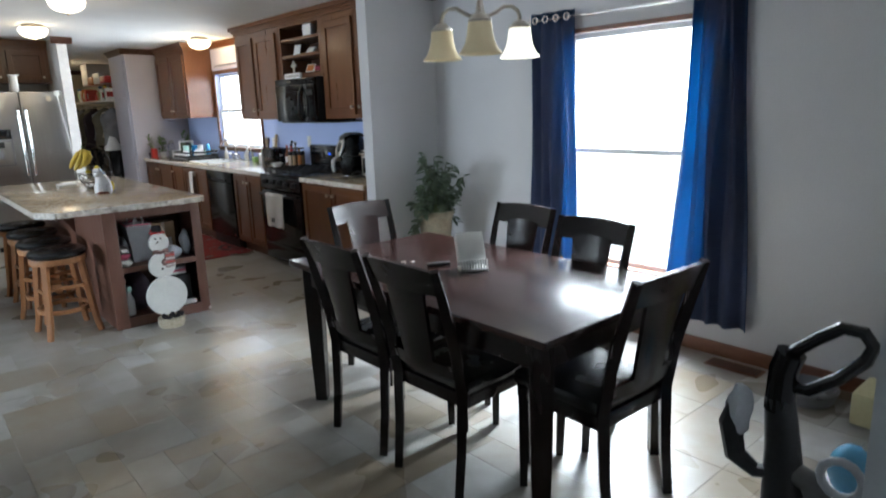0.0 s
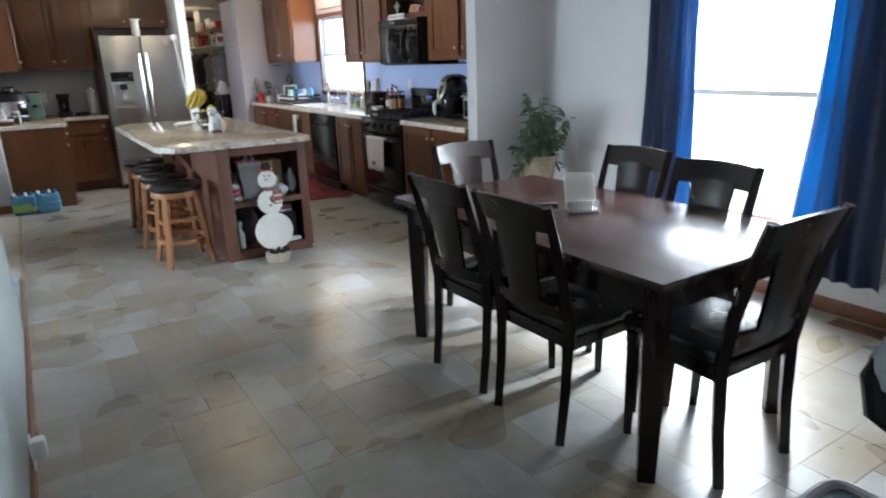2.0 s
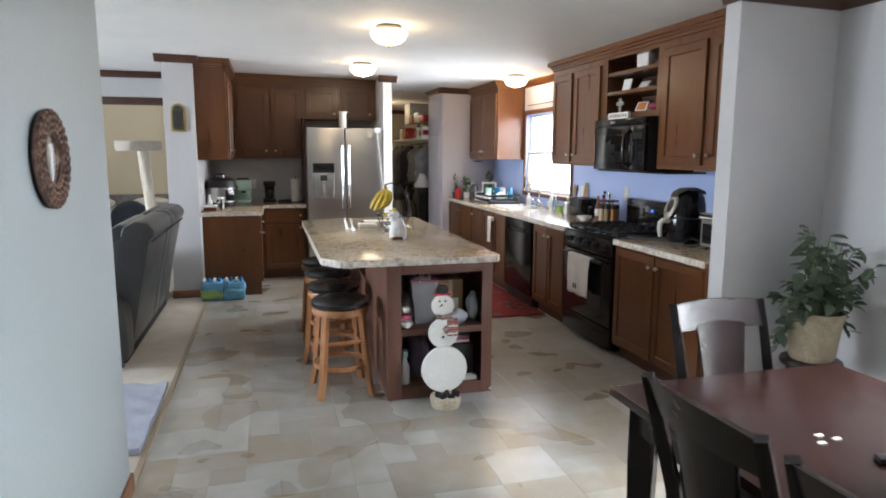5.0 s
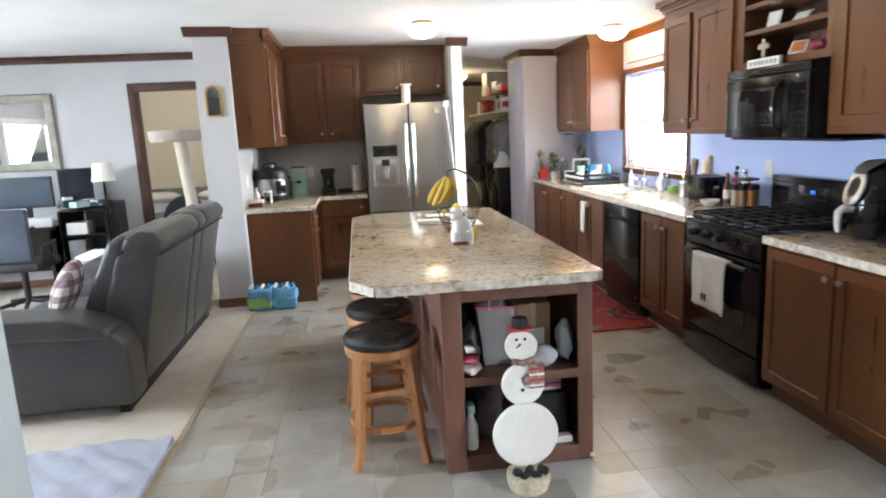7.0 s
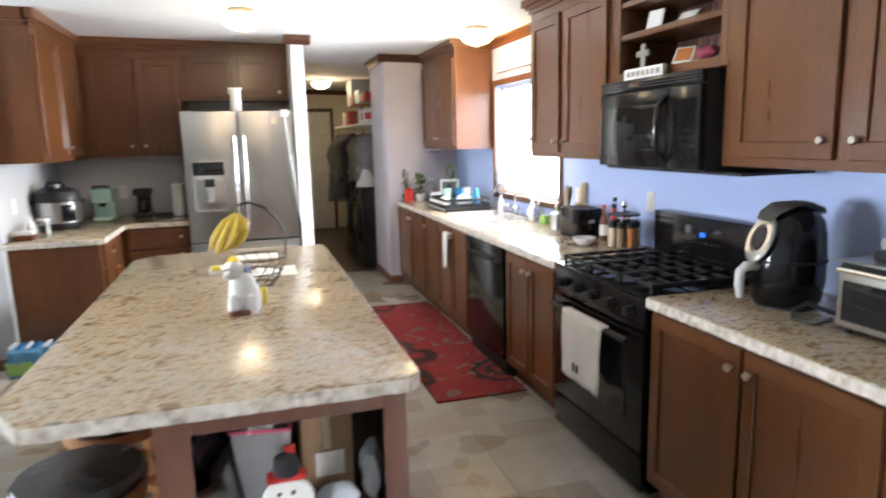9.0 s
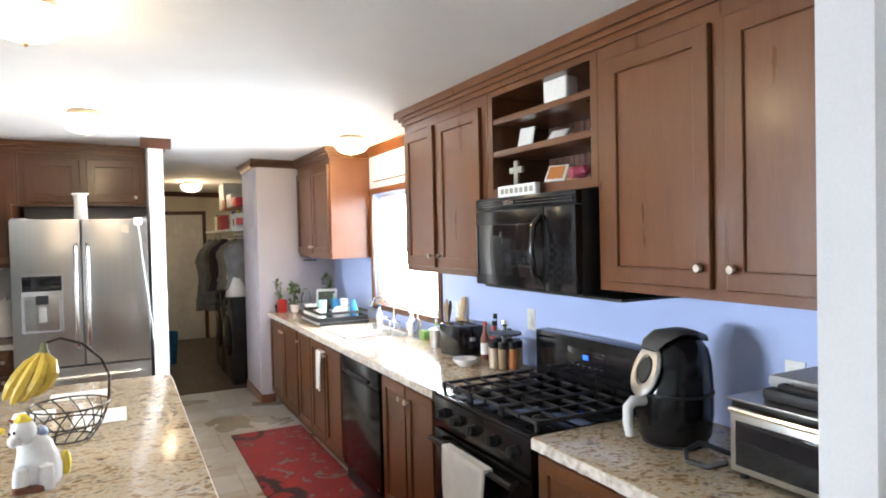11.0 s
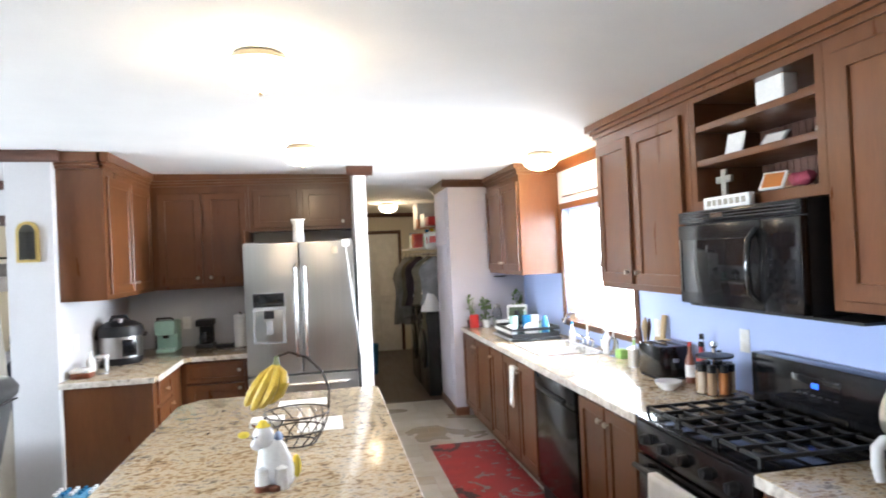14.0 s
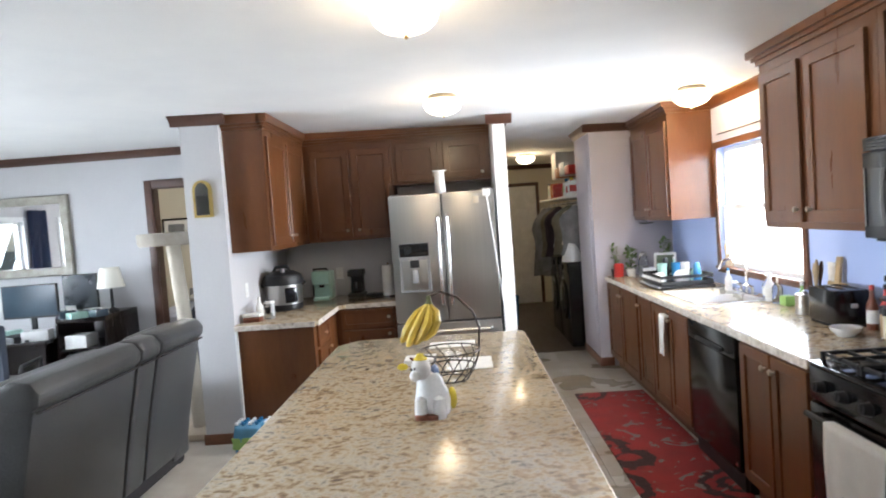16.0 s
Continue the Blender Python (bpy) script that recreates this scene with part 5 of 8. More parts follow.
# ---- round mirrors on the wall ----
def round_mirror(y, z, r):
    x = 0.32
    m = thing("wall_mirror", (x, y, z - r), "round mirror in a woven bronze metal frame on the wall", "mirror", "round mirrors on the wall")
    inner = r * 0.60
    part("glass", tube([(x + 0.012, y, z), (x + 0.016, y, z)], [inner, inner], 40), M_MIRROR, m, "round mirror glass")
    for k in (inner, r * 0.98):
        bm = bmesh.new()
        n, mrings = 40, []
        for i in range(n):
            a = 2 * math.pi * i / n
            c = Vector((0, math.cos(a), math.sin(a)))
            mrings.append([bm.verts.new(Vector((x + 0.018, y, z)) + c * (k + 0.009 * math.cos(t * math.pi / 3)) + Vector((0.009 * math.sin(t * math.pi / 3), 0, 0))) for t in range(6)])
        for i in range(n):
            for t in range(6):
                bm.faces.new((mrings[i][t], mrings[i][(t + 1) % 6], mrings[(i + 1) % n][(t + 1) % 6], mrings[(i + 1) % n][t]))
        part("ring", bm, M_COPPER, m)
    # dark disc standing in for the shaded wall seen between the links
    part("backing", tube([(x + 0.002, y, z), (x + 0.011, y, z)], [r * 0.97, r * 0.97], 40), M_FELT, m)
    n, step = 26, (r - inner) / 3
    for row in range(3):
        k = inner + step * (row + 0.5)
        size = min(step * 0.62, math.pi * k / n * 1.05)
        for i in range(n):
            a = 2 * math.pi * (i + 0.5 * (row % 2)) / n
            cy, cz, lift = y + k * math.cos(a), z + k * math.sin(a), x + 0.022 + 0.006 * math.sin(math.pi * (row + 0.5) / 3)
            pts = [(lift, cy + size * math.cos(t * math.pi / 4), cz + size * math.sin(t * math.pi / 4)) for t in range(9)]
            part("ring_link", tube(pts, 0.0055, 6), M_COPPER, m)


round_mirror(4.25, 1.505, 0.228)
round_mirror(5.18, 1.50, 0.145)

gm = thing("arched_mirror", (0.12, 10.03, 1.72), "small arched mirror in a gilt frame on the wall end", "mirror")
arch = [(0.0475, 1.725), (0.1875, 1.725)] + [(0.1175 + 0.07 * math.cos(t * math.pi / 10), 1.93 + 0.07 * math.sin(t * math.pi / 10)) for t in range(11)]


def upright(outline, y0, y1):
    bm = prism(bmesh.new(), outline, y0, y1)
    bmesh.ops.transform(bm, matrix=Matrix(((1, 0, 0, 0), (0, 0, 1, 0), (0, 1, 0, 0), (0, 0, 0, 1))), verts=bm.verts)
    return bm


part("frame", upright(arch, 10.008, 10.029), M_GOLD, gm)
part("glass", upright([(0.1175 + (u - 0.1175) * 0.70, 1.855 + (v - 1.855) * 0.86) for u, v in arch], 10.003, 10.0075), M_MIRROR, gm)


def outlet(name, side, plane, u, z, label="white wall outlet plate", h=0.115):
    make, spot = facing(side, plane)
    o = thing(name, spot(u, 0, z), label, "outlet", kind="")
    part("plate", make(bmesh.new(), u - 0.036, u + 0.036, 0.0, 0.006, z - h / 2, z + h / 2, 0.002), M_WHITE, o)
    for dz in (-0.022, 0.022):
        part("socket", make(bmesh.new(), u - 0.015, u + 0.015, 0.006, 0.008, z + dz - 0.013, z + dz + 0.013, 0.001), M_PAPER, o)
    return o


outlet("wall_outlet", "x-", XE, 8.98, 1.13)
outlet("wall_outlet", "x-", XE, 8.14, 1.16)
outlet("wall_outlet", "x-", XE, 6.62, 1.13)
outlet("wall_outlet", "x+", 0.27, 10.35, 1.13)
outlet("wall_outlet", "y-", 11.62, 0.78, 1.12)
pl = outlet("wall_outlet", "x+", 0.335, 4.45, 0.12, "white outlet with a plug-in night light near the floor")
part("night_light", rbox(0.341, 0.385, 4.425, 4.475, 0.09, 0.17, bev=0.01), M_WHITE, pl)

rg = thing("floor_register", (3.98, 3.38, 0), "brown metal floor register beside the wall", "floor vent")
part("frame", rbox(3.93, 4.05, 3.22, 3.52, 0.0005, 0.006, bev=0.002), M_BASE, rg)
for i in range(13):
    part("slat", rbox(3.945, 4.035, 3.235 + i * 0.0215, 3.247 + i * 0.0215, 0.006, 0.009), M_TRIM, rg)

# ---- plant in the dining corner ----
PX, PY = 3.76, 5.66
ps = thing("plant_stand", (PX, PY, 0), "small dark wooden plant stand in the dining corner", "plant stand")
part("top", turned([(0.0, 0.40), (0.15, 0.402), (0.155, 0.415), (0.15, 0.43), (0.0, 0.43)], (PX, PY, 0), 24), M_ESP, ps)
for i in range(3):
    a = 2.1 * i + 0.4
    part("leg", tube([(PX + 0.1 * math.cos(a), PY + 0.1 * math.sin(a), 0.405), (PX + 0.15 * math.cos(a), PY + 0.15 * math.sin(a), 0.0)], 0.015, 8), M_ESP, ps)
pt = thing("potted_plant", (PX, PY, 0.43), "leafy green houseplant in a mottled clay pot on a stand", "plant")
part("pot", turned([(0.0, 0.431), (0.10, 0.432), (0.112, 0.45), (0.135, 0.66), (0.147, 0.665), (0.147, 0.70), (0.135, 0.70), (0.128, 0.66), (0.0, 0.66)], (PX, PY, 0), 28), M_POT, pt)
part("soil", turned([(0.0, 0.672), (0.126, 0.672), (0.127, 0.664), (0.0, 0.662)], (PX, PY, 0), 20), M_CABIN, pt)


def leaf_mesh(name, length, width, material):
    bm = bmesh.new()
    rows = []
    for i in range(6):
        t = i / 5
        w = width * math.sin(math.pi * min(1, t * 0.92 + 0.04)) ** 0.8 * 0.5
        z = -0.18 * length * t * t
        rows.append([bm.verts.new((-w, length * t, z + w * 0.25)), bm.verts.new((0, length * t, z)), bm.verts.new((w, length * t, z + w * 0.25))])
    for r, s in zip(rows, rows[1:]):
        for k in (0, 1):
            bm.faces.new((r[k], r[k + 1], s[k + 1], s[k]))
    me = bpy.data.meshes.new(name)
    bm.to_mesh(me)
    bm.free()
    me.materials.append(material)
    me.shade_smooth()
    return me


leaves = [leaf_mesh("leaf", 0.075, 0.045, M_LEAF), leaf_mesh("leaf", 0.055, 0.036, M_LEAF), leaf_mesh("leaf", 0.09, 0.05, M_LEAF)]
rnd = random.Random(5)
for k in range(34):
    a, reach = rnd.uniform(0, 6.283), rnd.uniform(0.08, 0.33)
    hgt = rnd.uniform(0.12, 0.46) if k < 19 else rnd.uniform(-0.2, 0.16)
    if math.cos(a) > 0.3 and reach > 0.24 or math.sin(a) > 0.4 and reach > 0.22:
        reach = 0.2
    tip = Vector((PX + reach * math.cos(a), PY + reach * math.sin(a), 0.69 + hgt))
    base = Vector((PX + 0.04 * math.cos(a), PY + 0.04 * math.sin(a), 0.67))
    mid = base.lerp(tip, 0.5) + Vector((0, 0, 0.09))
    pts = [base.lerp(mid, t / 4).lerp(mid.lerp(tip, t / 4), t / 4) for t in range(5)]
    part("stem", tube(pts, [0.006, 0.005, 0.004, 0.003, 0.002], 5), M_STEM, pt)
    for i in range(12):
        t = 0.3 + 0.7 * i / 11
        p = pts[min(3, int(t * 4))].lerp(pts[min(4, int(t * 4) + 1)], t * 4 - int(min(3.99, t * 4)))
        lf = new("leaf", leaves[rnd.randrange(3)])
        lf.parent = pt
        lf.matrix_parent_inverse = Matrix.Translation(pt.location).inverted()
        lf.matrix_basis = Matrix.Translation(p) @ Euler((rnd.uniform(-0.9, 0.5), rnd.uniform(-0.5, 0.5), a - 1.57 + rnd.uniform(-1.5, 1.5))).to_matrix().to_4x4()

# ---- on the dining table ----
nh = thing("napkin_holder", (2.53, 3.95, 0.76), "white wire napkin holder full of paper napkins", "napkin holder")
tilt = Matrix.Translation((2.53, 3.95, 0.76)) @ Euler((0, 0, radians(-32))).to_matrix().to_4x4()
tl = tilt @ Euler((radians(-34), 0, 0)).to_matrix().to_4x4()
for k in range(7):
    part("napkin", crumple(rbox(-0.062, 0.062, -0.033 + k * 0.0092, -0.0275 + k * 0.0092, 0.034, 0.172 - 0.003 * (k % 3), m=tl), 0.003, 30, k, 2), M_NAPKIN, nh, "folded white paper napkin")
part("base", rbox(-0.066, 0.066, -0.047, 0.047, 0.0, 0.012, bev=0.004, m=tilt), M_WHITE, nh)
for i in range(10):
    x = -0.058 + i * 0.0129
    for s in (-1, 1):
        part("rib", rbox(x - 0.004, x + 0.004, s * 0.043 - 0.004, s * 0.043 + 0.004, 0.008, 0.055 if s < 0 else 0.09, bev=0.002, m=tilt), M_WHITE, nh)
single("remote_control", rbox(-0.02, 0.02, -0.055, 0.055, 0.0, 0.016, bev=0.006, m=Matrix.Translation((2.47, 4.12, 0.76)) @ Euler((0, 0, 1.1)).to_matrix().to_4x4()), M_BLACKM, "small black remote lying on the dining table", "remote control")
for x, y in ((2.40, 4.30), (2.43, 4.27), (2.37, 4.26)):
    single("paper_scrap", rbox(x - 0.012, x + 0.012, y - 0.006, y + 0.006, 0.7602, 0.764, bev=0.001), M_PAPER, "tiny white paper scrap on the dining table", "paper scrap", "scraps on the table")

# ---- snowman decoration in front of the island ----
SXC, SYC = 1.962, 6.555
sn = thing("snowman_decoration", (SXC, SYC, 0), "flat wooden snowman decoration leaning on the island", "decoration")
lean = lambda z: SYC + 0.11 * z
for z, r in ((0.222, 0.142), (0.442, 0.092), (0.605, 0.069)):
    part("disc", tube([(SXC, lean(z) - 0.014, z), (SXC, lean(z) - 0.010, z), (SXC, lean(z) + 0.010, z), (SXC, lean(z) + 0.012, z)], [r * 0.97, r, r, r * 0.97], 36), M_SNOW, sn, "whitewashed round wooden slice")
part("hat_brim", rbox(SXC - 0.05, SXC + 0.05, lean(0.68) - 0.03, lean(0.68) + 0.02, 0.673, 0.685, bev=0.004), M_RED, sn, "red felt hat brim")
part("hat_crown", turned([(0.034, 0.684), (0.035, 0.70), (0.03, 0.727), (0.0, 0.73)], (SXC, lean(0.7), 0), 18), M_FELT, sn, "dark felt hat crown")
for dx in (-0.022, 0.014):
    part("eye", blob((SXC + dx, lean(0.63) - 0.016, 0.638), (0.007, 0.004, 0.007), 8), M_FELT, sn)
part("nose", tube([(SXC - 0.005, lean(0.615) - 0.016, 0.617), (SXC - 0.025, lean(0.61) - 0.022, 0.604)], [0.005, 0.002], 6), M_CABIN, sn)
part("scarf", tube([(SXC - 0.045, lean(0.545) - 0.018, 0.548), (SXC, lean(0.54) - 0.026, 0.54), (SXC + 0.05, lean(0.545) - 0.018, 0.55)], 0.014, 8), M_KNITRED, sn, "red patterned knit scarf")
part("mitten", rbox(SXC + 0.02, SXC + 0.088, lean(0.47) - 0.03, lean(0.47) - 0.013, 0.425, 0.535, bev=0.008), M_KNITRED, sn, "red patterned knit mitten")
for k in range(4):
    part("mitten_stripe", rbox(SXC + 0.022, SXC + 0.086, lean(0.47) - 0.032, lean(0.47) - 0.0295, 0.437 + k * 0.024, 0.446 + k * 0.024), (M_PAPER, M_RED)[k % 2], sn, "knitted stripe")
part("mitten_thumb", blob((SXC + 0.012, lean(0.47) - 0.02, 0.465), (0.016, 0.01, 0.026), 10), M_KNITRED, sn)
for z in (0.42, 0.47):
    part("button", blob((SXC - 0.005, lean(z) - 0.014, z), (0.008, 0.004, 0.008), 8), M_FELT, sn)
part("base_basket", turned([(0.084, 0.001), (0.092, 0.03), (0.094, 0.066), (0.082, 0.07), (0.0, 0.066)], (SXC, SYC - 0.01, 0), 24), M_BASKET, sn, "cream woven base")
for i in range(9):
    part("twig", blob((SXC - 0.062 + i * 0.0155, SYC - 0.05 + 0.014 * math.sin(i * 2), 0.082 + 0.012 * math.cos(i * 1.7)), (0.017, 0.015, 0.02), 8), M_FELT, sn, "dark pine cone bits")

# ---- things in the island shelves ----
bagt = thing("gift_bag", (1.90, 6.93, 0.44), "grey paper gift bag with a pink rim and white rope handles", "bag")
bm = bmesh.new()
va = [bm.verts.new((x, y, 0.441)) for x, y in ((1.85, 6.86), (1.97, 6.84), (1.98, 6.98), (1.86, 7.0))]
vb = [bm.verts.new((x, y, 0.725)) for x, y in ((1.815, 6.84), (1.985, 6.81), (1.995, 7.0), (1.825, 7.03))]
bm.faces.new(va)
for i in range(4):
    bm.faces.new((va[i], va[(i + 1) % 4], vb[(i + 1) % 4], vb[i]))
bag_body = part("bag", crumple(bm, 0.006, 20, 3, 5), M_GREY, bagt)
bag_body.modifiers.new("sheet", "SOLIDIFY").thickness = 0.003
part("rim", tube([(1.815, 6.84, 0.722), (1.985, 6.81, 0.722), (1.995, 7.0, 0.722), (1.825, 7.03, 0.722), (1.815, 6.84, 0.722)], 0.006, 6), M_PINK, bagt, "pink paper rim")
part("tissue", crumple(blob((1.90, 6.92, 0.70), (0.07, 0.07, 0.03), 14), 0.02, 25, 8), M_PAPER, bagt, "white tissue paper")
for y in (6.83, 7.0):
    part("rope_handle", tube([(1.87, y, 0.715), (1.875, y, 0.765), (1.89, y, 0.787), (1.91, y, 0.787), (1.93, y, 0.765), (1.935, y, 0.715)], 0.005, 6), M_WHITE, bagt)
part("gift_tag", rbox(1.965, 1.995, 6.795, 6.803, 0.60, 0.68, bev=0.002), M_RED, bagt, "red tag")
cbx = thing("cardboard_box", (2.095, 7.0, 0.44), "brown cardboard box with a white label on the island shelf", "box")
part("box", rbox(2.02, 2.18, 6.92, 7.08, 0.441, 0.70, bev=0.003), M_CARD, cbx)
part("label", rbox(2.06, 2.15, 6.917, 6.9195, 0.50, 0.58), M_PAPER, cbx, "white paper label")
part("tape", rbox(2.085, 2.11, 6.9165, 6.9195, 0.59, 0.702), M_TAN, cbx, "pale packing tape")
single("plastic_tub", crumple(blob((2.11, 6.80, 0.485), (0.065, 0.05, 0.05), 16), 0.018, 22, 4), plain("milky_plastic_film", (0.58, 0.62, 0.68), 0.2), "crumpled clear plastic bag on the island shelf", "bag")
wpp = thing("wipes_pack", (1.765, 6.80, 0.44), "pink and white soft packs stacked on the island shelf", "pack")
part("lower_pack", crumple(blob((1.765, 6.80, 0.468), (0.055, 0.085, 0.03), 16), 0.014, 24, 2), M_PAPER, wpp)
part("upper_pack", crumple(blob((1.76, 6.79, 0.512), (0.05, 0.07, 0.028), 16), 0.014, 24, 6), M_PINK, wpp)
part("foil", crumple(blob((1.76, 6.80, 0.556), (0.045, 0.06, 0.03), 16), 0.02, 26, 9), M_STEEL, wpp, "crumpled silver foil")
single("grey_handbag", crumple(blob((1.80, 6.95, 0.53), (0.045, 0.10, 0.11), 18), 0.03, 14, 7), M_GREYFAB, "slumped grey fabric bag on the island shelf", "bag")
single("dark_handbag", crumple(blob((1.75, 7.02, 0.65), (0.06, 0.08, 0.13), 18), 0.03, 14, 5), M_FABDK, "dark fabric bag on the island shelf", "bag")
single("red_box", rbox(1.985, 2.03, 6.74, 6.82, 0.441, 0.50, bev=0.004), M_RED, "small red box on the island shelf", "box")
clr = single("clear_bag", crumple(blob((2.225, 6.85, 0.54), (0.035, 0.07, 0.10), 16), 0.02, 20, 12), plain("pale_plastic_wrap", (0.50, 0.54, 0.60), 0.18), "pale crumpled plastic wrap at the shelf end", "bag")
spray = thing("spray_bottle", (1.76, 6.79, 0.075), "white spray bottle with a teal trigger", "bottle")
part("bottle", turned([(0.0, 0.076), (0.032, 0.077), (0.034, 0.18), (0.014, 0.23), (0.013, 0.255), (0.0, 0.256)], (1.76, 6.79, 0), 18), M_WHITE, spray)
part("trigger", rbox(1.745, 1.775, 6.75, 6.81, 0.255, 0.295, bev=0.006), M_MINT, spray)
single("tote_bag", crumple(blob((1.85, 6.92, 0.22), (0.085, 0.13, 0.145), 24), 0.045, 11, 1), M_FABDK, "dark plum tote bag stuffed on the lower island shelf", "bag")
single("black_basket", rbox(2.03, 2.22, 6.80, 7.06, 0.076, 0.30, bev=0.02), M_BLACKM, "black storage basket on the lower island shelf", "basket")
single("white_tray", rbox(2.10, 2.225, 6.74, 6.79, 0.076, 0.105, bev=0.006), M_WHITE, "white tray on the lower island shelf", "tray")
for i in range(4):
    single("folded_magazine", rbox(2.05, 2.20, 6.83, 7.03, 0.301 + i * 0.018, 0.315 + i * 0.018, bev=0.003), (M_PAPER, M_PINK, M_GREY, M_BLACKM)[i], "magazine stacked on the basket", "magazine", "stacked magazines")

# ---- on the island top ----
cow = thing("ceramic_jar", (1.865, 7.54, 0.9), "white glazed cow-shaped cookie jar with a yellow hat", "jar")
bm = turned([(0.0, 0.9005), (0.056, 0.9015), (0.063, 0.915), (0.064, 0.955), (0.058, 0.985), (0.05, 1.01), (0.047, 1.03), (0.035, 1.05), (0.0, 1.055)], (0, 0, 0), 28)
for v in bm.verts:
    v.co.y *= 0.86
    v.co.x -= 0.16 * max(0.0, v.co.z - 0.98)
bmesh.ops.transform(bm, matrix=Matrix.Translation((1.875, 7.55, 0)), verts=bm.verts)
part("body", bm, M_CERAM, cow)
bm = blob((1.842, 7.53, 1.072), (0.036, 0.038, 0.042), 18)
ball(bm, (1.822, 7.503, 1.053), (0.02, 0.024, 0.019), 14)
part("head", bm, M_CERAM, cow)
part("horn", tube([(1.822, 7.535, 1.10), (1.805, 7.532, 1.112)], [0.007, 0.003], 8), M_BROWNG, cow, "small brown horn")
for dy in (-0.016, 0.012):
    part("eye", blob((1.818 + dy * 0.4, 7.497 + dy * 0.2, 1.078), (0.004, 0.003, 0.005), 8), M_FELT, cow)
for x, y in ((1.835, 7.50), (1.90, 7.50), (1.84, 7.60), (1.90, 7.60)):
    part("leg", turned([(0.0, 0.9005), (0.022, 0.901), (0.024, 0.93), (0.02, 0.97), (0.0, 0.98)], (x, y, 0), 14), M_CERAM, cow)
part("hoof", turned([(0.02, 0.9008), (0.026, 0.902), (0.026, 0.918), (0.02, 0.921)], (1.836, 7.496, 0), 14), M_BROWNG, cow, "brown hoof")
part("hoof", turned([(0.02, 0.9008), (0.025, 0.902), (0.025, 0.915), (0.02, 0.918)], (1.875, 7.492, 0), 14), M_BROWNG, cow, "brown hoof")
part("hat", turned([(0.0, 1.104), (0.022, 1.10), (0.026, 1.106), (0.016, 1.114), (0.011, 1.124), (0.0, 1.126)], (1.842, 7.53, 0), 16), M_YELLOW, cow, "yellow hat")
part("tail_flower", blob((1.945, 7.57, 0.95), (0.016, 0.02, 0.04), 12), M_YELLOW, cow, "yellow flower")
part("bow", blob((1.888, 7.565, 1.05), (0.016, 0.026, 0.026), 12), M_BLUEG, cow, "blue-grey bow")
part("ear", blob((1.778, 7.535, 1.08), (0.02, 0.01, 0.012), 10), M_YELLOW, cow, "yellow ear")

fb = thing("wire_fruit_basket", (1.93, 8.02, 0.9), "dark wire fruit basket with a banana hook", "fruit basket")
BX, BY = 1.93, 8.02
for z, r in ((0.905, 0.075), (0.96, 0.11), (1.03, 0.135)):
    part("hoop", tube([(BX + r * math.cos(t * math.pi / 12), BY + r * math.sin(t * math.pi / 12), z) for t in range(25)], 0.0035, 6), M_WIRE, fb)
for i in range(14):
    a = 2 * math.pi * i / 14
    part("wire", tube([(BX + r * math.cos(a + 0.25 * k), BY + r * math.sin(a + 0.25 * k), z) for k, (r, z) in enumerate(((0.075, 0.905), (0.10, 0.94), (0.122, 0.99), (0.135, 1.03)))], 0.0025, 5), M_WIRE, fb)
part("hook", tube([(BX + 0.13, BY + 0.02, 1.03), (BX + 0.135, BY + 0.01, 1.12), (BX + 0.11, BY, 1.19), (BX + 0.05, BY - 0.015, 1.255), (BX - 0.02, BY - 0.03, 1.285), (BX - 0.07, BY - 0.035, 1.27)], 0.005, 8), M_WIRE, fb)
bn = thing("banana_bunch", (1.85, 7.97, 1.05), "bunch of ripe yellow bananas hanging from the hook", "bananas")
part("stalk", tube([(1.86, 7.985, 1.272), (1.86, 7.98, 1.25), (1.86, 7.975, 1.232)], [0.010, 0.012, 0.02], 8), M_STEM, bn)
for ax, ay, ln in ((-0.085, -0.03, 0.92), (-0.052, -0.06, 1.0), (-0.012, -0.07, 0.95), (0.028, -0.05, 0.88)):
    s = Vector((1.86 + ax * 0.15, 7.975 + ay * 0.15, 1.235))
    q = [s, s + Vector((ax * 0.55 + 0.01, ay * 0.6, -0.03 * ln)), s + Vector((ax * 0.8 + 0.004, ay * 0.9, -0.07 * ln)), s + Vector((ax * 0.85 - 0.018, ay * 0.85, -0.115 * ln)), s + Vector((ax * 0.7 - 0.045, ay * 0.6, -0.15 * ln)), s + Vector((ax * 0.6 - 0.06, ay * 0.5, -0.162 * ln))]
    part("banana", tube(q, [0.008, 0.016, 0.0205, 0.0205, 0.014, 0.005], 7), M_BANANA, bn, "curved ripe banana")
single("napkin_stack", rbox(1.70, 1.85, 8.33, 8.45, 0.9005, 0.925, bev=0.004), M_PAPER, "white folded napkins lying on the island", "napkins")
single("paper_sheet", rbox(1.92, 2.12, 8.18, 8.42, 0.9005, 0.903), M_PAPER, "white sheet of paper lying on the island", "paper")
single("white_envelope", rbox(1.80, 2.05, 8.70, 8.85, 0.9005, 0.904), M_PAPER, "white envelope lying at the far end of the island", "envelope")

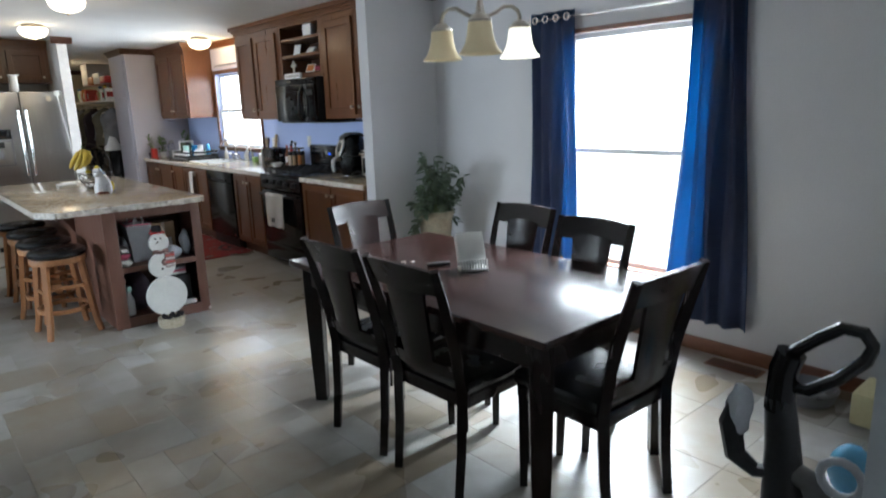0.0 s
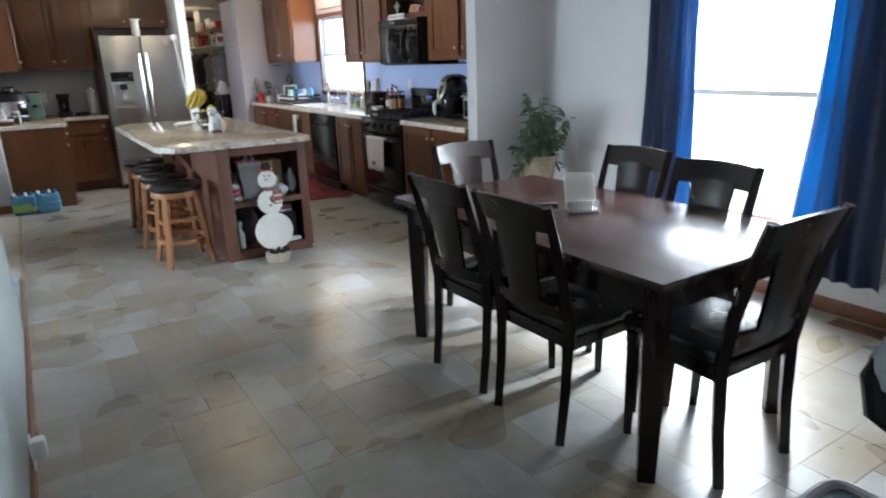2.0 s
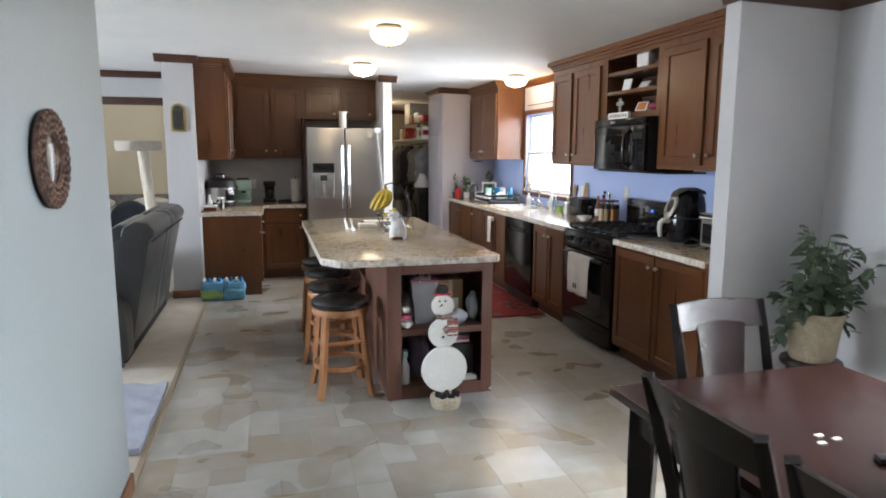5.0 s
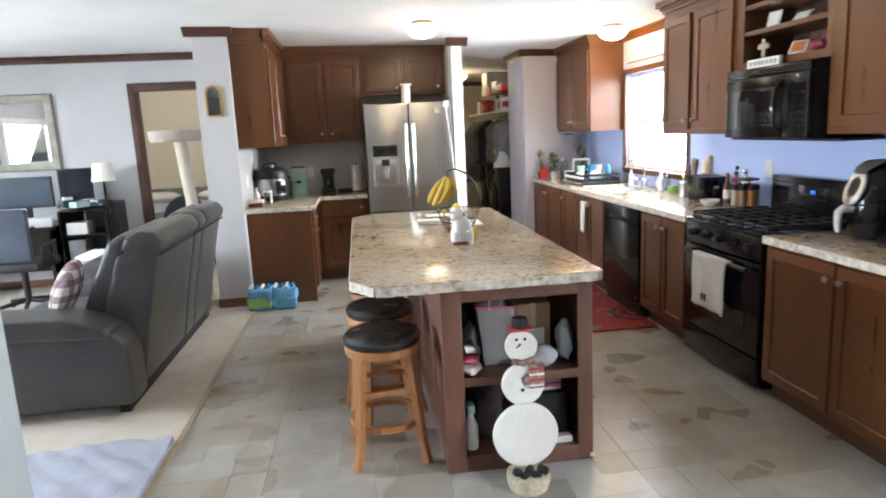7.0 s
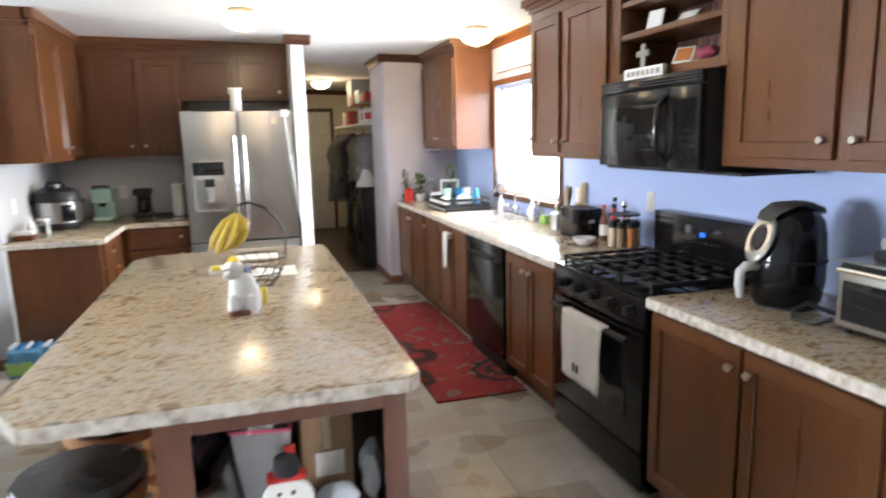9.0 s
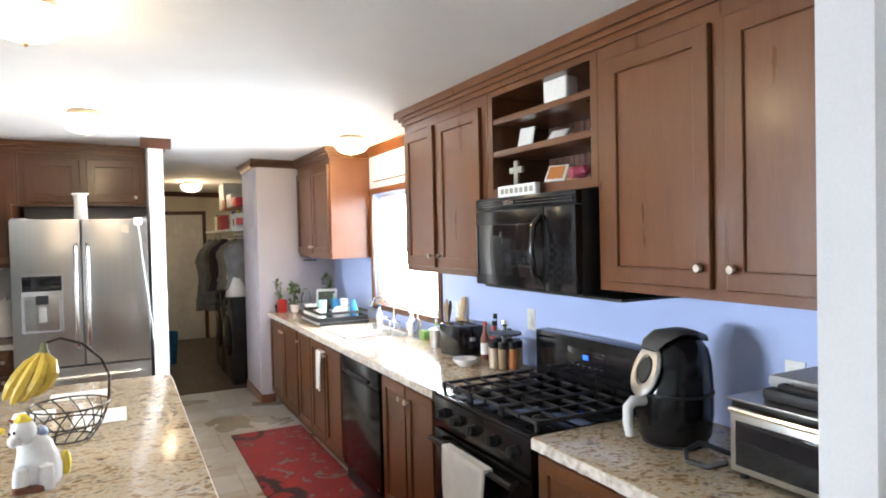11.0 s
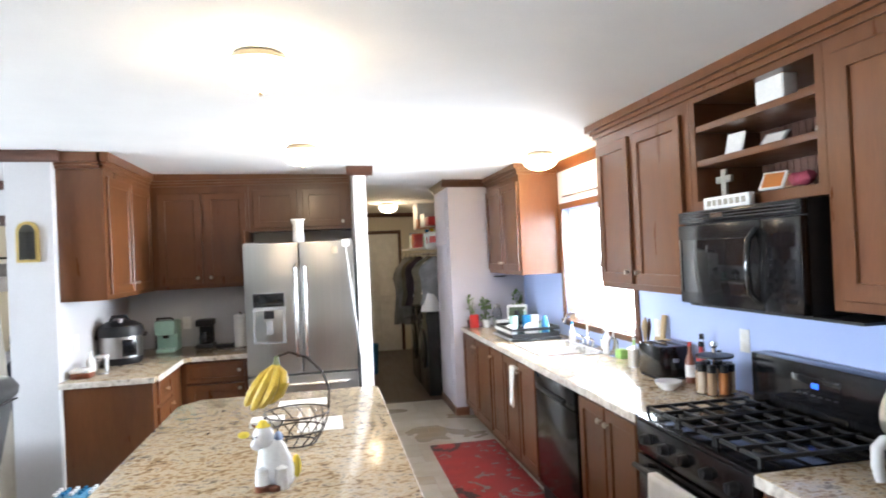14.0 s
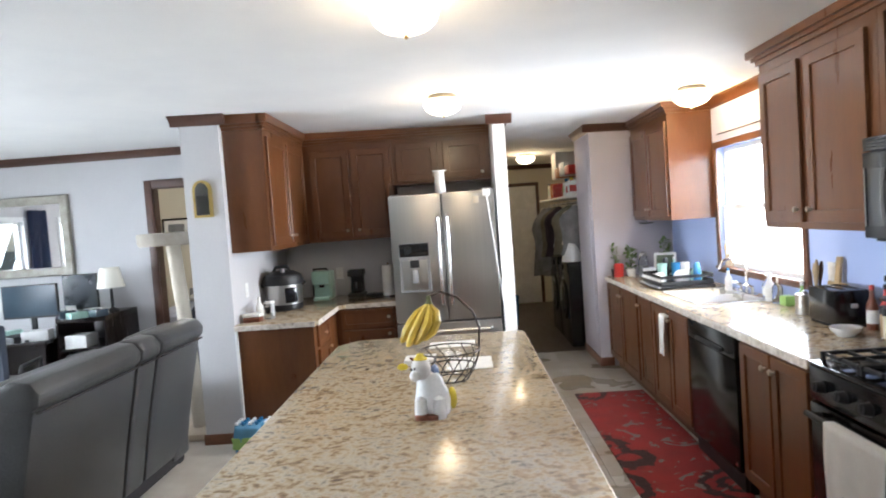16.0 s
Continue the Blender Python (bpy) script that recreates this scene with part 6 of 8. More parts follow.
# ---- on the worktop by the stove ----
FX, FY = 3.815, 6.875
af = thing("air_fryer", (FX, FY, 0.9), "black egg-shaped air fryer with a silver dial panel", "air fryer")
bm = turned([(0.0, 0.905), (0.102, 0.907), (0.116, 0.93), (0.124, 1.0), (0.123, 1.09), (0.117, 1.17), (0.106, 1.222), (0.082, 1.255), (0.05, 1.266), (0.0, 1.268)], (0, 0, 0), 36)
for v in bm.verts:
    v.co.x *= 1.08
    v.co.x += 0.10 * max(0.0, v.co.z - 1.06) * (1 if v.co.x < 0 else 0.2)
bmesh.ops.transform(bm, matrix=Matrix.Translation((FX, FY, 0)) @ Euler((0, 0, radians(-4))).to_matrix().to_4x4(), verts=bm.verts)
part("body", bm, M_BLACK, af, "glossy black shell")
part("foot_ring", turned([(0.10, 0.9005), (0.11, 0.901), (0.11, 0.909), (0.0, 0.909)], (FX, FY, 0), 24), M_BLACKM, af)
spin = Matrix.Translation((FX, FY, 0)) @ Euler((0, 0, radians(-4))).to_matrix().to_4x4()
face = spin @ Matrix.Translation((-0.117, 0.0, 1.155)) @ Euler((0, radians(-68), 0)).to_matrix().to_4x4() @ Matrix.Diagonal((1.45, 1.0, 1, 1))
part("dial_ring", turned([(0.034, 0.0), (0.062, -0.004), (0.064, 0.006), (0.056, 0.013), (0.037, 0.013), (0.034, 0.006)], seg=32, m=face), M_STEEL, af, "silver oval dial panel")
part("dial", turned([(0.0, 0.004), (0.033, 0.005), (0.029, 0.013), (0.0, 0.015)], seg=24, m=face), M_BLACKM, af)
bm = bmesh.new()
sweep(bm, [(-0.108, 0, 1.225), (-0.085, 0, 1.252), (-0.03, 0, 1.277), (0.05, 0, 1.279), (0.105, 0, 1.262), (0.13, 0, 1.24)], [0.04, 0.054, 0.066, 0.064, 0.05, 0.03], 14, 0.14)
bmesh.ops.transform(bm, matrix=spin, verts=bm.verts)
part("crest", bm, M_HOSE, af, "dark grey top crest")
bm = bmesh.new()
sweep(bm, [(-0.13, 0, 1.055), (-0.175, 0, 1.058), (-0.198, 0, 1.04), (-0.20, 0, 0.99), (-0.192, 0, 0.945)], [0.018, 0.019, 0.018, 0.017, 0.014], 12)
bmesh.ops.transform(bm, matrix=spin, verts=bm.verts)
part("handle", bm, plain("pearl_grey_plastic", (0.62, 0.62, 0.63), 0.3), af, "pale silver basket handle")
part("basket_seam", turned([(0.131, 1.072), (0.1325, 1.076), (0.131, 1.08)], (FX, FY, 0), 36), M_BLACKM, af)

to = thing("toaster_oven", (3.86, 6.36, 0.9), "chrome and black toaster oven with a glass door", "toaster oven")
part("body", rbox(3.71, 4.02, 6.16, 6.56, 0.915, 1.13, bev=0.012), M_BLACKM, to)
td = part("door", rbox(3.695, 3.71, 6.17, 6.55, 0.925, 1.10, bev=0.004), M_STEEL, to, "steel door frame")
part("door_glass", rbox(3.691, 3.696, 6.19, 6.53, 0.945, 1.075, bev=0.002), M_DGLASS, td)
part("handle", tube([(3.695, 6.18, 1.11), (3.67, 6.19, 1.112), (3.67, 6.53, 1.112), (3.695, 6.54, 1.11)], 0.009, 8), M_CHROME, to)
part("top_trim", rbox(3.695, 4.02, 6.155, 6.565, 1.131, 1.138, bev=0.003), M_STEEL, to)
for x in (3.73, 4.0):
    for y in (6.19, 6.53):
        part("foot", turned([(0.014, 0.9005), (0.014, 0.915), (0.0, 0.9155)], (x, y, 0), 10), M_BLACKM, to)
gr = thing("sandwich_press", (3.86, 6.34, 1.14), "black and silver sandwich press on the toaster oven", "sandwich press")
part("lower_plate", rbox(3.74, 3.98, 6.19, 6.48, 1.139, 1.175, bev=0.012), M_BLACKM, gr)
part("lid", rbox(3.75, 3.98, 6.18, 6.47, 1.178, 1.215, bev=0.016), M_GREY, gr, "grey domed lid")
part("handle", tube([(3.75, 6.25, 1.19), (3.71, 6.26, 1.195), (3.71, 6.40, 1.195), (3.75, 6.41, 1.19)], 0.01, 8), M_BLACKM, gr)
cd = thing("power_cord", (3.70, 6.68, 0.9), "black power cord looped on the worktop", "cord")
part("cable", tube([(3.72, 6.58, 0.93), (3.69, 6.63, 0.905), (3.68, 6.70, 0.905), (3.71, 6.73, 0.925), (3.75, 6.71, 0.95), (3.79, 6.66, 0.93), (3.85, 6.62, 0.905)], 0.009, 6), M_BLACKM, cd)

sp = thing("spice_carousel", (3.92, 8.13, 0.9), "steel spice carousel with black-capped jars", "spice rack")
part("base", turned([(0.0, 0.9005), (0.085, 0.901), (0.088, 0.92), (0.0, 0.925)], (3.92, 8.13, 0), 24), M_CHROME, sp)
part("pole", turned([(0.012, 0.92), (0.012, 1.14), (0.02, 1.15), (0.018, 1.17), (0.0, 1.172)], (3.92, 8.13, 0), 12), M_CHROME, sp)
part("top_plate", turned([(0.0, 1.095), (0.088, 1.095), (0.088, 1.105), (0.0, 1.107)], (3.92, 8.13, 0), 24), M_BLACKM, sp)
for i in range(8):
    a = 2 * math.pi * i / 8
    x, y = 3.92 + 0.07 * math.cos(a), 8.13 + 0.07 * math.sin(a)
    j = part("spice_jar", turned([(0.0, 0.926), (0.021, 0.927), (0.021, 1.03), (0.0, 1.031)], (x, y, 0), 12), (M_TAN, M_CARD, M_ORANGE, M_CARD)[i % 4], sp)
    part("lid", turned([(0.022, 1.03), (0.022, 1.065), (0.0, 1.067)], (x, y, 0), 12), M_BLACKM, j)


def bottle(x, y, r, h, mat, cap, label, z=0.9, group="bottles on the worktop"):
    b = thing("bottle", (x, y, z), label, "bottle", group)
    part("glass", turned([(0.0, z + 0.0005), (r, z + 0.002), (r, z + h * 0.55), (r * 0.45, z + h * 0.72), (r * 0.38, z + h * 0.92), (0.0, z + h * 0.925)], (x, y, 0), 18), mat, b)
    part("cap", turned([(r * 0.44, z + h * 0.9), (r * 0.44, z + h), (0.0, z + h)], (x, y, 0), 14), cap, b)
    part("wrapper", turned([(r * 1.02, z + h * 0.15), (r * 1.02, z + h * 0.45)], (x, y, 0), 18), M_PAPER, b, "paper label")


bottle(3.97, 8.32, 0.03, 0.24, M_RED, M_FELT, "red sauce bottle beside the spice rack")
bottle(4.02, 8.39, 0.028, 0.27, M_BOTTLE, M_FELT, "clear glass bottle with a dark cap")
bottle(3.99, 8.46, 0.026, 0.22, M_BROWNG, M_RED, "dark brown bottle with a red cap")
bottle(4.03, 8.26, 0.03, 0.20, M_CARD, M_FELT, "small brown bottle behind the spice rack")
ts = thing("toaster", (3.95, 8.67, 0.9), "black two-slot toaster on the worktop", "toaster")
part("body", rbox(3.86, 4.04, 8.54, 8.80, 0.91, 1.09, bev=0.02), M_BLACK, ts)
for x in (3.915, 3.985):
    part("slot", rbox(x - 0.014, x + 0.014, 8.57, 8.77, 1.0885, 1.092), M_FELT, ts)
part("lever", rbox(3.935, 3.965, 8.525, 8.545, 1.0, 1.02, bev=0.004), M_GREY, ts)
part("base", rbox(3.87, 4.03, 8.55, 8.79, 0.9005, 0.911), M_BLACKM, ts)
kb = thing("cutting_board", (4.06, 8.86, 0.9), "light wooden cutting board leaning on the wall", "cutting board")
tb2 = Matrix.Translation((4.035, 8.86, 0.9)) @ Euler((0, radians(7), 0)).to_matrix().to_4x4()
part("board", rbox(-0.008, 0.010, -0.085, 0.085, 0.001, 0.19, bev=0.006, m=tb2), M_BOARD, kb)
part("board_handle", rbox(-0.008, 0.010, -0.022, 0.022, 0.18, 0.33, bev=0.006, m=tb2), M_BOARD, kb)
ut = thing("utensil_crock", (3.98, 8.93, 0.9), "steel utensil holder with wooden spoons", "utensil holder")
part("holder", turned([(0.0, 0.9005), (0.04, 0.901), (0.042, 1.03), (0.039, 1.03), (0.037, 0.91), (0.0, 0.91)], (3.98, 8.93, 0), 18), M_STEEL, ut)
for i, (dx, dy) in enumerate(((-0.03, 0.01), (0.01, 0.03), (0.02, -0.02), (-0.01, -0.03))):
    part("spoon", tube([(3.98, 8.93, 0.92), (3.98 + dx * 0.6, 8.93 + dy * 0.6, 1.06), (3.98 + dx, 8.93 + dy, 1.14 + 0.012 * i), (3.98 + dx * 1.1, 8.93 + dy * 1.1, 1.18 + 0.012 * i)], [0.005, 0.005, 0.013, 0.006], 8), M_BOARD if i % 2 else M_CABIN, ut)
cn = thing("steel_canister", (3.95, 9.0, 0.9), "small brushed steel canister with a lid", "canister")
part("can", turned([(0.0, 0.9005), (0.05, 0.901), (0.05, 1.0), (0.0, 1.001)], (3.95, 9.0, 0), 22), M_STEEL, cn)
part("lid", turned([(0.052, 1.0), (0.052, 1.015), (0.015, 1.02), (0.012, 1.032), (0.0, 1.033)], (3.95, 9.0, 0), 22), M_STEEL, cn)
bo = single("small_bowl", turned([(0.0, 0.9005), (0.035, 0.901), (0.065, 0.93), (0.07, 0.945), (0.064, 0.942), (0.03, 0.908), (0.0, 0.907)], (3.80, 8.36, 0), 22), M_CERAM, "small white bowl with dried herbs", "bowl")
soap = thing("soap_bottle", (4.0, 9.42, 0.9), "clear soap pump bottle beside the faucet", "bottle")
part("bottle", turned([(0.0, 0.9005), (0.032, 0.902), (0.032, 1.0), (0.012, 1.03), (0.0, 1.03)], (4.0, 9.42, 0), 16), M_BOTTLE, soap)
part("pump", tube([(4.0, 9.42, 1.03), (4.0, 9.42, 1.075), (3.965, 9.42, 1.075)], 0.006, 6), M_WHITE, soap)
single("sponge", rbox(3.98, 4.04, 9.28, 9.36, 0.9005, 0.96, bev=0.006), M_GREEN, "green scrubbing sponge by the sink", "sponge")
bottle(4.0, 9.52, 0.03, 0.19, M_WHITE, M_WHITE, "white lotion bottle beside the sink")
bottle(4.03, 9.62, 0.03, 0.17, M_BOTTLE, M_WHITE, "clear dish soap bottle behind the sink")
dr2 = thing("dish_rack", (3.74, 10.62, 0.9), "black dish rack with washed dishes on the worktop", "dish rack")
part("tray", rbox(3.55, 3.98, 10.36, 10.88, 0.9005, 0.925, bev=0.008), M_BLACKM, dr2)
for z0, z1 in ((0.93, 0.965), (0.985, 1.01)):
    for a in ((3.56, 3.97, 10.37, 10.375), (3.56, 3.97, 10.865, 10.87), (3.56, 3.565, 10.375, 10.865), (3.965, 3.97, 10.375, 10.865)):
        part("rail", rbox(*a, z0, z1), M_BLACKM, dr2)
part("band", rbox(3.548, 3.556, 10.38, 10.86, 0.964, 0.988), M_WHITE, dr2, "white front band")
part("drip_lip", rbox(3.53, 3.552, 10.36, 10.88, 0.915, 0.93, bev=0.004), M_GREY, dr2)
for i in range(9):
    part("rib", tube([(3.565, 10.40 + i * 0.055, 0.926), (3.565, 10.40 + i * 0.055, 1.01)], 0.003, 5), M_BLACKM, dr2)
for i in range(2):
    single("plate", tube([(3.76, 10.45 + i * 0.06, 0.985), (3.76, 10.458 + i * 0.06, 0.987)], [0.055, 0.058], 24), M_CERAM, "small white plate standing in the dish rack", "plate", "plates in the rack")
for x, y, mat, lab in ((3.68, 10.72, M_MINT, "pale mint cup in the dish rack"), (3.80, 10.74, M_BLUE, "blue cup in the dish rack"), (3.88, 10.74, M_CERAM, "white cup in the dish rack")):
    single("cup", turned([(0.0, 0.93), (0.032, 0.931), (0.04, 1.08), (0.036, 1.08), (0.029, 0.94), (0.0, 0.939)], (x, y, 0), 18), mat, lab, "cup", "cups in the rack")

for x, y, r, h, mat, lab in ((3.62, 10.60, 0.05, 0.09, M_CERAM, "white bowl drying in the dish rack"), (3.90, 10.55, 0.045, 0.11, M_MINT, "mint tumbler drying in the dish rack"), (3.86, 10.42, 0.03, 0.17, M_BLUE, "blue bottle drying in the dish rack"), (3.74, 10.82, 0.028, 0.19, M_BLACKM, "black flask drying in the dish rack")):
    single("drying_dish", turned([(0.0, 0.928), (r, 0.93), (r * 0.97, 0.93 + h * 0.7), (r * 0.6, 0.93 + h), (0.0, 0.93 + h)], (x, y, 0), 18), mat, lab, "dish", "dishes in the rack")
bottle(3.98, 10.12, 0.026, 0.17, M_WHITE, M_BLUE, "white dish soap bottle with a blue cap")
bottle(4.04, 9.20, 0.022, 0.15, M_GREEN, M_WHITE, "small green bottle on the worktop")

# worktop end by the pantry
single("red_canister", turned([(0.0, 0.9005), (0.045, 0.902), (0.048, 1.02), (0.04, 1.03), (0.0, 1.032)], (3.52, 11.56, 0), 20), M_RED, "red plastic canister at the end of the worktop", "canister")


def small_plant(x, y, z, mat, label, n=26, h=0.17):
    p = thing("herb_plant", (x, y, z), label, "plant", "herbs on the worktop")
    part("pot", turned([(0.0, z + 0.0005), (0.035, z + 0.001), (0.045, z + 0.075), (0.04, z + 0.075), (0.0, z + 0.07)], (x, y, 0), 18), mat, p)
    rr = random.Random(int(x * 100 + y * 10))
    for i in range(n):
        a, t = rr.uniform(0, 6.28), rr.uniform(0.15, 1)
        lf = new("leaf", herb)
        lf.parent = p
        lf.matrix_parent_inverse = Matrix.Translation(p.location).inverted()
        lf.matrix_basis = Matrix.Translation((x + 0.05 * t * math.cos(a), y + 0.05 * t * math.sin(a), z + 0.08 + h * rr.random())) @ Euler((rr.uniform(-0.2, 1.0), 0, a)).to_matrix().to_4x4()
    for i in range(5):
        a = i * 1.3
        part("stem", tube([(x, y, z + 0.07), (x + 0.03 * math.cos(a), y + 0.03 * math.sin(a), z + 0.08 + h)], [0.003, 0.0015], 5), M_STEM, p)


herb = leaf_mesh("leaf", 0.055, 0.03, surface("herb_green", (0.08, 0.15, 0.03), (0.18, 0.28, 0.06), 0.5, random_amount=0.3))
small_plant(3.63, 11.52, 0.9, M_CERAM, "leafy herb in a white pot on the worktop", 60, 0.2)
small_plant(3.50, 11.61, 0.9, M_BLACKM, "thin leafy herb behind the red canister", 24, 0.22)
small_plant(3.95, 11.45, 0.9, M_BLACKM, "dark leafy plant behind the picture frame", 70, 0.26)
dg = thing("glass_dispenser", (3.72, 11.42, 0.9), "clear glass dispenser with a metal lid", "dispenser")
part("jar", turned([(0.0, 0.9005), (0.045, 0.902), (0.048, 1.05), (0.03, 1.10), (0.0, 1.10)], (3.72, 11.42, 0), 20), M_BOTTLE, dg)
part("lid", turned([(0.034, 1.10), (0.034, 1.125), (0.01, 1.14), (0.0, 1.14)], (3.72, 11.42, 0), 16), M_STEEL, dg)
part("filling", turned([(0.0, 0.903), (0.04, 0.904), (0.04, 1.0), (0.0, 1.0)], (3.72, 11.42, 0), 16), M_GREY, dg)
pf = thing("picture_frame", (3.86, 11.3, 0.9), "white framed photograph of green trees on the worktop", "picture frame")
tm = Matrix.Translation((3.88, 11.28, 0.9)) @ Euler((radians(-12), 0, radians(-25))).to_matrix().to_4x4()
part("frame", rbox(-0.10, 0.10, -0.008, 0.008, 0.002, 0.23, bev=0.004, m=tm), M_WHITE, pf)
part("photo", rbox(-0.078, 0.078, -0.011, -0.0085, 0.03, 0.205, m=tm), M_LEAF, pf, "dark green photograph")
part("strut", rbox(-0.01, 0.01, 0.0, 0.006, 0.0, 0.17, m=Matrix.Translation((3.88, 11.28, 0.9)) @ Euler((radians(-12), 0, radians(-25))).to_matrix().to_4x4() @ Matrix.Translation((0, 0.01, 0)) @ Euler((radians(28), 0, 0)).to_matrix().to_4x4()), M_FELT, pf)
single("white_crock", turned([(0.0, 0.9005), (0.05, 0.902), (0.06, 1.0), (0.064, 1.005), (0.055, 1.0), (0.045, 0.91), (0.0, 0.909)], (3.70, 11.16, 0), 22), M_CERAM, "white ceramic crock on the worktop", "crock")
bottle(3.90, 11.08, 0.028, 0.2, M_MINT, M_WHITE, "pale mint bottle near the dish rack")
tr = thing("hanging_bird_feeder", (3.80, 11.5, 1.38), "small dark dish hung under the wall cabinet", "ornament")
part("dish", turned([(0.0, 1.40), (0.055, 1.402), (0.075, 1.412), (0.0, 1.415)], (3.78, 11.45, 0), 20), M_BLACKM, tr)
part("stem", turned([(0.008, 1.414), (0.008, 1.439), (0.0, 1.44)], (3.78, 11.45, 0), 8), M_CHROME, tr)
so2 = thing("window_ornament", (4.03, 10.45, 1.06), "small brown figurines on the window sill", "ornament")
for y, h in ((10.42, 0.12), (10.47, 0.2), (10.38, 0.07)):
    part("figure", turned([(0.0, 1.047), (0.015, 1.048), (0.012, 1.05 + h * 0.5), (0.018, 1.05 + h * 0.8), (0.0, 1.05 + h)], (4.12, y, 0), 12), M_TAN, so2)

# open shelf contents
def card(x, y, z, w, h, mat, label, lean=-14, name="greeting_card", turn=8, face=None):
    c = thing(name, (x, y, z), label, "card" if name == "greeting_card" else name.split("_")[-1], "things on the open shelves")
    m = Matrix.Translation((x, y, z)) @ Euler((0, 0, radians(-90 + turn))).to_matrix().to_4x4() @ Euler((radians(lean), 0, 0)).to_matrix().to_4x4()
    part("sheet", rbox(-w / 2, w / 2, -0.004, 0.004, 0.002, h, bev=0.001, m=m), mat, c)
    part("face", rbox(-w * 0.4, w * 0.4, -0.006, -0.0045, h * 0.12, h * 0.9, m=m), face or M_PAPER, c)


box1 = thing("gift_box", (3.84, 7.50, 2.178), "white box standing on the top open shelf", "box")
part("box", rbox(3.80, 3.86, 7.42, 7.58, 2.1785, 2.295, bev=0.003), M_WHITE, box1)
part("flap", rbox(3.797, 3.80, 7.425, 7.575, 2.185, 2.29), M_PAPER, box1)
card(3.83, 7.78, 2.0235, 0.10, 0.105, M_PAPER, "white framed card on the middle open shelf")
card(3.86, 7.60, 2.0235, 0.12, 0.09, M_GREY, "dark tilted photo card on the middle open shelf", -40)
card(3.83, 7.27, 2.0235, 0.11, 0.115, M_PAPER, "white picture card leaning on the middle open shelf", -18, turn=-10)
cr = thing("cross_ornament", (3.82, 7.83, 1.855), "small white cross standing on the open shelf", "ornament")
part("upright", rbox(3.81, 3.825, 7.815, 7.85, 1.856, 1.975, bev=0.005), M_PALEFRAME, cr)
part("arm", rbox(3.808, 3.827, 7.78, 7.885, 1.915, 1.945, bev=0.005), M_PALEFRAME, cr)
card(3.84, 7.57, 1.8555, 0.10, 0.085, M_PAPER, "orange and white card on the lower open shelf", -32, turn=22, face=M_ORANGE)
card(3.87, 7.49, 1.8555, 0.06, 0.06, M_CARD, "small brown card on the lower open shelf", -20, face=M_BROWNG)
single("pink_pouch", crumple(blob((3.85, 7.41, 1.882), (0.03, 0.06, 0.027), 16), 0.02, 25, 4), M_DKPINK, "dark pink pouch on the lower open shelf", "pouch")
card(3.85, 7.28, 1.8555, 0.075, 0.10, M_TAN, "tan folded card on the lower open shelf", -12, face=M_CARD)
sg = thing("wood_sign", (3.70, 7.66, 1.795), "small white wooden sign lying on the microwave", "sign")
part("board", rbox(3.69, 3.715, 7.50, 7.80, 1.7955, 1.845, bev=0.003), M_WHITE, sg)
for i in range(7):
    part("letter_bar", rbox(3.688, 3.6895, 7.52 + i * 0.038, 7.545 + i * 0.038, 1.808, 1.832), M_PALEFRAME, sg, "unreadable grey lettering")

# ---- on the far worktop ----
ip = thing("pressure_cooker", (0.43, 10.80, 0.9), "stainless and black electric pressure cooker", "pressure cooker")
part("base", turned([(0.0, 0.9005), (0.15, 0.902), (0.162, 0.93), (0.162, 0.955), (0.0, 0.955)], (0.44, 10.80, 0), 32), M_BLACKM, ip)
part("pot_wall", turned([(0.16, 0.955), (0.16, 1.12), (0.0, 1.12)], (0.44, 10.80, 0), 32), M_STEEL, ip)
part("lid", turned([(0.172, 1.12), (0.176, 1.155), (0.16, 1.20), (0.10, 1.235), (0.0, 1.245)], (0.44, 10.80, 0), 32), M_BLACKM, ip)
part("lid_handle", tube([(0.37, 10.78, 1.225), (0.39, 10.78, 1.27), (0.48, 10.81, 1.27), (0.50, 10.82, 1.225)], 0.016, 8), M_BLACKM, ip)
part("steam_valve", turned([(0.018, 1.23), (0.018, 1.262), (0.0, 1.265)], (0.47, 10.70, 0), 12), M_GREY, ip)
for a in (0.3, 3.4):
    part("side_handle", blob((0.44 + 0.165 * math.cos(a), 10.80 + 0.165 * math.sin(a), 1.12), (0.032, 0.032, 0.022), 10), M_BLACKM, ip)
part("panel", rbox(-0.055, 0.055, -0.010, 0.004, 0.02, 0.15, bev=0.006, m=Matrix.Translation((0.54, 10.665, 0.95)) @ Euler((0, 0, radians(38))).to_matrix().to_4x4()), M_BLACK, ip, "black control panel")
kt = thing("pod_coffee_maker", (0.66, 11.36, 0.9), "mint green single-cup coffee machine on the worktop", "coffee maker")
part("body", rbox(0.575, 0.755, 11.34, 11.50, 0.9005, 1.17, bev=0.02), M_MINT, kt)
part("head", rbox(0.58, 0.75, 11.24, 11.36, 1.05, 1.18, bev=0.022), M_MINT, kt)
part("drip_tray", rbox(0.59, 0.74, 11.23, 11.35, 0.9005, 0.93, bev=0.008), M_MINT, kt)
part("lever", tube([(0.60, 11.30, 1.175), (0.605, 11.25, 1.20), (0.725, 11.25, 1.20), (0.73, 11.30, 1.175)], 0.009, 8), M_BLACKM, kt, "dark lever handle")
part("spout", turned([(0.0, 1.02), (0.022, 1.022), (0.03, 1.06), (0.0, 1.06)], (0.665, 11.29, 0), 14), M_BLACKM, kt, "dark spout")
part("water_tank", rbox(0.556, 0.576, 11.36, 11.49, 0.92, 1.15, bev=0.008), M_BOTTLE, kt, "clear water tank")
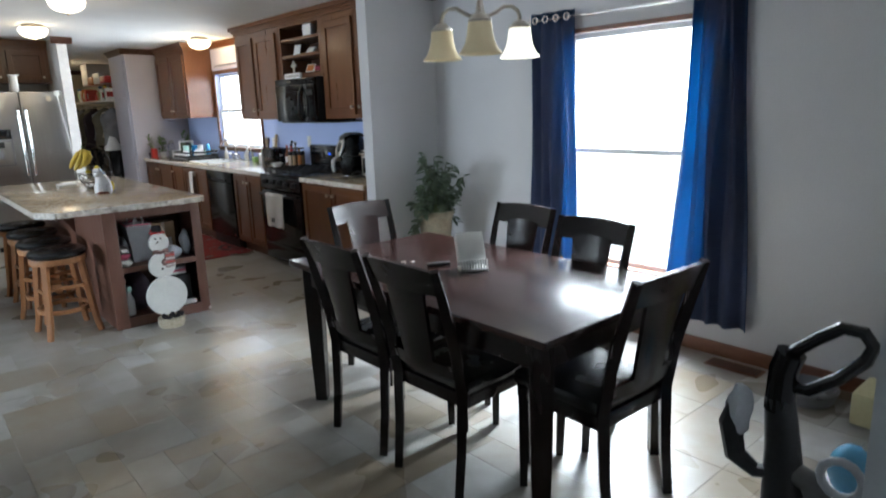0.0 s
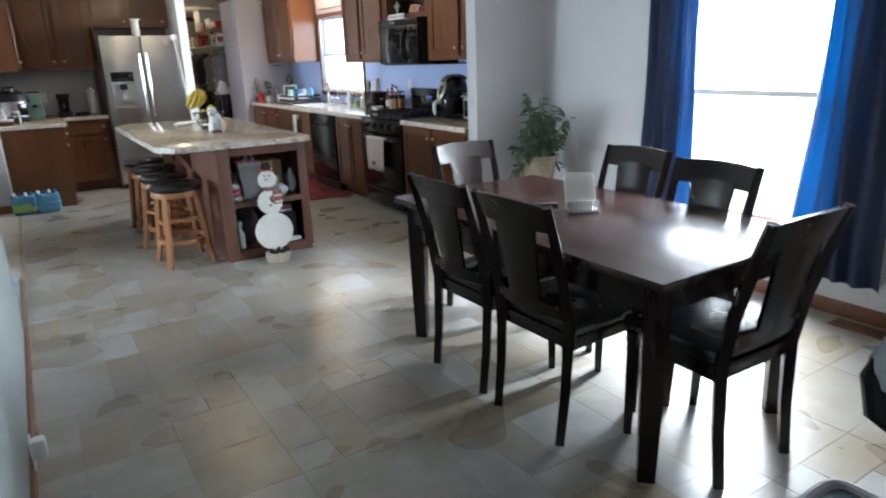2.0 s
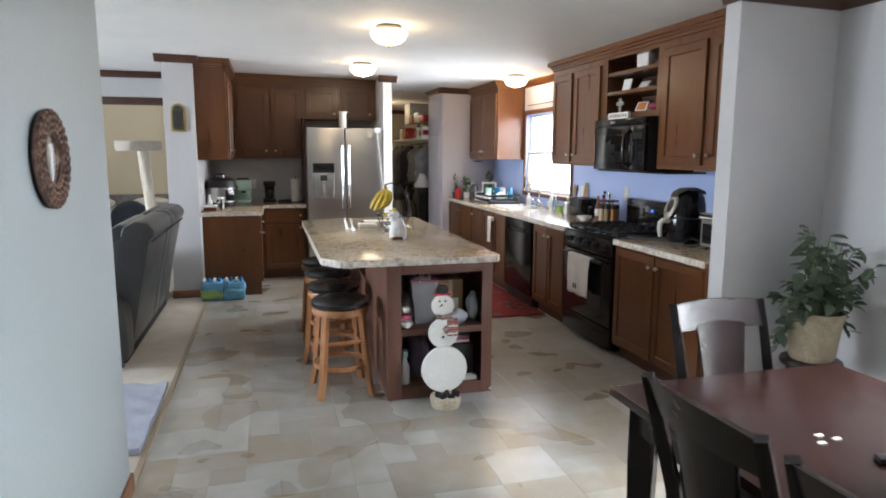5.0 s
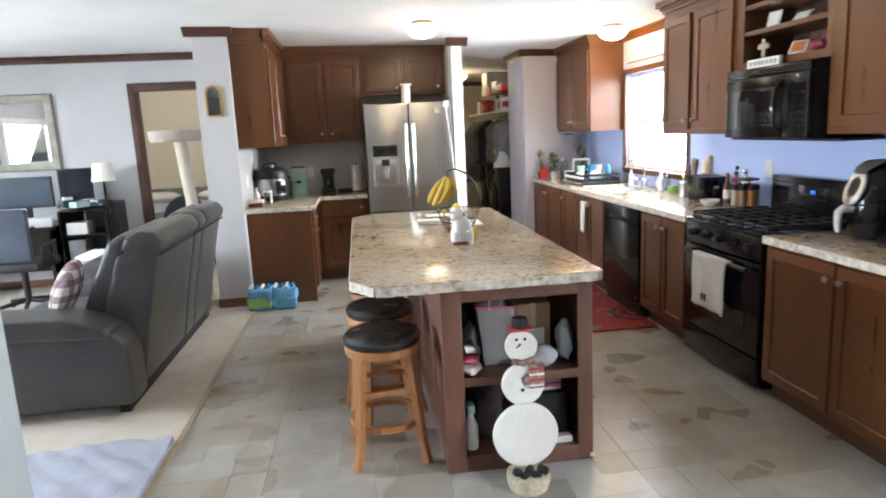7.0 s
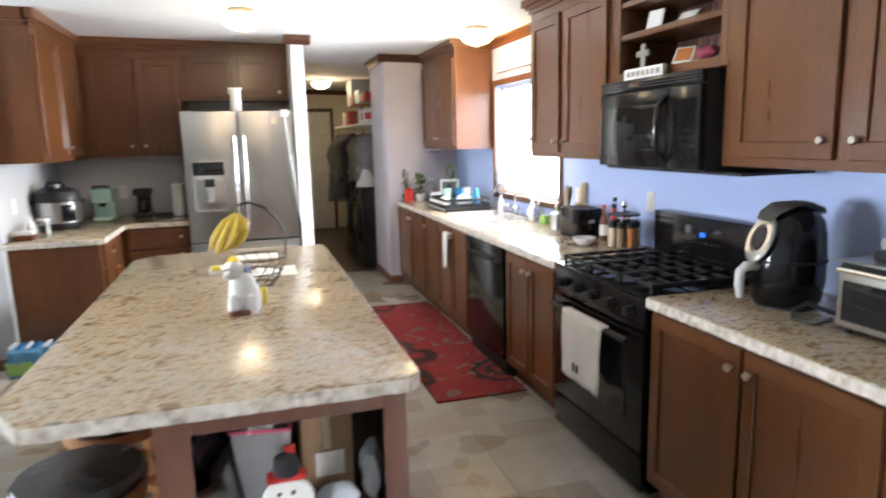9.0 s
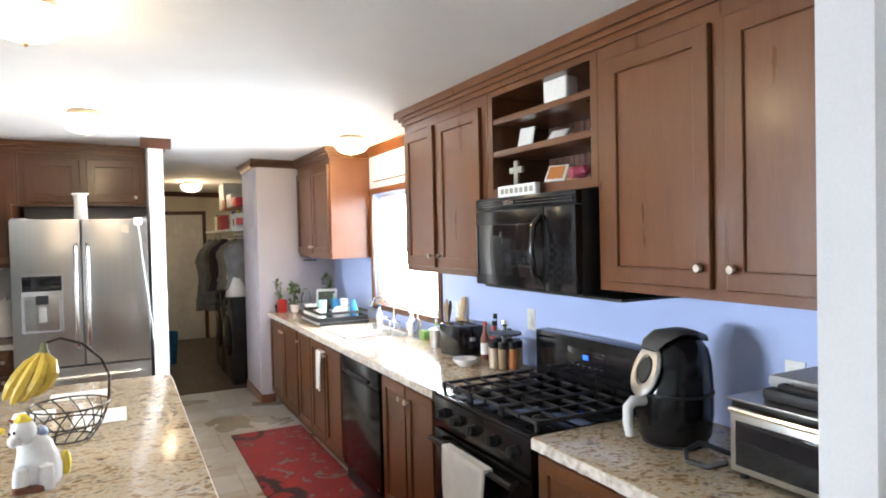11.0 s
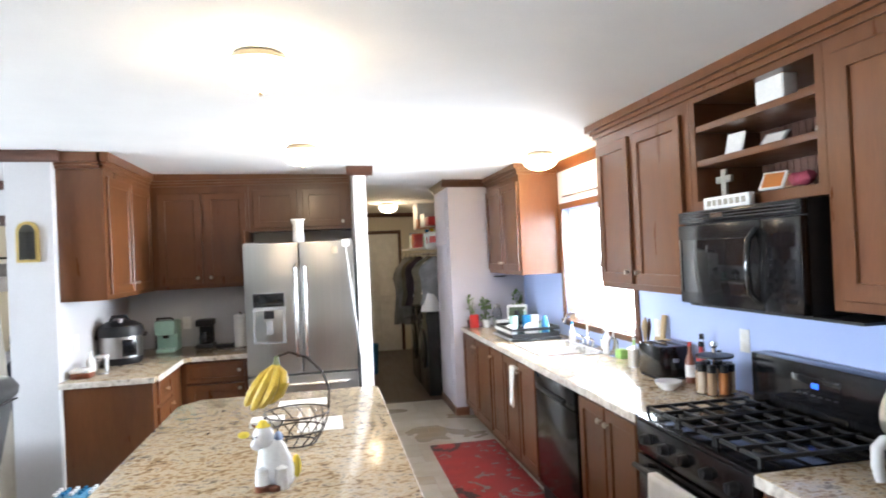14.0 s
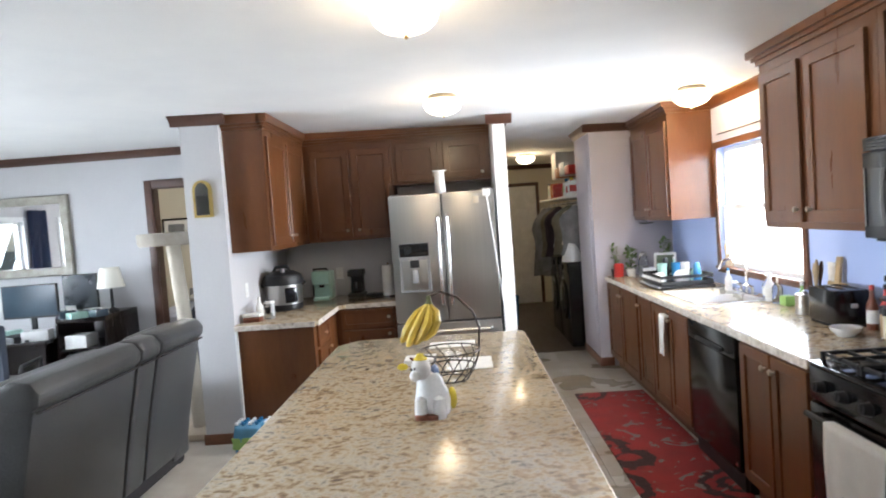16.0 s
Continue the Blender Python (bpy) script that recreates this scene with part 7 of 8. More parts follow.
bl = thing("coffee_maker", (0.98, 11.40, 0.9), "small black drip coffee maker", "coffee maker")
part("base", rbox(0.90, 1.06, 11.32, 11.50, 0.9005, 0.94, bev=0.01), M_BLACKM, bl)
part("column", rbox(0.92, 1.04, 11.43, 11.50, 0.94, 1.14, bev=0.008), M_BLACKM, bl)
part("head", rbox(0.905, 1.055, 11.33, 11.50, 1.10, 1.16, bev=0.012), M_BLACKM, bl)
part("carafe", turned([(0.0, 0.941), (0.05, 0.942), (0.055, 1.0), (0.035, 1.05), (0.0, 1.05)], (0.98, 11.375, 0), 20), M_DGLASS, bl)
single("black_tray", rbox(1.08, 1.24, 11.28, 11.42, 0.9005, 0.93, bev=0.008), M_BLACKM, "low black dish beside the coffee maker", "dish")
pr = thing("paper_towel", (1.30, 11.30, 0.9), "white paper towel roll on a stand", "paper towel")
part("roll", turned([(0.02, 0.912), (0.058, 0.912), (0.058, 1.19), (0.02, 1.19)], (1.30, 11.30, 0), 24), M_PAPER, pr)
part("stand", turned([(0.0, 0.9005), (0.07, 0.901), (0.07, 0.91), (0.012, 0.911), (0.012, 1.21), (0.0, 1.22)], (1.30, 11.30, 0), 20), M_CHROME, pr)
tin = thing("butter_dish", (0.36, 10.18, 0.9), "brown and cream lidded tin on the worktop", "tin")
part("tin", rbox(0.30, 0.43, 10.12, 10.24, 0.9005, 0.94, bev=0.012), M_BROWNG, tin)
part("lid", rbox(0.298, 0.432, 10.118, 10.242, 0.94, 0.965, bev=0.008), M_PAPER, tin)
gj = thing("clear_jar", (0.46, 10.30, 0.9), "clear storage jar with a lid", "jar")
part("jar", turned([(0.0, 0.9005), (0.04, 0.902), (0.042, 1.02), (0.0, 1.022)], (0.46, 10.30, 0), 18), M_BOTTLE, gj)
part("lid", turned([(0.043, 1.02), (0.043, 1.035), (0.0, 1.037)], (0.46, 10.30, 0), 18), M_WHITE, gj)
bottle(0.34, 10.42, 0.03, 0.16, M_WHITE, M_WHITE, "white squeeze bottle on the worktop")

# ---- rug and water packs ----
single("kitchen_rug", rbox(2.89, 3.47, 8.44, 10.75, 0.0005, 0.012, bev=0.003), M_RUG, "red kitchen runner rug with dark swirls and grey shapes", "rug")
for i, (x, y, tone) in enumerate(((0.37, 9.88, M_GREEN), (0.585, 9.88, M_FILM))):
    wpk = thing("water_pack", (x, y, 0), ("shrink-wrapped pack of water bottles with a green label", "shrink-wrapped pack of water bottles with a blue label")[i], "bottled water", "water packs on the floor")
    for a in range(4):
        for k in range(3):
            bx, by = x - 0.075 + a * 0.05, y - 0.055 + k * 0.05
            bt = part("bottle", turned([(0.0, 0.001), (0.024, 0.003), (0.024, 0.16), (0.012, 0.195), (0.012, 0.21), (0.0, 0.21)], (bx, by, 0), 12), M_BLUEPET, wpk)
            part("cap", turned([(0.014, 0.205), (0.014, 0.222), (0.0, 0.223)], (bx, by, 0), 10), M_BLUE if a % 2 else M_WHITE, bt)
    wrap = rbox(x - 0.104, x + 0.104, y - 0.086, y + 0.076, 0.004, 0.20, bev=0.02)
    part("wrap", crumple(wrap, 0.022, 16, 3 + i * 5, 3), M_WRAP, wpk, "crinkled blue-tinted plastic wrap")
    part("label", crumple(rbox(x - 0.107, x + 0.107, y - 0.094, y - 0.06, 0.03, 0.12, bev=0.012), 0.016, 18, 2 + i, 3), tone, wpk, "printed label on the wrap")

# ---- sofa ----
def along_y(profile, y0, y1, bev=0.02, seg=2):
    bm = bmesh.new()
    a = [bm.verts.new((x, y0, z)) for x, z in profile]
    b = [bm.verts.new((x, y1, z)) for x, z in profile]
    n = len(profile)
    bm.faces.new(a), bm.faces.new(list(reversed(b)))
    for i in range(n):
        bm.faces.new((a[i], b[i], b[(i + 1) % n], a[(i + 1) % n]))
    bmesh.ops.recalc_face_normals(bm, faces=bm.faces)
    if bev:
        bmesh.ops.bevel(bm, geom=list(bm.edges), offset=bev, segments=seg, profile=0.6, affect="EDGES")
    return bm


sf = thing("reclining_sofa", (-0.4, 8.75, 0), "grey leather reclining loveseat with a centre console", "sofa")
for y0, y1 in ((7.97, 8.86), (8.88, 9.10), (9.12, 9.74)):
    bk = part("backrest", along_y([(-0.03, 0.10), (0.03, 0.45), (0.13, 0.90), (0.05, 0.95), (-0.12, 0.88), (-0.26, 0.45), (-0.26, 0.10)], y0, y1, 0.022), M_SOFA, sf)
    part("head_roll", along_y([(0.155, 0.90), (0.165, 0.96), (0.12, 1.02), (0.03, 1.03), (-0.06, 0.99), (-0.09, 0.91), (0.0, 0.87), (0.11, 0.87)], y0 - 0.005, y1 + 0.005, 0.03), M_SOFA, bk)
    part("seam", along_y([(0.128, 0.872), (0.146, 0.872), (0.146, 0.88), (0.128, 0.88)], y0 + 0.01, y1 - 0.01, 0.002, 1), M_FELT, bk)
for y0, y1 in ((7.98, 8.86), (9.12, 9.52)):
    part("seat_cushion", rbox(-0.95, -0.2, y0, y1, 0.30, 0.48, bev=0.05), M_SOFA, sf)
    part("footrest", rbox(-1.0, -0.94, y0, y1, 0.12, 0.42, bev=0.025), M_SOFA, sf)
part("console", rbox(-0.90, -0.24, 8.88, 9.10, 0.10, 0.55, bev=0.03), M_SOFA, sf)
for y in (8.94, 9.04):
    part("cup_holder", turned([(0.03, 0.548), (0.045, 0.548), (0.046, 0.556), (0.03, 0.556)], (-0.78, y, 0), 16), M_CHROME, sf)
for y0, y1 in ((7.70, 7.98), (9.50, 9.76)):
    arm = part("arm", along_y([(-0.99, 0.06), (-0.02, 0.06), (-0.02, 0.42), (-0.10, 0.50), (-0.35, 0.56), (-0.85, 0.58), (-0.98, 0.52)], y0, y1, 0.035), M_SOFA, sf)
    part("arm_pad", along_y([(-0.98, 0.50), (-0.10, 0.46), (-0.12, 0.53), (-0.35, 0.60), (-0.86, 0.625), (-1.0, 0.57)], y0 - 0.015, y1 + 0.015, 0.03), M_SOFA, arm)
for ob in sf.children_recursive:
    if ob.name.split(".")[0] in ("arm", "arm_pad", "head_roll", "seat_cushion", "backrest"):
        ob.modifiers.new("soft", "SUBSURF").levels = 1
        ob.modifiers["soft"].render_levels = 1
part("frame", rbox(-0.95, -0.05, 7.80, 9.70, 0.03, 0.30), M_FELT, sf)
for x in (-0.9, -0.1):
    for y in (7.8, 9.7):
        part("foot", rbox(x - 0.03, x + 0.03, y - 0.03, y + 0.03, 0.004, 0.06), M_BLACKM, sf)
lb = thing("storage_tote", (-0.93, 10.0, 0), "pale lavender plastic storage tote on the carpet", "tote")
M_TOTE = plain("lavender_plastic", (0.42, 0.37, 0.55), 0.4)
part("bin", rbox(-1.12, -0.80, 9.85, 10.2, 0.005, 0.56, bev=0.03), M_TOTE, lb)
part("lid", rbox(-1.14, -0.78, 9.83, 10.22, 0.56, 0.60, bev=0.015), M_WHITE, lb, "white snap lid")
cu = single("throw_pillow", blob((-0.47, 8.12, 0.68), (0.075, 0.19, 0.19), 18, Euler((0.1, 0.42, 0.25)).to_matrix().to_4x4()), M_PLAID, "plaid throw pillow propped on the sofa", "pillow")
for y0, y1 in ((7.98, 8.84), (9.14, 9.72)):
    bp = part("back_cushion", along_y([(-0.24, 0.46), (-0.14, 0.50), (-0.05, 0.88), (0.0, 0.99), (-0.08, 1.02), (-0.17, 0.96), (-0.27, 0.75), (-0.36, 0.55)], y0, y1, 0.045), M_SOFA, sf)
    bp.modifiers.new("soft", "SUBSURF").levels = 1
    bp.modifiers["soft"].render_levels = 1

bm = rbox(-1.1, 0.29, 6.32, 7.31, 0.0045, 0.022)
bmesh.ops.subdivide_edges(bm, edges=[e for e in bm.edges if abs(e.verts[0].co.z - e.verts[1].co.z) < 0.001], cuts=60, use_grid_fill=True)
for v in bm.verts:
    if v.co.z > 0.02:
        ridge = abs(math.sin((v.co.x + v.co.y) * 16 + 1.5 * noise.noise(v.co * 6))) * 0.7 + abs(math.sin((v.co.x - v.co.y) * 11)) * 0.3
        v.co.z += 0.018 * ridge + 0.012 * noise.noise(v.co * 5)
single("floor_mat", bm, M_MAT, "quilted grey-blue mat lying on the carpet", "mat")

# ---- cat tree ----
ct = thing("cat_tree", (-0.3, 10.35, 0), "cream carpeted cat tree with a round perch", "cat tree")
part("base", rbox(-0.58, -0.06, 10.12, 10.58, 0.005, 0.06, bev=0.015), M_TAN, ct)
part("post", tube([(-0.20, 10.35, 0.05), (-0.23, 10.35, 0.7), (-0.29, 10.35, 1.54)], 0.055, 16), M_POST, ct, "pale sisal post")
part("perch", turned([(0.0, 1.53), (0.21, 1.532), (0.225, 1.56), (0.225, 1.63), (0.19, 1.635), (0.17, 1.58), (0.0, 1.575)], (-0.33, 10.35, 0), 28), M_PERCH, ct, "beige carpeted round perch")

# ---- desk corner ----
dk = thing("computer_desk", (-2.1, 11.25, 0), "black computer desk with shelves against the far wall", "desk")
part("desktop", rbox(-3.1, -1.75, 10.85, 11.58, 0.72, 0.75, bev=0.004), M_ESP, dk)
part("side_cabinet", rbox(-1.74, -1.27, 11.0, 11.58, 0.88, 0.93, bev=0.004), M_ESP, dk)
for x in (-1.74, -1.29):
    part("side_panel", rbox(x, x + 0.02, 11.0, 11.58, 0.005, 0.88), M_ESP, dk)
for z in (0.08, 0.36, 0.62):
    part("shelf", rbox(-1.72, -1.29, 11.02, 11.57, z, z + 0.02), M_ESP, dk)
for x in (-3.08, -1.82):
    part("leg_panel", rbox(x, x + 0.03, 10.9, 11.55, 0.005, 0.72), M_ESP, dk)
part("modesty_panel", rbox(-3.05, -1.79, 11.5, 11.52, 0.2, 0.72), M_ESP, dk)


def monitor(x0, x1, y, z0, z1, zb, mat, label):
    m = thing("monitor", ((x0 + x1) / 2, y, zb), label, "monitor", "monitors on the desk")
    part("bezel", rbox(x0, x1, y, y + 0.03, z0, z1, bev=0.004), M_BLACKM, m)
    part("screen", rbox(x0 + 0.012, x1 - 0.012, y - 0.002, y, z0 + 0.02, z1 - 0.012), mat, m)
    part("neck", rbox((x0 + x1) / 2 - 0.025, (x0 + x1) / 2 + 0.025, y + 0.03, y + 0.05, zb, z0 + 0.1), M_BLACKM, m)
    part("foot", rbox((x0 + x1) / 2 - 0.1, (x0 + x1) / 2 + 0.1, y - 0.05, y + 0.1, zb, zb + 0.012, bev=0.004), M_BLACKM, m)


monitor(-2.40, -1.86, 11.25, 0.92, 1.24, 0.7505, M_SCREENBL, "wide monitor with a dim blue-grey screen on the desk")
monitor(-1.78, -1.45, 11.22, 0.975, 1.31, 0.9305, M_SCREEN, "black monitor on the desk cabinet, switched off")
tl2 = thing("table_lamp", (-1.36, 11.3, 0.93), "table lamp with a cream fabric shade on the desk", "lamp")
part("base", turned([(0.0, 0.9305), (0.06, 0.931), (0.05, 0.95), (0.012, 0.97), (0.015, 1.05), (0.01, 1.15), (0.0, 1.16)], (-1.36, 11.3, 0), 20), M_BLACKM, tl2)
part("shade", turned([(0.125, 1.16), (0.085, 1.35), (0.081, 1.35), (0.121, 1.16)], (-1.36, 11.3, 0), 28), M_LSHADE, tl2, "cream tapered shade")
for i, (x, y, z, w, h, mat, lab) in enumerate(((-1.98, 11.05, 0.7505, 0.24, 0.05, M_PAPER, "stack of white papers on the desk"), (-2.35, 11.0, 0.7505, 0.20, 0.03, M_PAPER, "loose papers on the desk"), (-1.58, 11.12, 0.6405, 0.2, 0.12, M_WHITE, "white box on the desk shelf"), (-1.6, 11.12, 0.3805, 0.16, 0.2, M_GREYFAB, "grey bag on the desk shelf"), (-1.55, 11.15, 0.1005, 0.2, 0.2, M_BLACKM, "black box on the desk shelf"))):
    single("desk_item", rbox(x - w / 2, x + w / 2, y - 0.1, y + 0.1, z, z + h, bev=0.006), mat, lab, "desk item")
for x, y, w, d, h, turn, mat, lab in ((-1.9, 10.98, 0.22, 0.16, 0.09, 0.3, M_WHITE, "stack of white notebooks on the desk"), (-1.62, 11.05, 0.2, 0.14, 0.03, -0.2, M_FABDK, "dark folder on the desk"), (-2.12, 10.95, 0.16, 0.12, 0.05, 0.5, M_MINT, "pale green pouch on the desk"), (-1.45, 11.1, 0.14, 0.2, 0.025, 0.15, M_PAPER, "papers beside the table lamp")):
    z = 0.9305 if x > -1.74 else 0.7505
    single("desk_item", rbox(-w / 2, w / 2, -d / 2, d / 2, 0, h, bev=0.006, m=Matrix.Translation((x, y, z)) @ Euler((0, 0, turn)).to_matrix().to_4x4()), mat, lab, "desk item")
rd = random.Random(4)
for i in range(14):
    x, y = rd.uniform(-2.75, -1.32), rd.uniform(10.92, 11.2)
    w, d, h = rd.uniform(0.04, 0.12), rd.uniform(0.05, 0.1), rd.uniform(0.015, 0.09)
    single("desk_clutter", rbox(-w, w, -d, d, 0, h, bev=0.005, m=Matrix.Translation((x, y, 0.9308 if x > -1.70 else 0.7508 + (0.1 if i % 3 == 0 and x < -1.8 else 0))) @ Euler((0, 0, rd.uniform(-1, 1))).to_matrix().to_4x4()), (M_BLACKM, M_PAPER, M_FABDK, M_SCREENBL, M_MINT, M_BLACKM)[i % 6], "small book or gadget lying on the cluttered desk", "desk item", "clutter on the desk")
single("keyboard", rbox(-2.35, -1.92, 10.88, 11.0, 0.7505, 0.77, bev=0.004), M_BLACKM, "black keyboard on the desk", "keyboard")
single("white_bag", blob((-1.62, 10.92, 0.13), (0.12, 0.1, 0.125), 16), M_PAPER, "white plastic bag on the carpet by the desk", "bag")

CHX = -1.87
oc = thing("office_chair", (CHX, 10.45, 0), "black and slate blue office chair on castors by the desk", "chair")
part("backrest", rbox(CHX - 0.22, CHX + 0.22, 10.18, 10.26, 0.52, 1.0, bev=0.035), M_SLATE, oc, "slate blue fabric back")
part("seat", rbox(CHX - 0.24, CHX + 0.24, 10.24, 10.72, 0.42, 0.50, bev=0.03), M_BLACKM, oc)
part("column", turned([(0.03, 0.1), (0.03, 0.42)], (CHX, 10.47, 0), 12), M_BLACKM, oc)
for i in range(5):
    a = 2 * math.pi * i / 5
    lg = part("base_leg", tube([(CHX, 10.47, 0.12), (CHX + 0.3 * math.cos(a), 10.47 + 0.3 * math.sin(a), 0.075)], [0.025, 0.018], 8), M_BLACKM, oc)
    part("castor", blob((CHX + 0.3 * math.cos(a), 10.47 + 0.3 * math.sin(a), 0.035), (0.03, 0.03, 0.03), 10), M_BLACKM, lg)
for s in (-1, 1):
    part("armrest", tube([(CHX + s * 0.24, 10.28, 0.46), (CHX + s * 0.27, 10.32, 0.64), (CHX + s * 0.27, 10.55, 0.66), (CHX + s * 0.24, 10.6, 0.46)], 0.018, 8), M_BLACKM, oc)

wm = thing("framed_mirror", (-2.4, 11.62, 1.29), "large rectangular mirror in a weathered silver frame", "mirror")
mk, _ = facing("y-", 11.62)
bm = ring_frame("y-", 11.62, -2.98, -1.88, 1.29, 2.10, 0.09, 0.001, 0.035, 0.012)
part("frame", bm, M_PALEFRAME, wm)
part("glass", mk(bmesh.new(), -2.90, -1.96, 0.008, 0.014, 1.37, 2.02), M_MIRROR, wm)

# ---- bedroom seen through the doorway ----
def framed_picture(side, plane, u0, u1, z0, z1, label):
    make, spot = facing(side, plane)
    p = thing("framed_picture", spot((u0 + u1) / 2, 0, z0), label, "picture")
    bm = ring_frame(side, plane, u0, u1, z0, z1, 0.03, 0.001, 0.022)
    part("frame", bm, M_ESP, p)
    part("mount", make(bmesh.new(), u0 + 0.028, u1 - 0.028, 0.002, 0.01, z0 + 0.028, z1 - 0.028), M_PAPER, p)
    part("print", make(bmesh.new(), u0 + 0.09, u1 - 0.09, 0.010, 0.012, z0 + 0.09, z1 - 0.09), M_GREYFAB, p)


framed_picture("y-", 15.0, -2.55, -2.12, 1.47, 1.88, "dark framed print on the bedroom wall")
bed = thing("bed", (-1.4, 14.0, 0), "bed with a grey-blue cover in the next room", "bed")
part("mattress", rbox(-2.2, -0.5, 13.1, 14.95, 0.30, 0.62, bev=0.06), M_MAT, bed)
part("frame", rbox(-2.2, -0.5, 13.1, 14.95, 0.005, 0.30), M_ESP, bed)
part("headboard", rbox(-2.2, -0.5, 14.93, 14.98, 0.3, 0.80, bev=0.02), M_GREYFAB, bed)
for x in (-1.8, -0.95):
    part("pillow", blob((x, 14.7, 0.68), (0.3, 0.18, 0.09), 16), M_CLOTH, bed)
bc = thing("armchair", (-1.0, 12.3, 0), "dark blue-grey rounded armchair inside the doorway", "chair")
part("back", blob((-0.80, 12.2, 0.55), (0.28, 0.14, 0.34), 20), M_SLATE, bc)
part("seat", rbox(-1.05, -0.50, 12.2, 12.75, 0.12, 0.42, bev=0.06), M_SLATE, bc)
for x in (-0.98, -0.52):
    for y in (12.26, 12.68):
        part("leg", turned([(0.02, 0.005), (0.025, 0.13)], (x, y, 0), 8), M_ESP, bc)
# added bulb and dome, unseen above the doorway, to brighten the bedroom
bulb("bedroom_bulb", (-1.2, 13.2, 2.3), 48, (1.0, 0.95, 0.86))
bd = thing("ceiling_lamp", (-1.2, 13.2, ceil(-1.2)), "added frosted dome on the bedroom ceiling, out of view, holding the fill bulb", "ceiling lamp")
dd = part("glass_dome", turned([(0.0, ceil(-1.2) - 0.002), (0.14, ceil(-1.2) - 0.01), (0.13, ceil(-1.2) - 0.06), (0.07, ceil(-1.2) - 0.1), (0.0, ceil(-1.2) - 0.11)], (-1.2, 13.2, 0), 24), M_DOME, bd)
dd.visible_shadow = False

# ---- utility room ----
for y0 in (12.62, 13.36):
    w = thing("washing_machine" if y0 < 13 else "tumble_dryer", (3.7, y0 + 0.35, 0), "dark graphite front-loading laundry machine in the utility room", "washing machine" if y0 < 13 else "dryer", "laundry machines")
    part("body", rbox(3.20, 4.05, y0, y0 + 0.70, 0.01, 0.99, bev=0.015), M_BLACK, w)
    part("door_ring", tube([(3.195, y0 + 0.35, 0.52), (3.175, y0 + 0.35, 0.52)], [0.24, 0.22], 32), M_BLACK, w)
    part("door_glass", tube([(3.176, y0 + 0.35, 0.52), (3.165, y0 + 0.35, 0.52)], [0.17, 0.15], 28), M_DGLASS, w)
    part("control_panel", rbox(3.192, 3.20, y0 + 0.02, y0 + 0.68, 0.85, 0.97, bev=0.003), M_DGLASS, w)
    part("dial", tube([(3.192, y0 + 0.35, 0.91), (3.175, y0 + 0.35, 0.91)], [0.035, 0.03], 16), M_BLACKM, w)
ul = thing("laundry_shelf", (3.85, 13.5, 1.72), "wall shelf above the laundry machines", "shelf")
part("board", rbox(3.22, 4.09, 12.55, 15.0, 1.72, 1.745, bev=0.003), M_WHITE, ul)
for y in (12.8, 13.8, 14.8):
    part("bracket", tube([(4.085, y, 1.5), (3.75, y, 1.715)], 0.012, 6), M_WHITE, ul)
part("hanging_rail", tube([(3.34, 12.56, 1.66), (3.34, 14.95, 1.66)], 0.012, 8), M_CHROME, ul)
rs = random.Random(9)
goods = (M_ORANGE, M_RED, M_WHITE, M_YELLOW, M_CARD, M_BLUE, M_WHITE, M_PAPER, M_TAN, M_GREEN, M_WHITE, M_MINT)
for i in range(26):
    y, h, w = 12.66 + (i % 13) * 0.155, rs.uniform(0.11, 0.24), rs.uniform(0.045, 0.07)
    x0 = 3.25 + rs.uniform(0.0, 0.05) + 0.24 * (i // 13)
    mt, turn = goods[rs.randrange(12)], Matrix.Translation((x0 + 0.1, y, 1.7455)) @ Euler((0, 0, rs.uniform(-0.3, 0.3))).to_matrix().to_4x4()
    p = thing("laundry_package", (x0 + 0.1, y, 1.7455), "household package on the crowded laundry shelf", "package", "packages on the laundry shelf")
    if rs.random() < 0.4:
        part("bottle", turned([(0.0, 0.0), (w, 0.001), (w, h * 0.65), (w * 0.4, h * 0.85), (w * 0.4, h), (0.0, h)], seg=14, m=turn), mt, p)
        part("cap", turned([(w * 0.45, h * 0.93), (w * 0.45, h * 1.08), (0.0, h * 1.09)], seg=10, m=turn), goods[rs.randrange(12)], p)
    else:
        part("carton", rbox(-0.09, 0.09, -w, w, 0.0, h, bev=0.006, m=turn), mt, p)
        part("label", rbox(-0.093, -0.0905, -w * 0.75, w * 0.75, h * 0.3, h * 0.75, m=turn), goods[rs.randrange(12)], p)
        part("label", rbox(-0.07, 0.07, -w - 0.003, -w - 0.0005, h * 0.25, h * 0.7, m=turn), goods[rs.randrange(12)], p)
for y, z, w, h, mt, lab in ((12.75, 1.995, 0.30, 0.10, M_RED, "red folded bag piled on the laundry packages"), (13.1, 1.995, 0.34, 0.16, M_WHITE, "white appliance box piled on the laundry packages"), (13.5, 1.995, 0.26, 0.12, M_ORANGE, "orange box piled on the laundry packages")):
    single("piled_box", rbox(3.27, 3.62, y - w / 2, y + w / 2, z, z + h, bev=0.01), mt, lab, "box")
single("storage_box", rbox(3.30, 3.70, 13.7, 14.1, 2.0, 2.34, bev=0.006), M_WHITE, "white storage box on top of the laundry packages", "box")


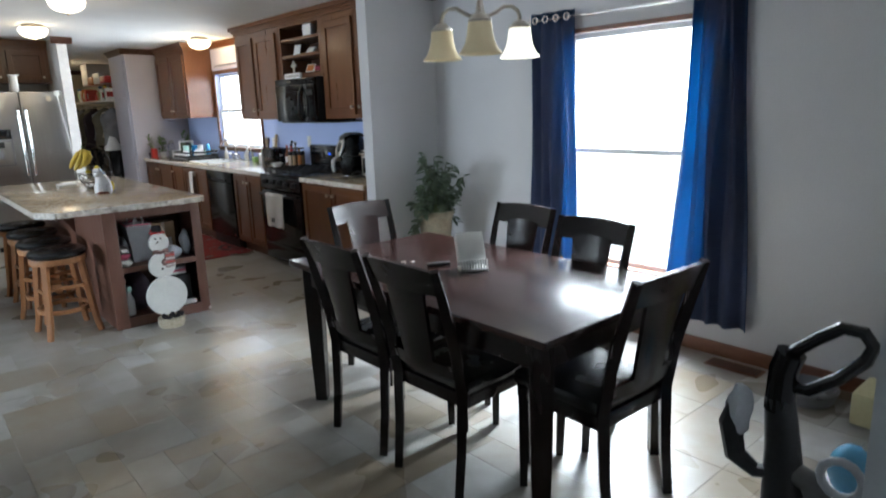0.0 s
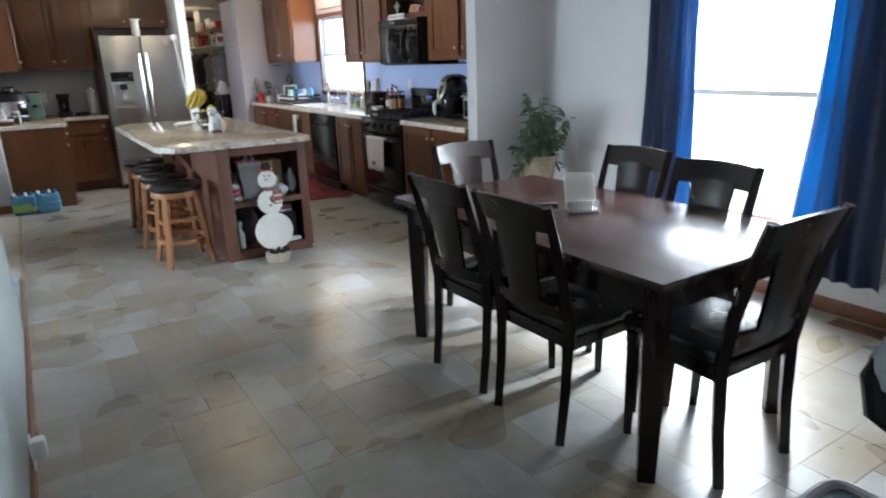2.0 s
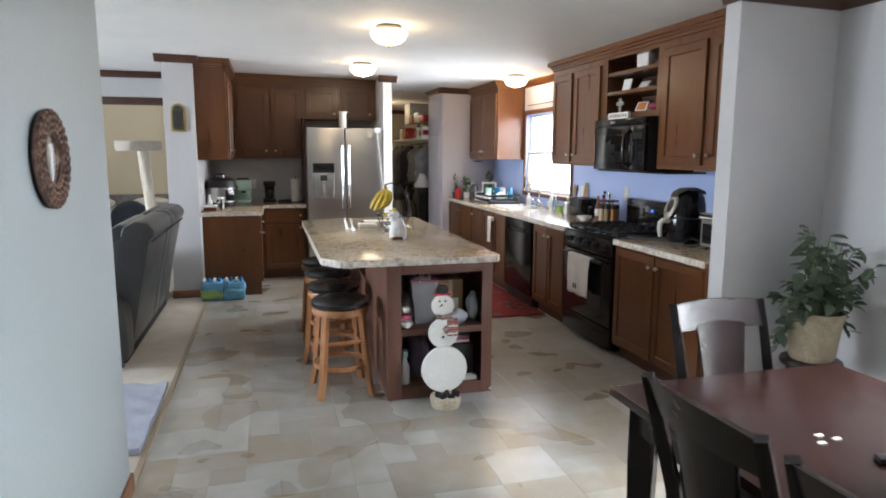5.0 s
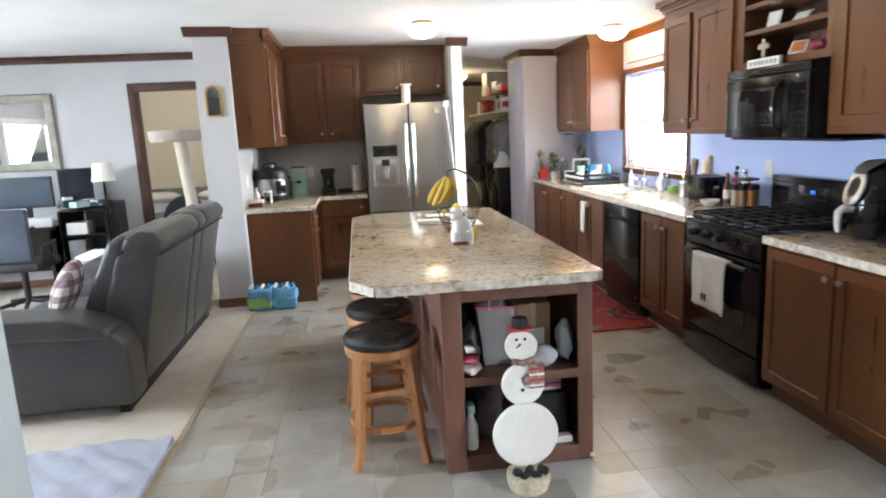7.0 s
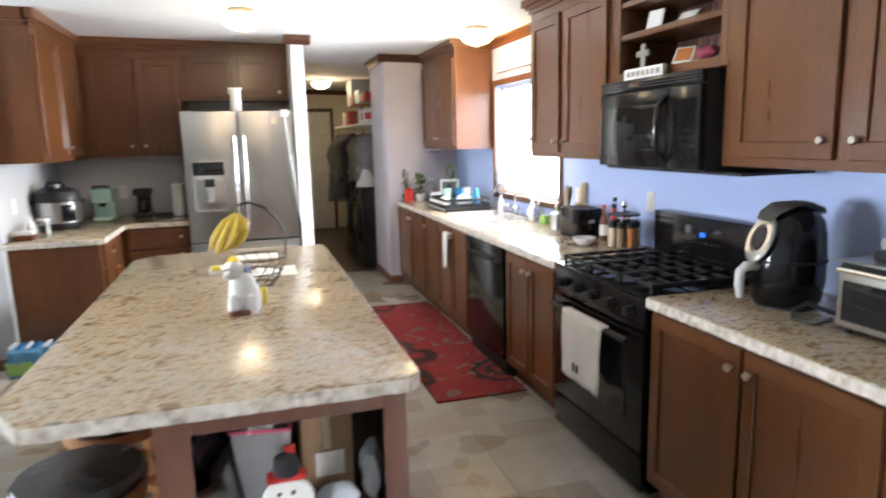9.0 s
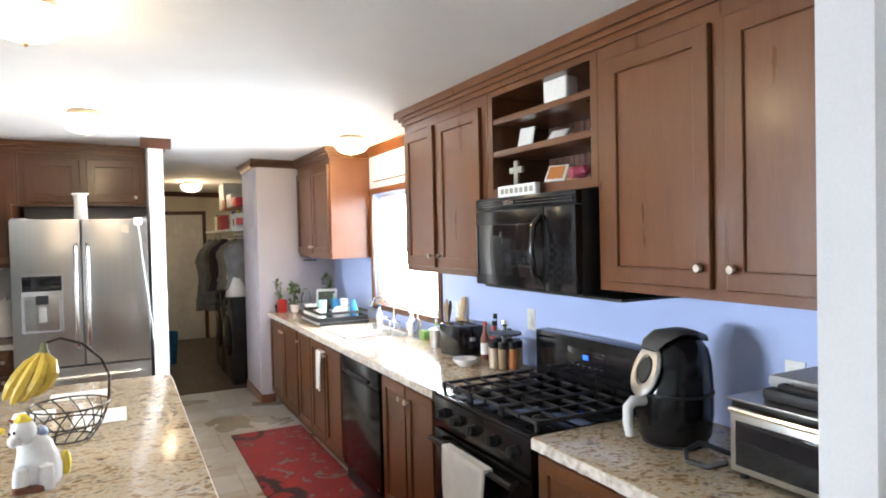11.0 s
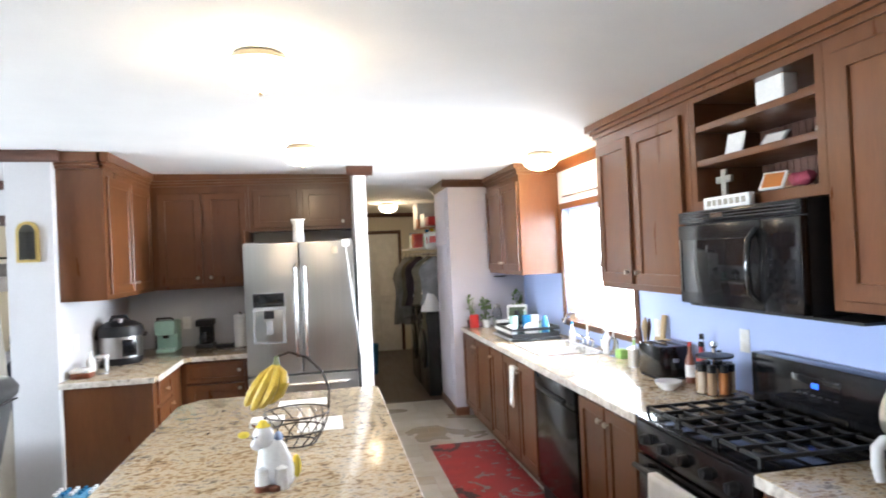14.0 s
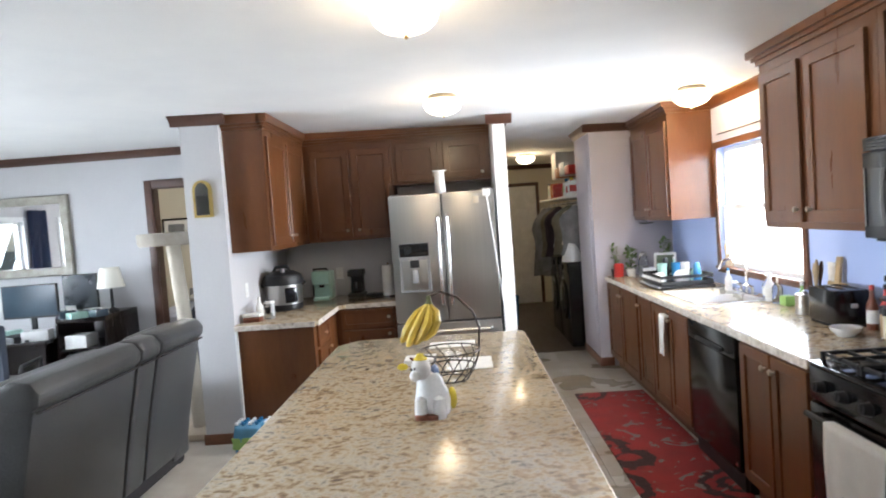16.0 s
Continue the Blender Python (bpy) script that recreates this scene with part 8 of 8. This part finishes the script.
def garment(y, w, z0, mat, label, x=3.34, half=0.19):
    """A garment on a hanger: sloping shoulders and a hem, with hanging folds."""
    g = thing("hanging_garment", (x, y, z0), label, "clothing", "clothes on the rail")
    bm, nz, na, rings = bmesh.new(), 12, 22, []
    for k in range(nz + 1):
        t = k / nz
        z = z0 + (1.63 - z0) * t
        wide = half * (1.0 - 0.12 * math.sin(t * 5)) if t < 0.75 else half * max(0.12, 1.0 - ((t - 0.75) / 0.25) ** 1.6)
        ring = []
        for q in range(na):
            a = 2 * math.pi * q / na
            fold = 1 + 0.16 * (1 - t) * math.sin(a * 7 + y * 31 + z * 4)
            ring.append(bm.verts.new((x + wide * fold * math.cos(a), y + w / 2 * fold * math.sin(a), z + 0.02 * (1 - t) * math.sin(a * 3 + y * 9))))
        rings.append(ring)
    for r0, r1 in zip(rings, rings[1:]):
        for q in range(na):
            bm.faces.new((r0[q], r0[(q + 1) % na], r1[(q + 1) % na], r1[q]))
    bm.faces.new(list(reversed(rings[0]))), bm.faces.new(rings[-1])
    part("cloth", crumple(bm, 0.02, 9, y), mat, g)
    part("hanger_hook", tube([(x, y, 1.62), (x, y, 1.66), (x + 0.005, y, 1.678), (x - 0.005, y, 1.685)], 0.004, 5), M_CHROME, g)


M_OLIVE = surface("olive_clothing", (0.10, 0.09, 0.06), (0.19, 0.17, 0.12), 0.95, scale=9, fine=150, bump=0.6)
for y, w, z0, mat, lab, dx in ((12.68, 0.11, 1.08, M_GREYFAB, "grey jacket hanging above the washing machine", 0.0), (12.80, 0.10, 1.20, M_TAN, "tan shirt hanging above the washing machine", 0.04), (12.92, 0.10, 1.05, M_OLIVE, "olive jacket hanging above the washing machine", -0.05), (13.05, 0.11, 1.14, M_GREYFAB, "grey hooded top hanging above the machines", -0.02), (13.2, 0.1, 1.18, M_CLOTH, "white pullover hanging above the machines", 0.02), (13.42, 0.11, 1.02, M_FABDK, "dark coat hanging above the dryer", -0.08), (13.65, 0.12, 1.0, M_OLIVE, "olive coat hanging above the dryer", -0.1), (14.0, 0.12, 0.8, M_GREYFAB, "long grey coat hanging beside the dryer", -0.12), (14.3, 0.12, 0.7, M_GREYFAB, "long grey coat hanging beside the dryer", -0.14)):
    garment(y, w, z0, mat, lab, 3.34 + dx)
single("white_laundry_bag", turned([(0.0, 0.9905), (0.12, 0.992), (0.115, 1.05), (0.07, 1.22), (0.03, 1.36), (0.0, 1.38)], (3.27, 12.70, 0), 20), M_CLOTH, "cream cloth laundry bag on the washing machine", "laundry bag")
sb = thing("side_table", (3.5, 15.0, 0), "white utility table with folded laundry beside the back door", "table")
part("top", rbox(3.38, 4.05, 14.6, 15.3, 0.95, 0.98, bev=0.004), M_WHITE, sb)
for x in (3.4, 4.02):
    for y in (14.63, 15.27):
        part("leg", rbox(x - 0.015, x + 0.015, y - 0.015, y + 0.015, 0.003, 0.95), M_WHITE, sb)
single("folded_laundry", rbox(3.42, 3.75, 14.7, 15.1, 0.981, 1.12, bev=0.03), M_CLOTH, "folded pale towels on the utility table", "laundry")
single("blue_bin", turned([(0.0, 0.003), (0.12, 0.004), (0.15, 0.42), (0.14, 0.42), (0.11, 0.02), (0.0, 0.02)], (2.62, 14.4, 0), 20), M_BLUE, "dark blue waste bin in the utility room", "bin")

# ---- carpet cleaner and pet bowls near the dining wall ----
vc = thing("carpet_cleaner", (2.32, 2.52, 0), "black upright carpet cleaner with a blue water tank", "vacuum cleaner")
part("foot", rbox(2.08, 2.42, 2.38, 2.66, 0.03, 0.17, bev=0.03), M_BLACKM, vc)
tk = part("tank", rbox(2.06, 2.29, 2.51, 2.69, 0.08, 0.235, bev=0.055), M_BLUE, vc, "translucent blue tank")
part("tank_rim", tube([(2.175 + 0.1 * math.copysign(abs(math.cos(t)) ** 0.6, math.cos(t)), 2.60 + 0.075 * math.copysign(abs(math.sin(t)) ** 0.6, math.sin(t)), 0.245) for t in [2 * math.pi * (i % 20) / 20 for i in range(22)]], 0.016, 8), plain("pale_grey_rim", (0.34, 0.34, 0.36), 0.4), tk, "grey tank rim")
part("tank_window", rbox(2.09, 2.26, 2.54, 2.66, 0.233, 0.245, bev=0.005), M_SCREENBL, tk)
part("body", tube([(2.33, 2.48, 0.12), (2.32, 2.475, 0.35), (2.31, 2.49, 0.55), (2.30, 2.505, 0.70)], [0.072, 0.062, 0.046, 0.038], 14), M_BLACKM, vc)
part("upper_post", tube([(2.30, 2.505, 0.66), (2.30, 2.50, 0.78), (2.30, 2.485, 0.83)], 0.038, 12), M_BLACK, vc)
part("handle_loop", tube([(2.30, 2.505, 0.75), (2.30, 2.485, 0.828), (2.30, 2.43, 0.88), (2.30, 2.373, 0.925), (2.30, 2.325, 0.925), (2.30, 2.302, 0.895), (2.30, 2.315, 0.855), (2.30, 2.37, 0.79), (2.30, 2.435, 0.738), (2.30, 2.49, 0.735)], 0.017, 10), M_BLACK, vc)
part("hose", tube([(2.33, 2.40, 0.14), (2.32, 2.37, 0.28), (2.31, 2.375, 0.40), (2.31, 2.41, 0.475), (2.31, 2.46, 0.485)], 0.033, 12), M_HOSE, vc, "ribbed grey hose")
part("tool", tube([(2.27, 2.60, 0.68), (2.26, 2.615, 0.60), (2.27, 2.60, 0.50), (2.29, 2.55, 0.46), (2.30, 2.50, 0.47)], [0.02, 0.032, 0.03, 0.022, 0.018], 10), M_BLACKM, vc, "black hand tool")
part("tool_nozzle", crumple(blob((2.265, 2.595, 0.64), (0.030, 0.034, 0.085), 16), 0.014, 24, 3), plain("cloudy_clear_plastic", (0.42, 0.44, 0.47), 0.12), vc, "cloudy clear plastic nozzle")
part("grip_ring", tube([(2.30, 2.34 + 0.05 * math.cos(t * math.pi / 6), 0.52 + 0.05 * math.sin(t * math.pi / 6)) for t in range(13)], 0.012, 8), M_GREY, vc, "grey cord hook")
for y in (2.40, 2.64):
    part("wheel", tube([(2.40, y - 0.012, 0.055), (2.40, y + 0.012, 0.055)], [0.054, 0.054], 18), M_BLACKM, vc)
single("pet_bowl", turned([(0.0, 0.0005), (0.12, 0.002), (0.145, 0.07), (0.13, 0.075), (0.11, 0.015), (0.0, 0.012)], (3.86, 2.95, 0), 26), plain("grey_bowl_plastic", (0.15, 0.15, 0.155), 0.3), "grey pet bowl on the floor by the wall", "bowl")
single("yellow_tub", rbox(3.72, 3.98, 2.50, 2.72, 0.0005, 0.16, bev=0.02), surface("pale_yellow_plastic", (0.55, 0.50, 0.28), (0.62, 0.57, 0.34), 0.4), "pale yellow plastic tub on the floor", "tub")
cw = thing("cat_water_fountain", (3.0, 2.50, 0), "white and blue pet water fountain on the floor", "water fountain")
part("base", turned([(0.0, 0.0005), (0.13, 0.002), (0.14, 0.08), (0.12, 0.10), (0.0, 0.10)], (3.0, 2.50, 0), 24), M_WHITE, cw)
part("tank", blob((3.0, 2.50, 0.17), (0.075, 0.075, 0.10), 18), M_BLUEPET, cw, "blue translucent tank")

# ---- floor blocks in mixed sizes: 300 nearest as single pieces, the rest in one sheet ----
UNIT, GAP = 0.165, 0.0008
block_meshes = {}


def block_mesh(w, d):
    if (w, d) not in block_meshes:
        bm = rbox(-w / 2, w / 2, -d / 2, d / 2, -0.006, 0.0)
        top = [e for e in bm.edges if all(v.co.z > -0.001 for v in e.verts)]
        bmesh.ops.bevel(bm, geom=top, offset=0.0008, segments=1, affect="EDGES")
        me = bpy.data.meshes.new("floor_block")
        bm.to_mesh(me)
        bm.free()
        me.materials.append(M_TILE)
        block_meshes[(w, d)] = me
    return block_meshes[(w, d)]


verts, faces, count = [], [], 0
NX, NY = int((XE - 0.322) / UNIT) + 1, int((12.478 - 0.30) / UNIT) + 1
taken, deal = set(), random.Random(31)
for j in range(NY):
    for i in range(NX):
        if (i, j) in taken:
            continue
        sizes = [(2, 2), (2, 2), (3, 2), (2, 1), (2, 1), (1, 1), (1, 2)]
        deal.shuffle(sizes)
        for w, d in sizes + [(1, 1)]:
            cells = {(i + a, j + b) for a in range(w) for b in range(d)}
            if not cells & taken and i + w <= NX and j + d <= NY:
                break
        taken |= cells
        a, c = 0.322 + i * UNIT, 0.30 + j * UNIT
        b, e = min(a + w * UNIT, XE), min(c + d * UNIT, 12.478)
        whole = b - a > w * UNIT - 1e-4 and e - c > d * UNIT - 1e-4
        if whole and count < 300 and 3.3 < c < 8.0 and 0.3 < a < 2.9:
            t = new("floor_block", block_mesh(w * UNIT - GAP, d * UNIT - GAP))
            t.location = ((a + b) / 2, (c + e) / 2, 0.0)
            t.parent = floor
            count += 1
        elif b - a > 0.004 and e - c > 0.004:
            a, b, c, e, k = a + GAP / 2, b - GAP / 2, c + GAP / 2, e - GAP / 2, len(verts)
            verts += [(a, c, -0.004), (b, c, -0.004), (b, e, -0.004), (a, e, -0.004), (a + 0.0008, c + 0.0008, 0), (b - 0.0008, c + 0.0008, 0), (b - 0.0008, e - 0.0008, 0), (a + 0.0008, e - 0.0008, 0)]
            faces += [(k + 4, k + 5, k + 6, k + 7), (k, k + 1, k + 5, k + 4), (k + 1, k + 2, k + 6, k + 5), (k + 2, k + 3, k + 7, k + 6), (k + 3, k, k + 4, k + 7)]
me = bpy.data.meshes.new("floor_blocks")
me.from_pydata(verts, [], faces)
me.materials.append(M_TILEFAR)
rest = new("floor_blocks", me)
rest.parent = floor
tagged(rest, kind="stuff")
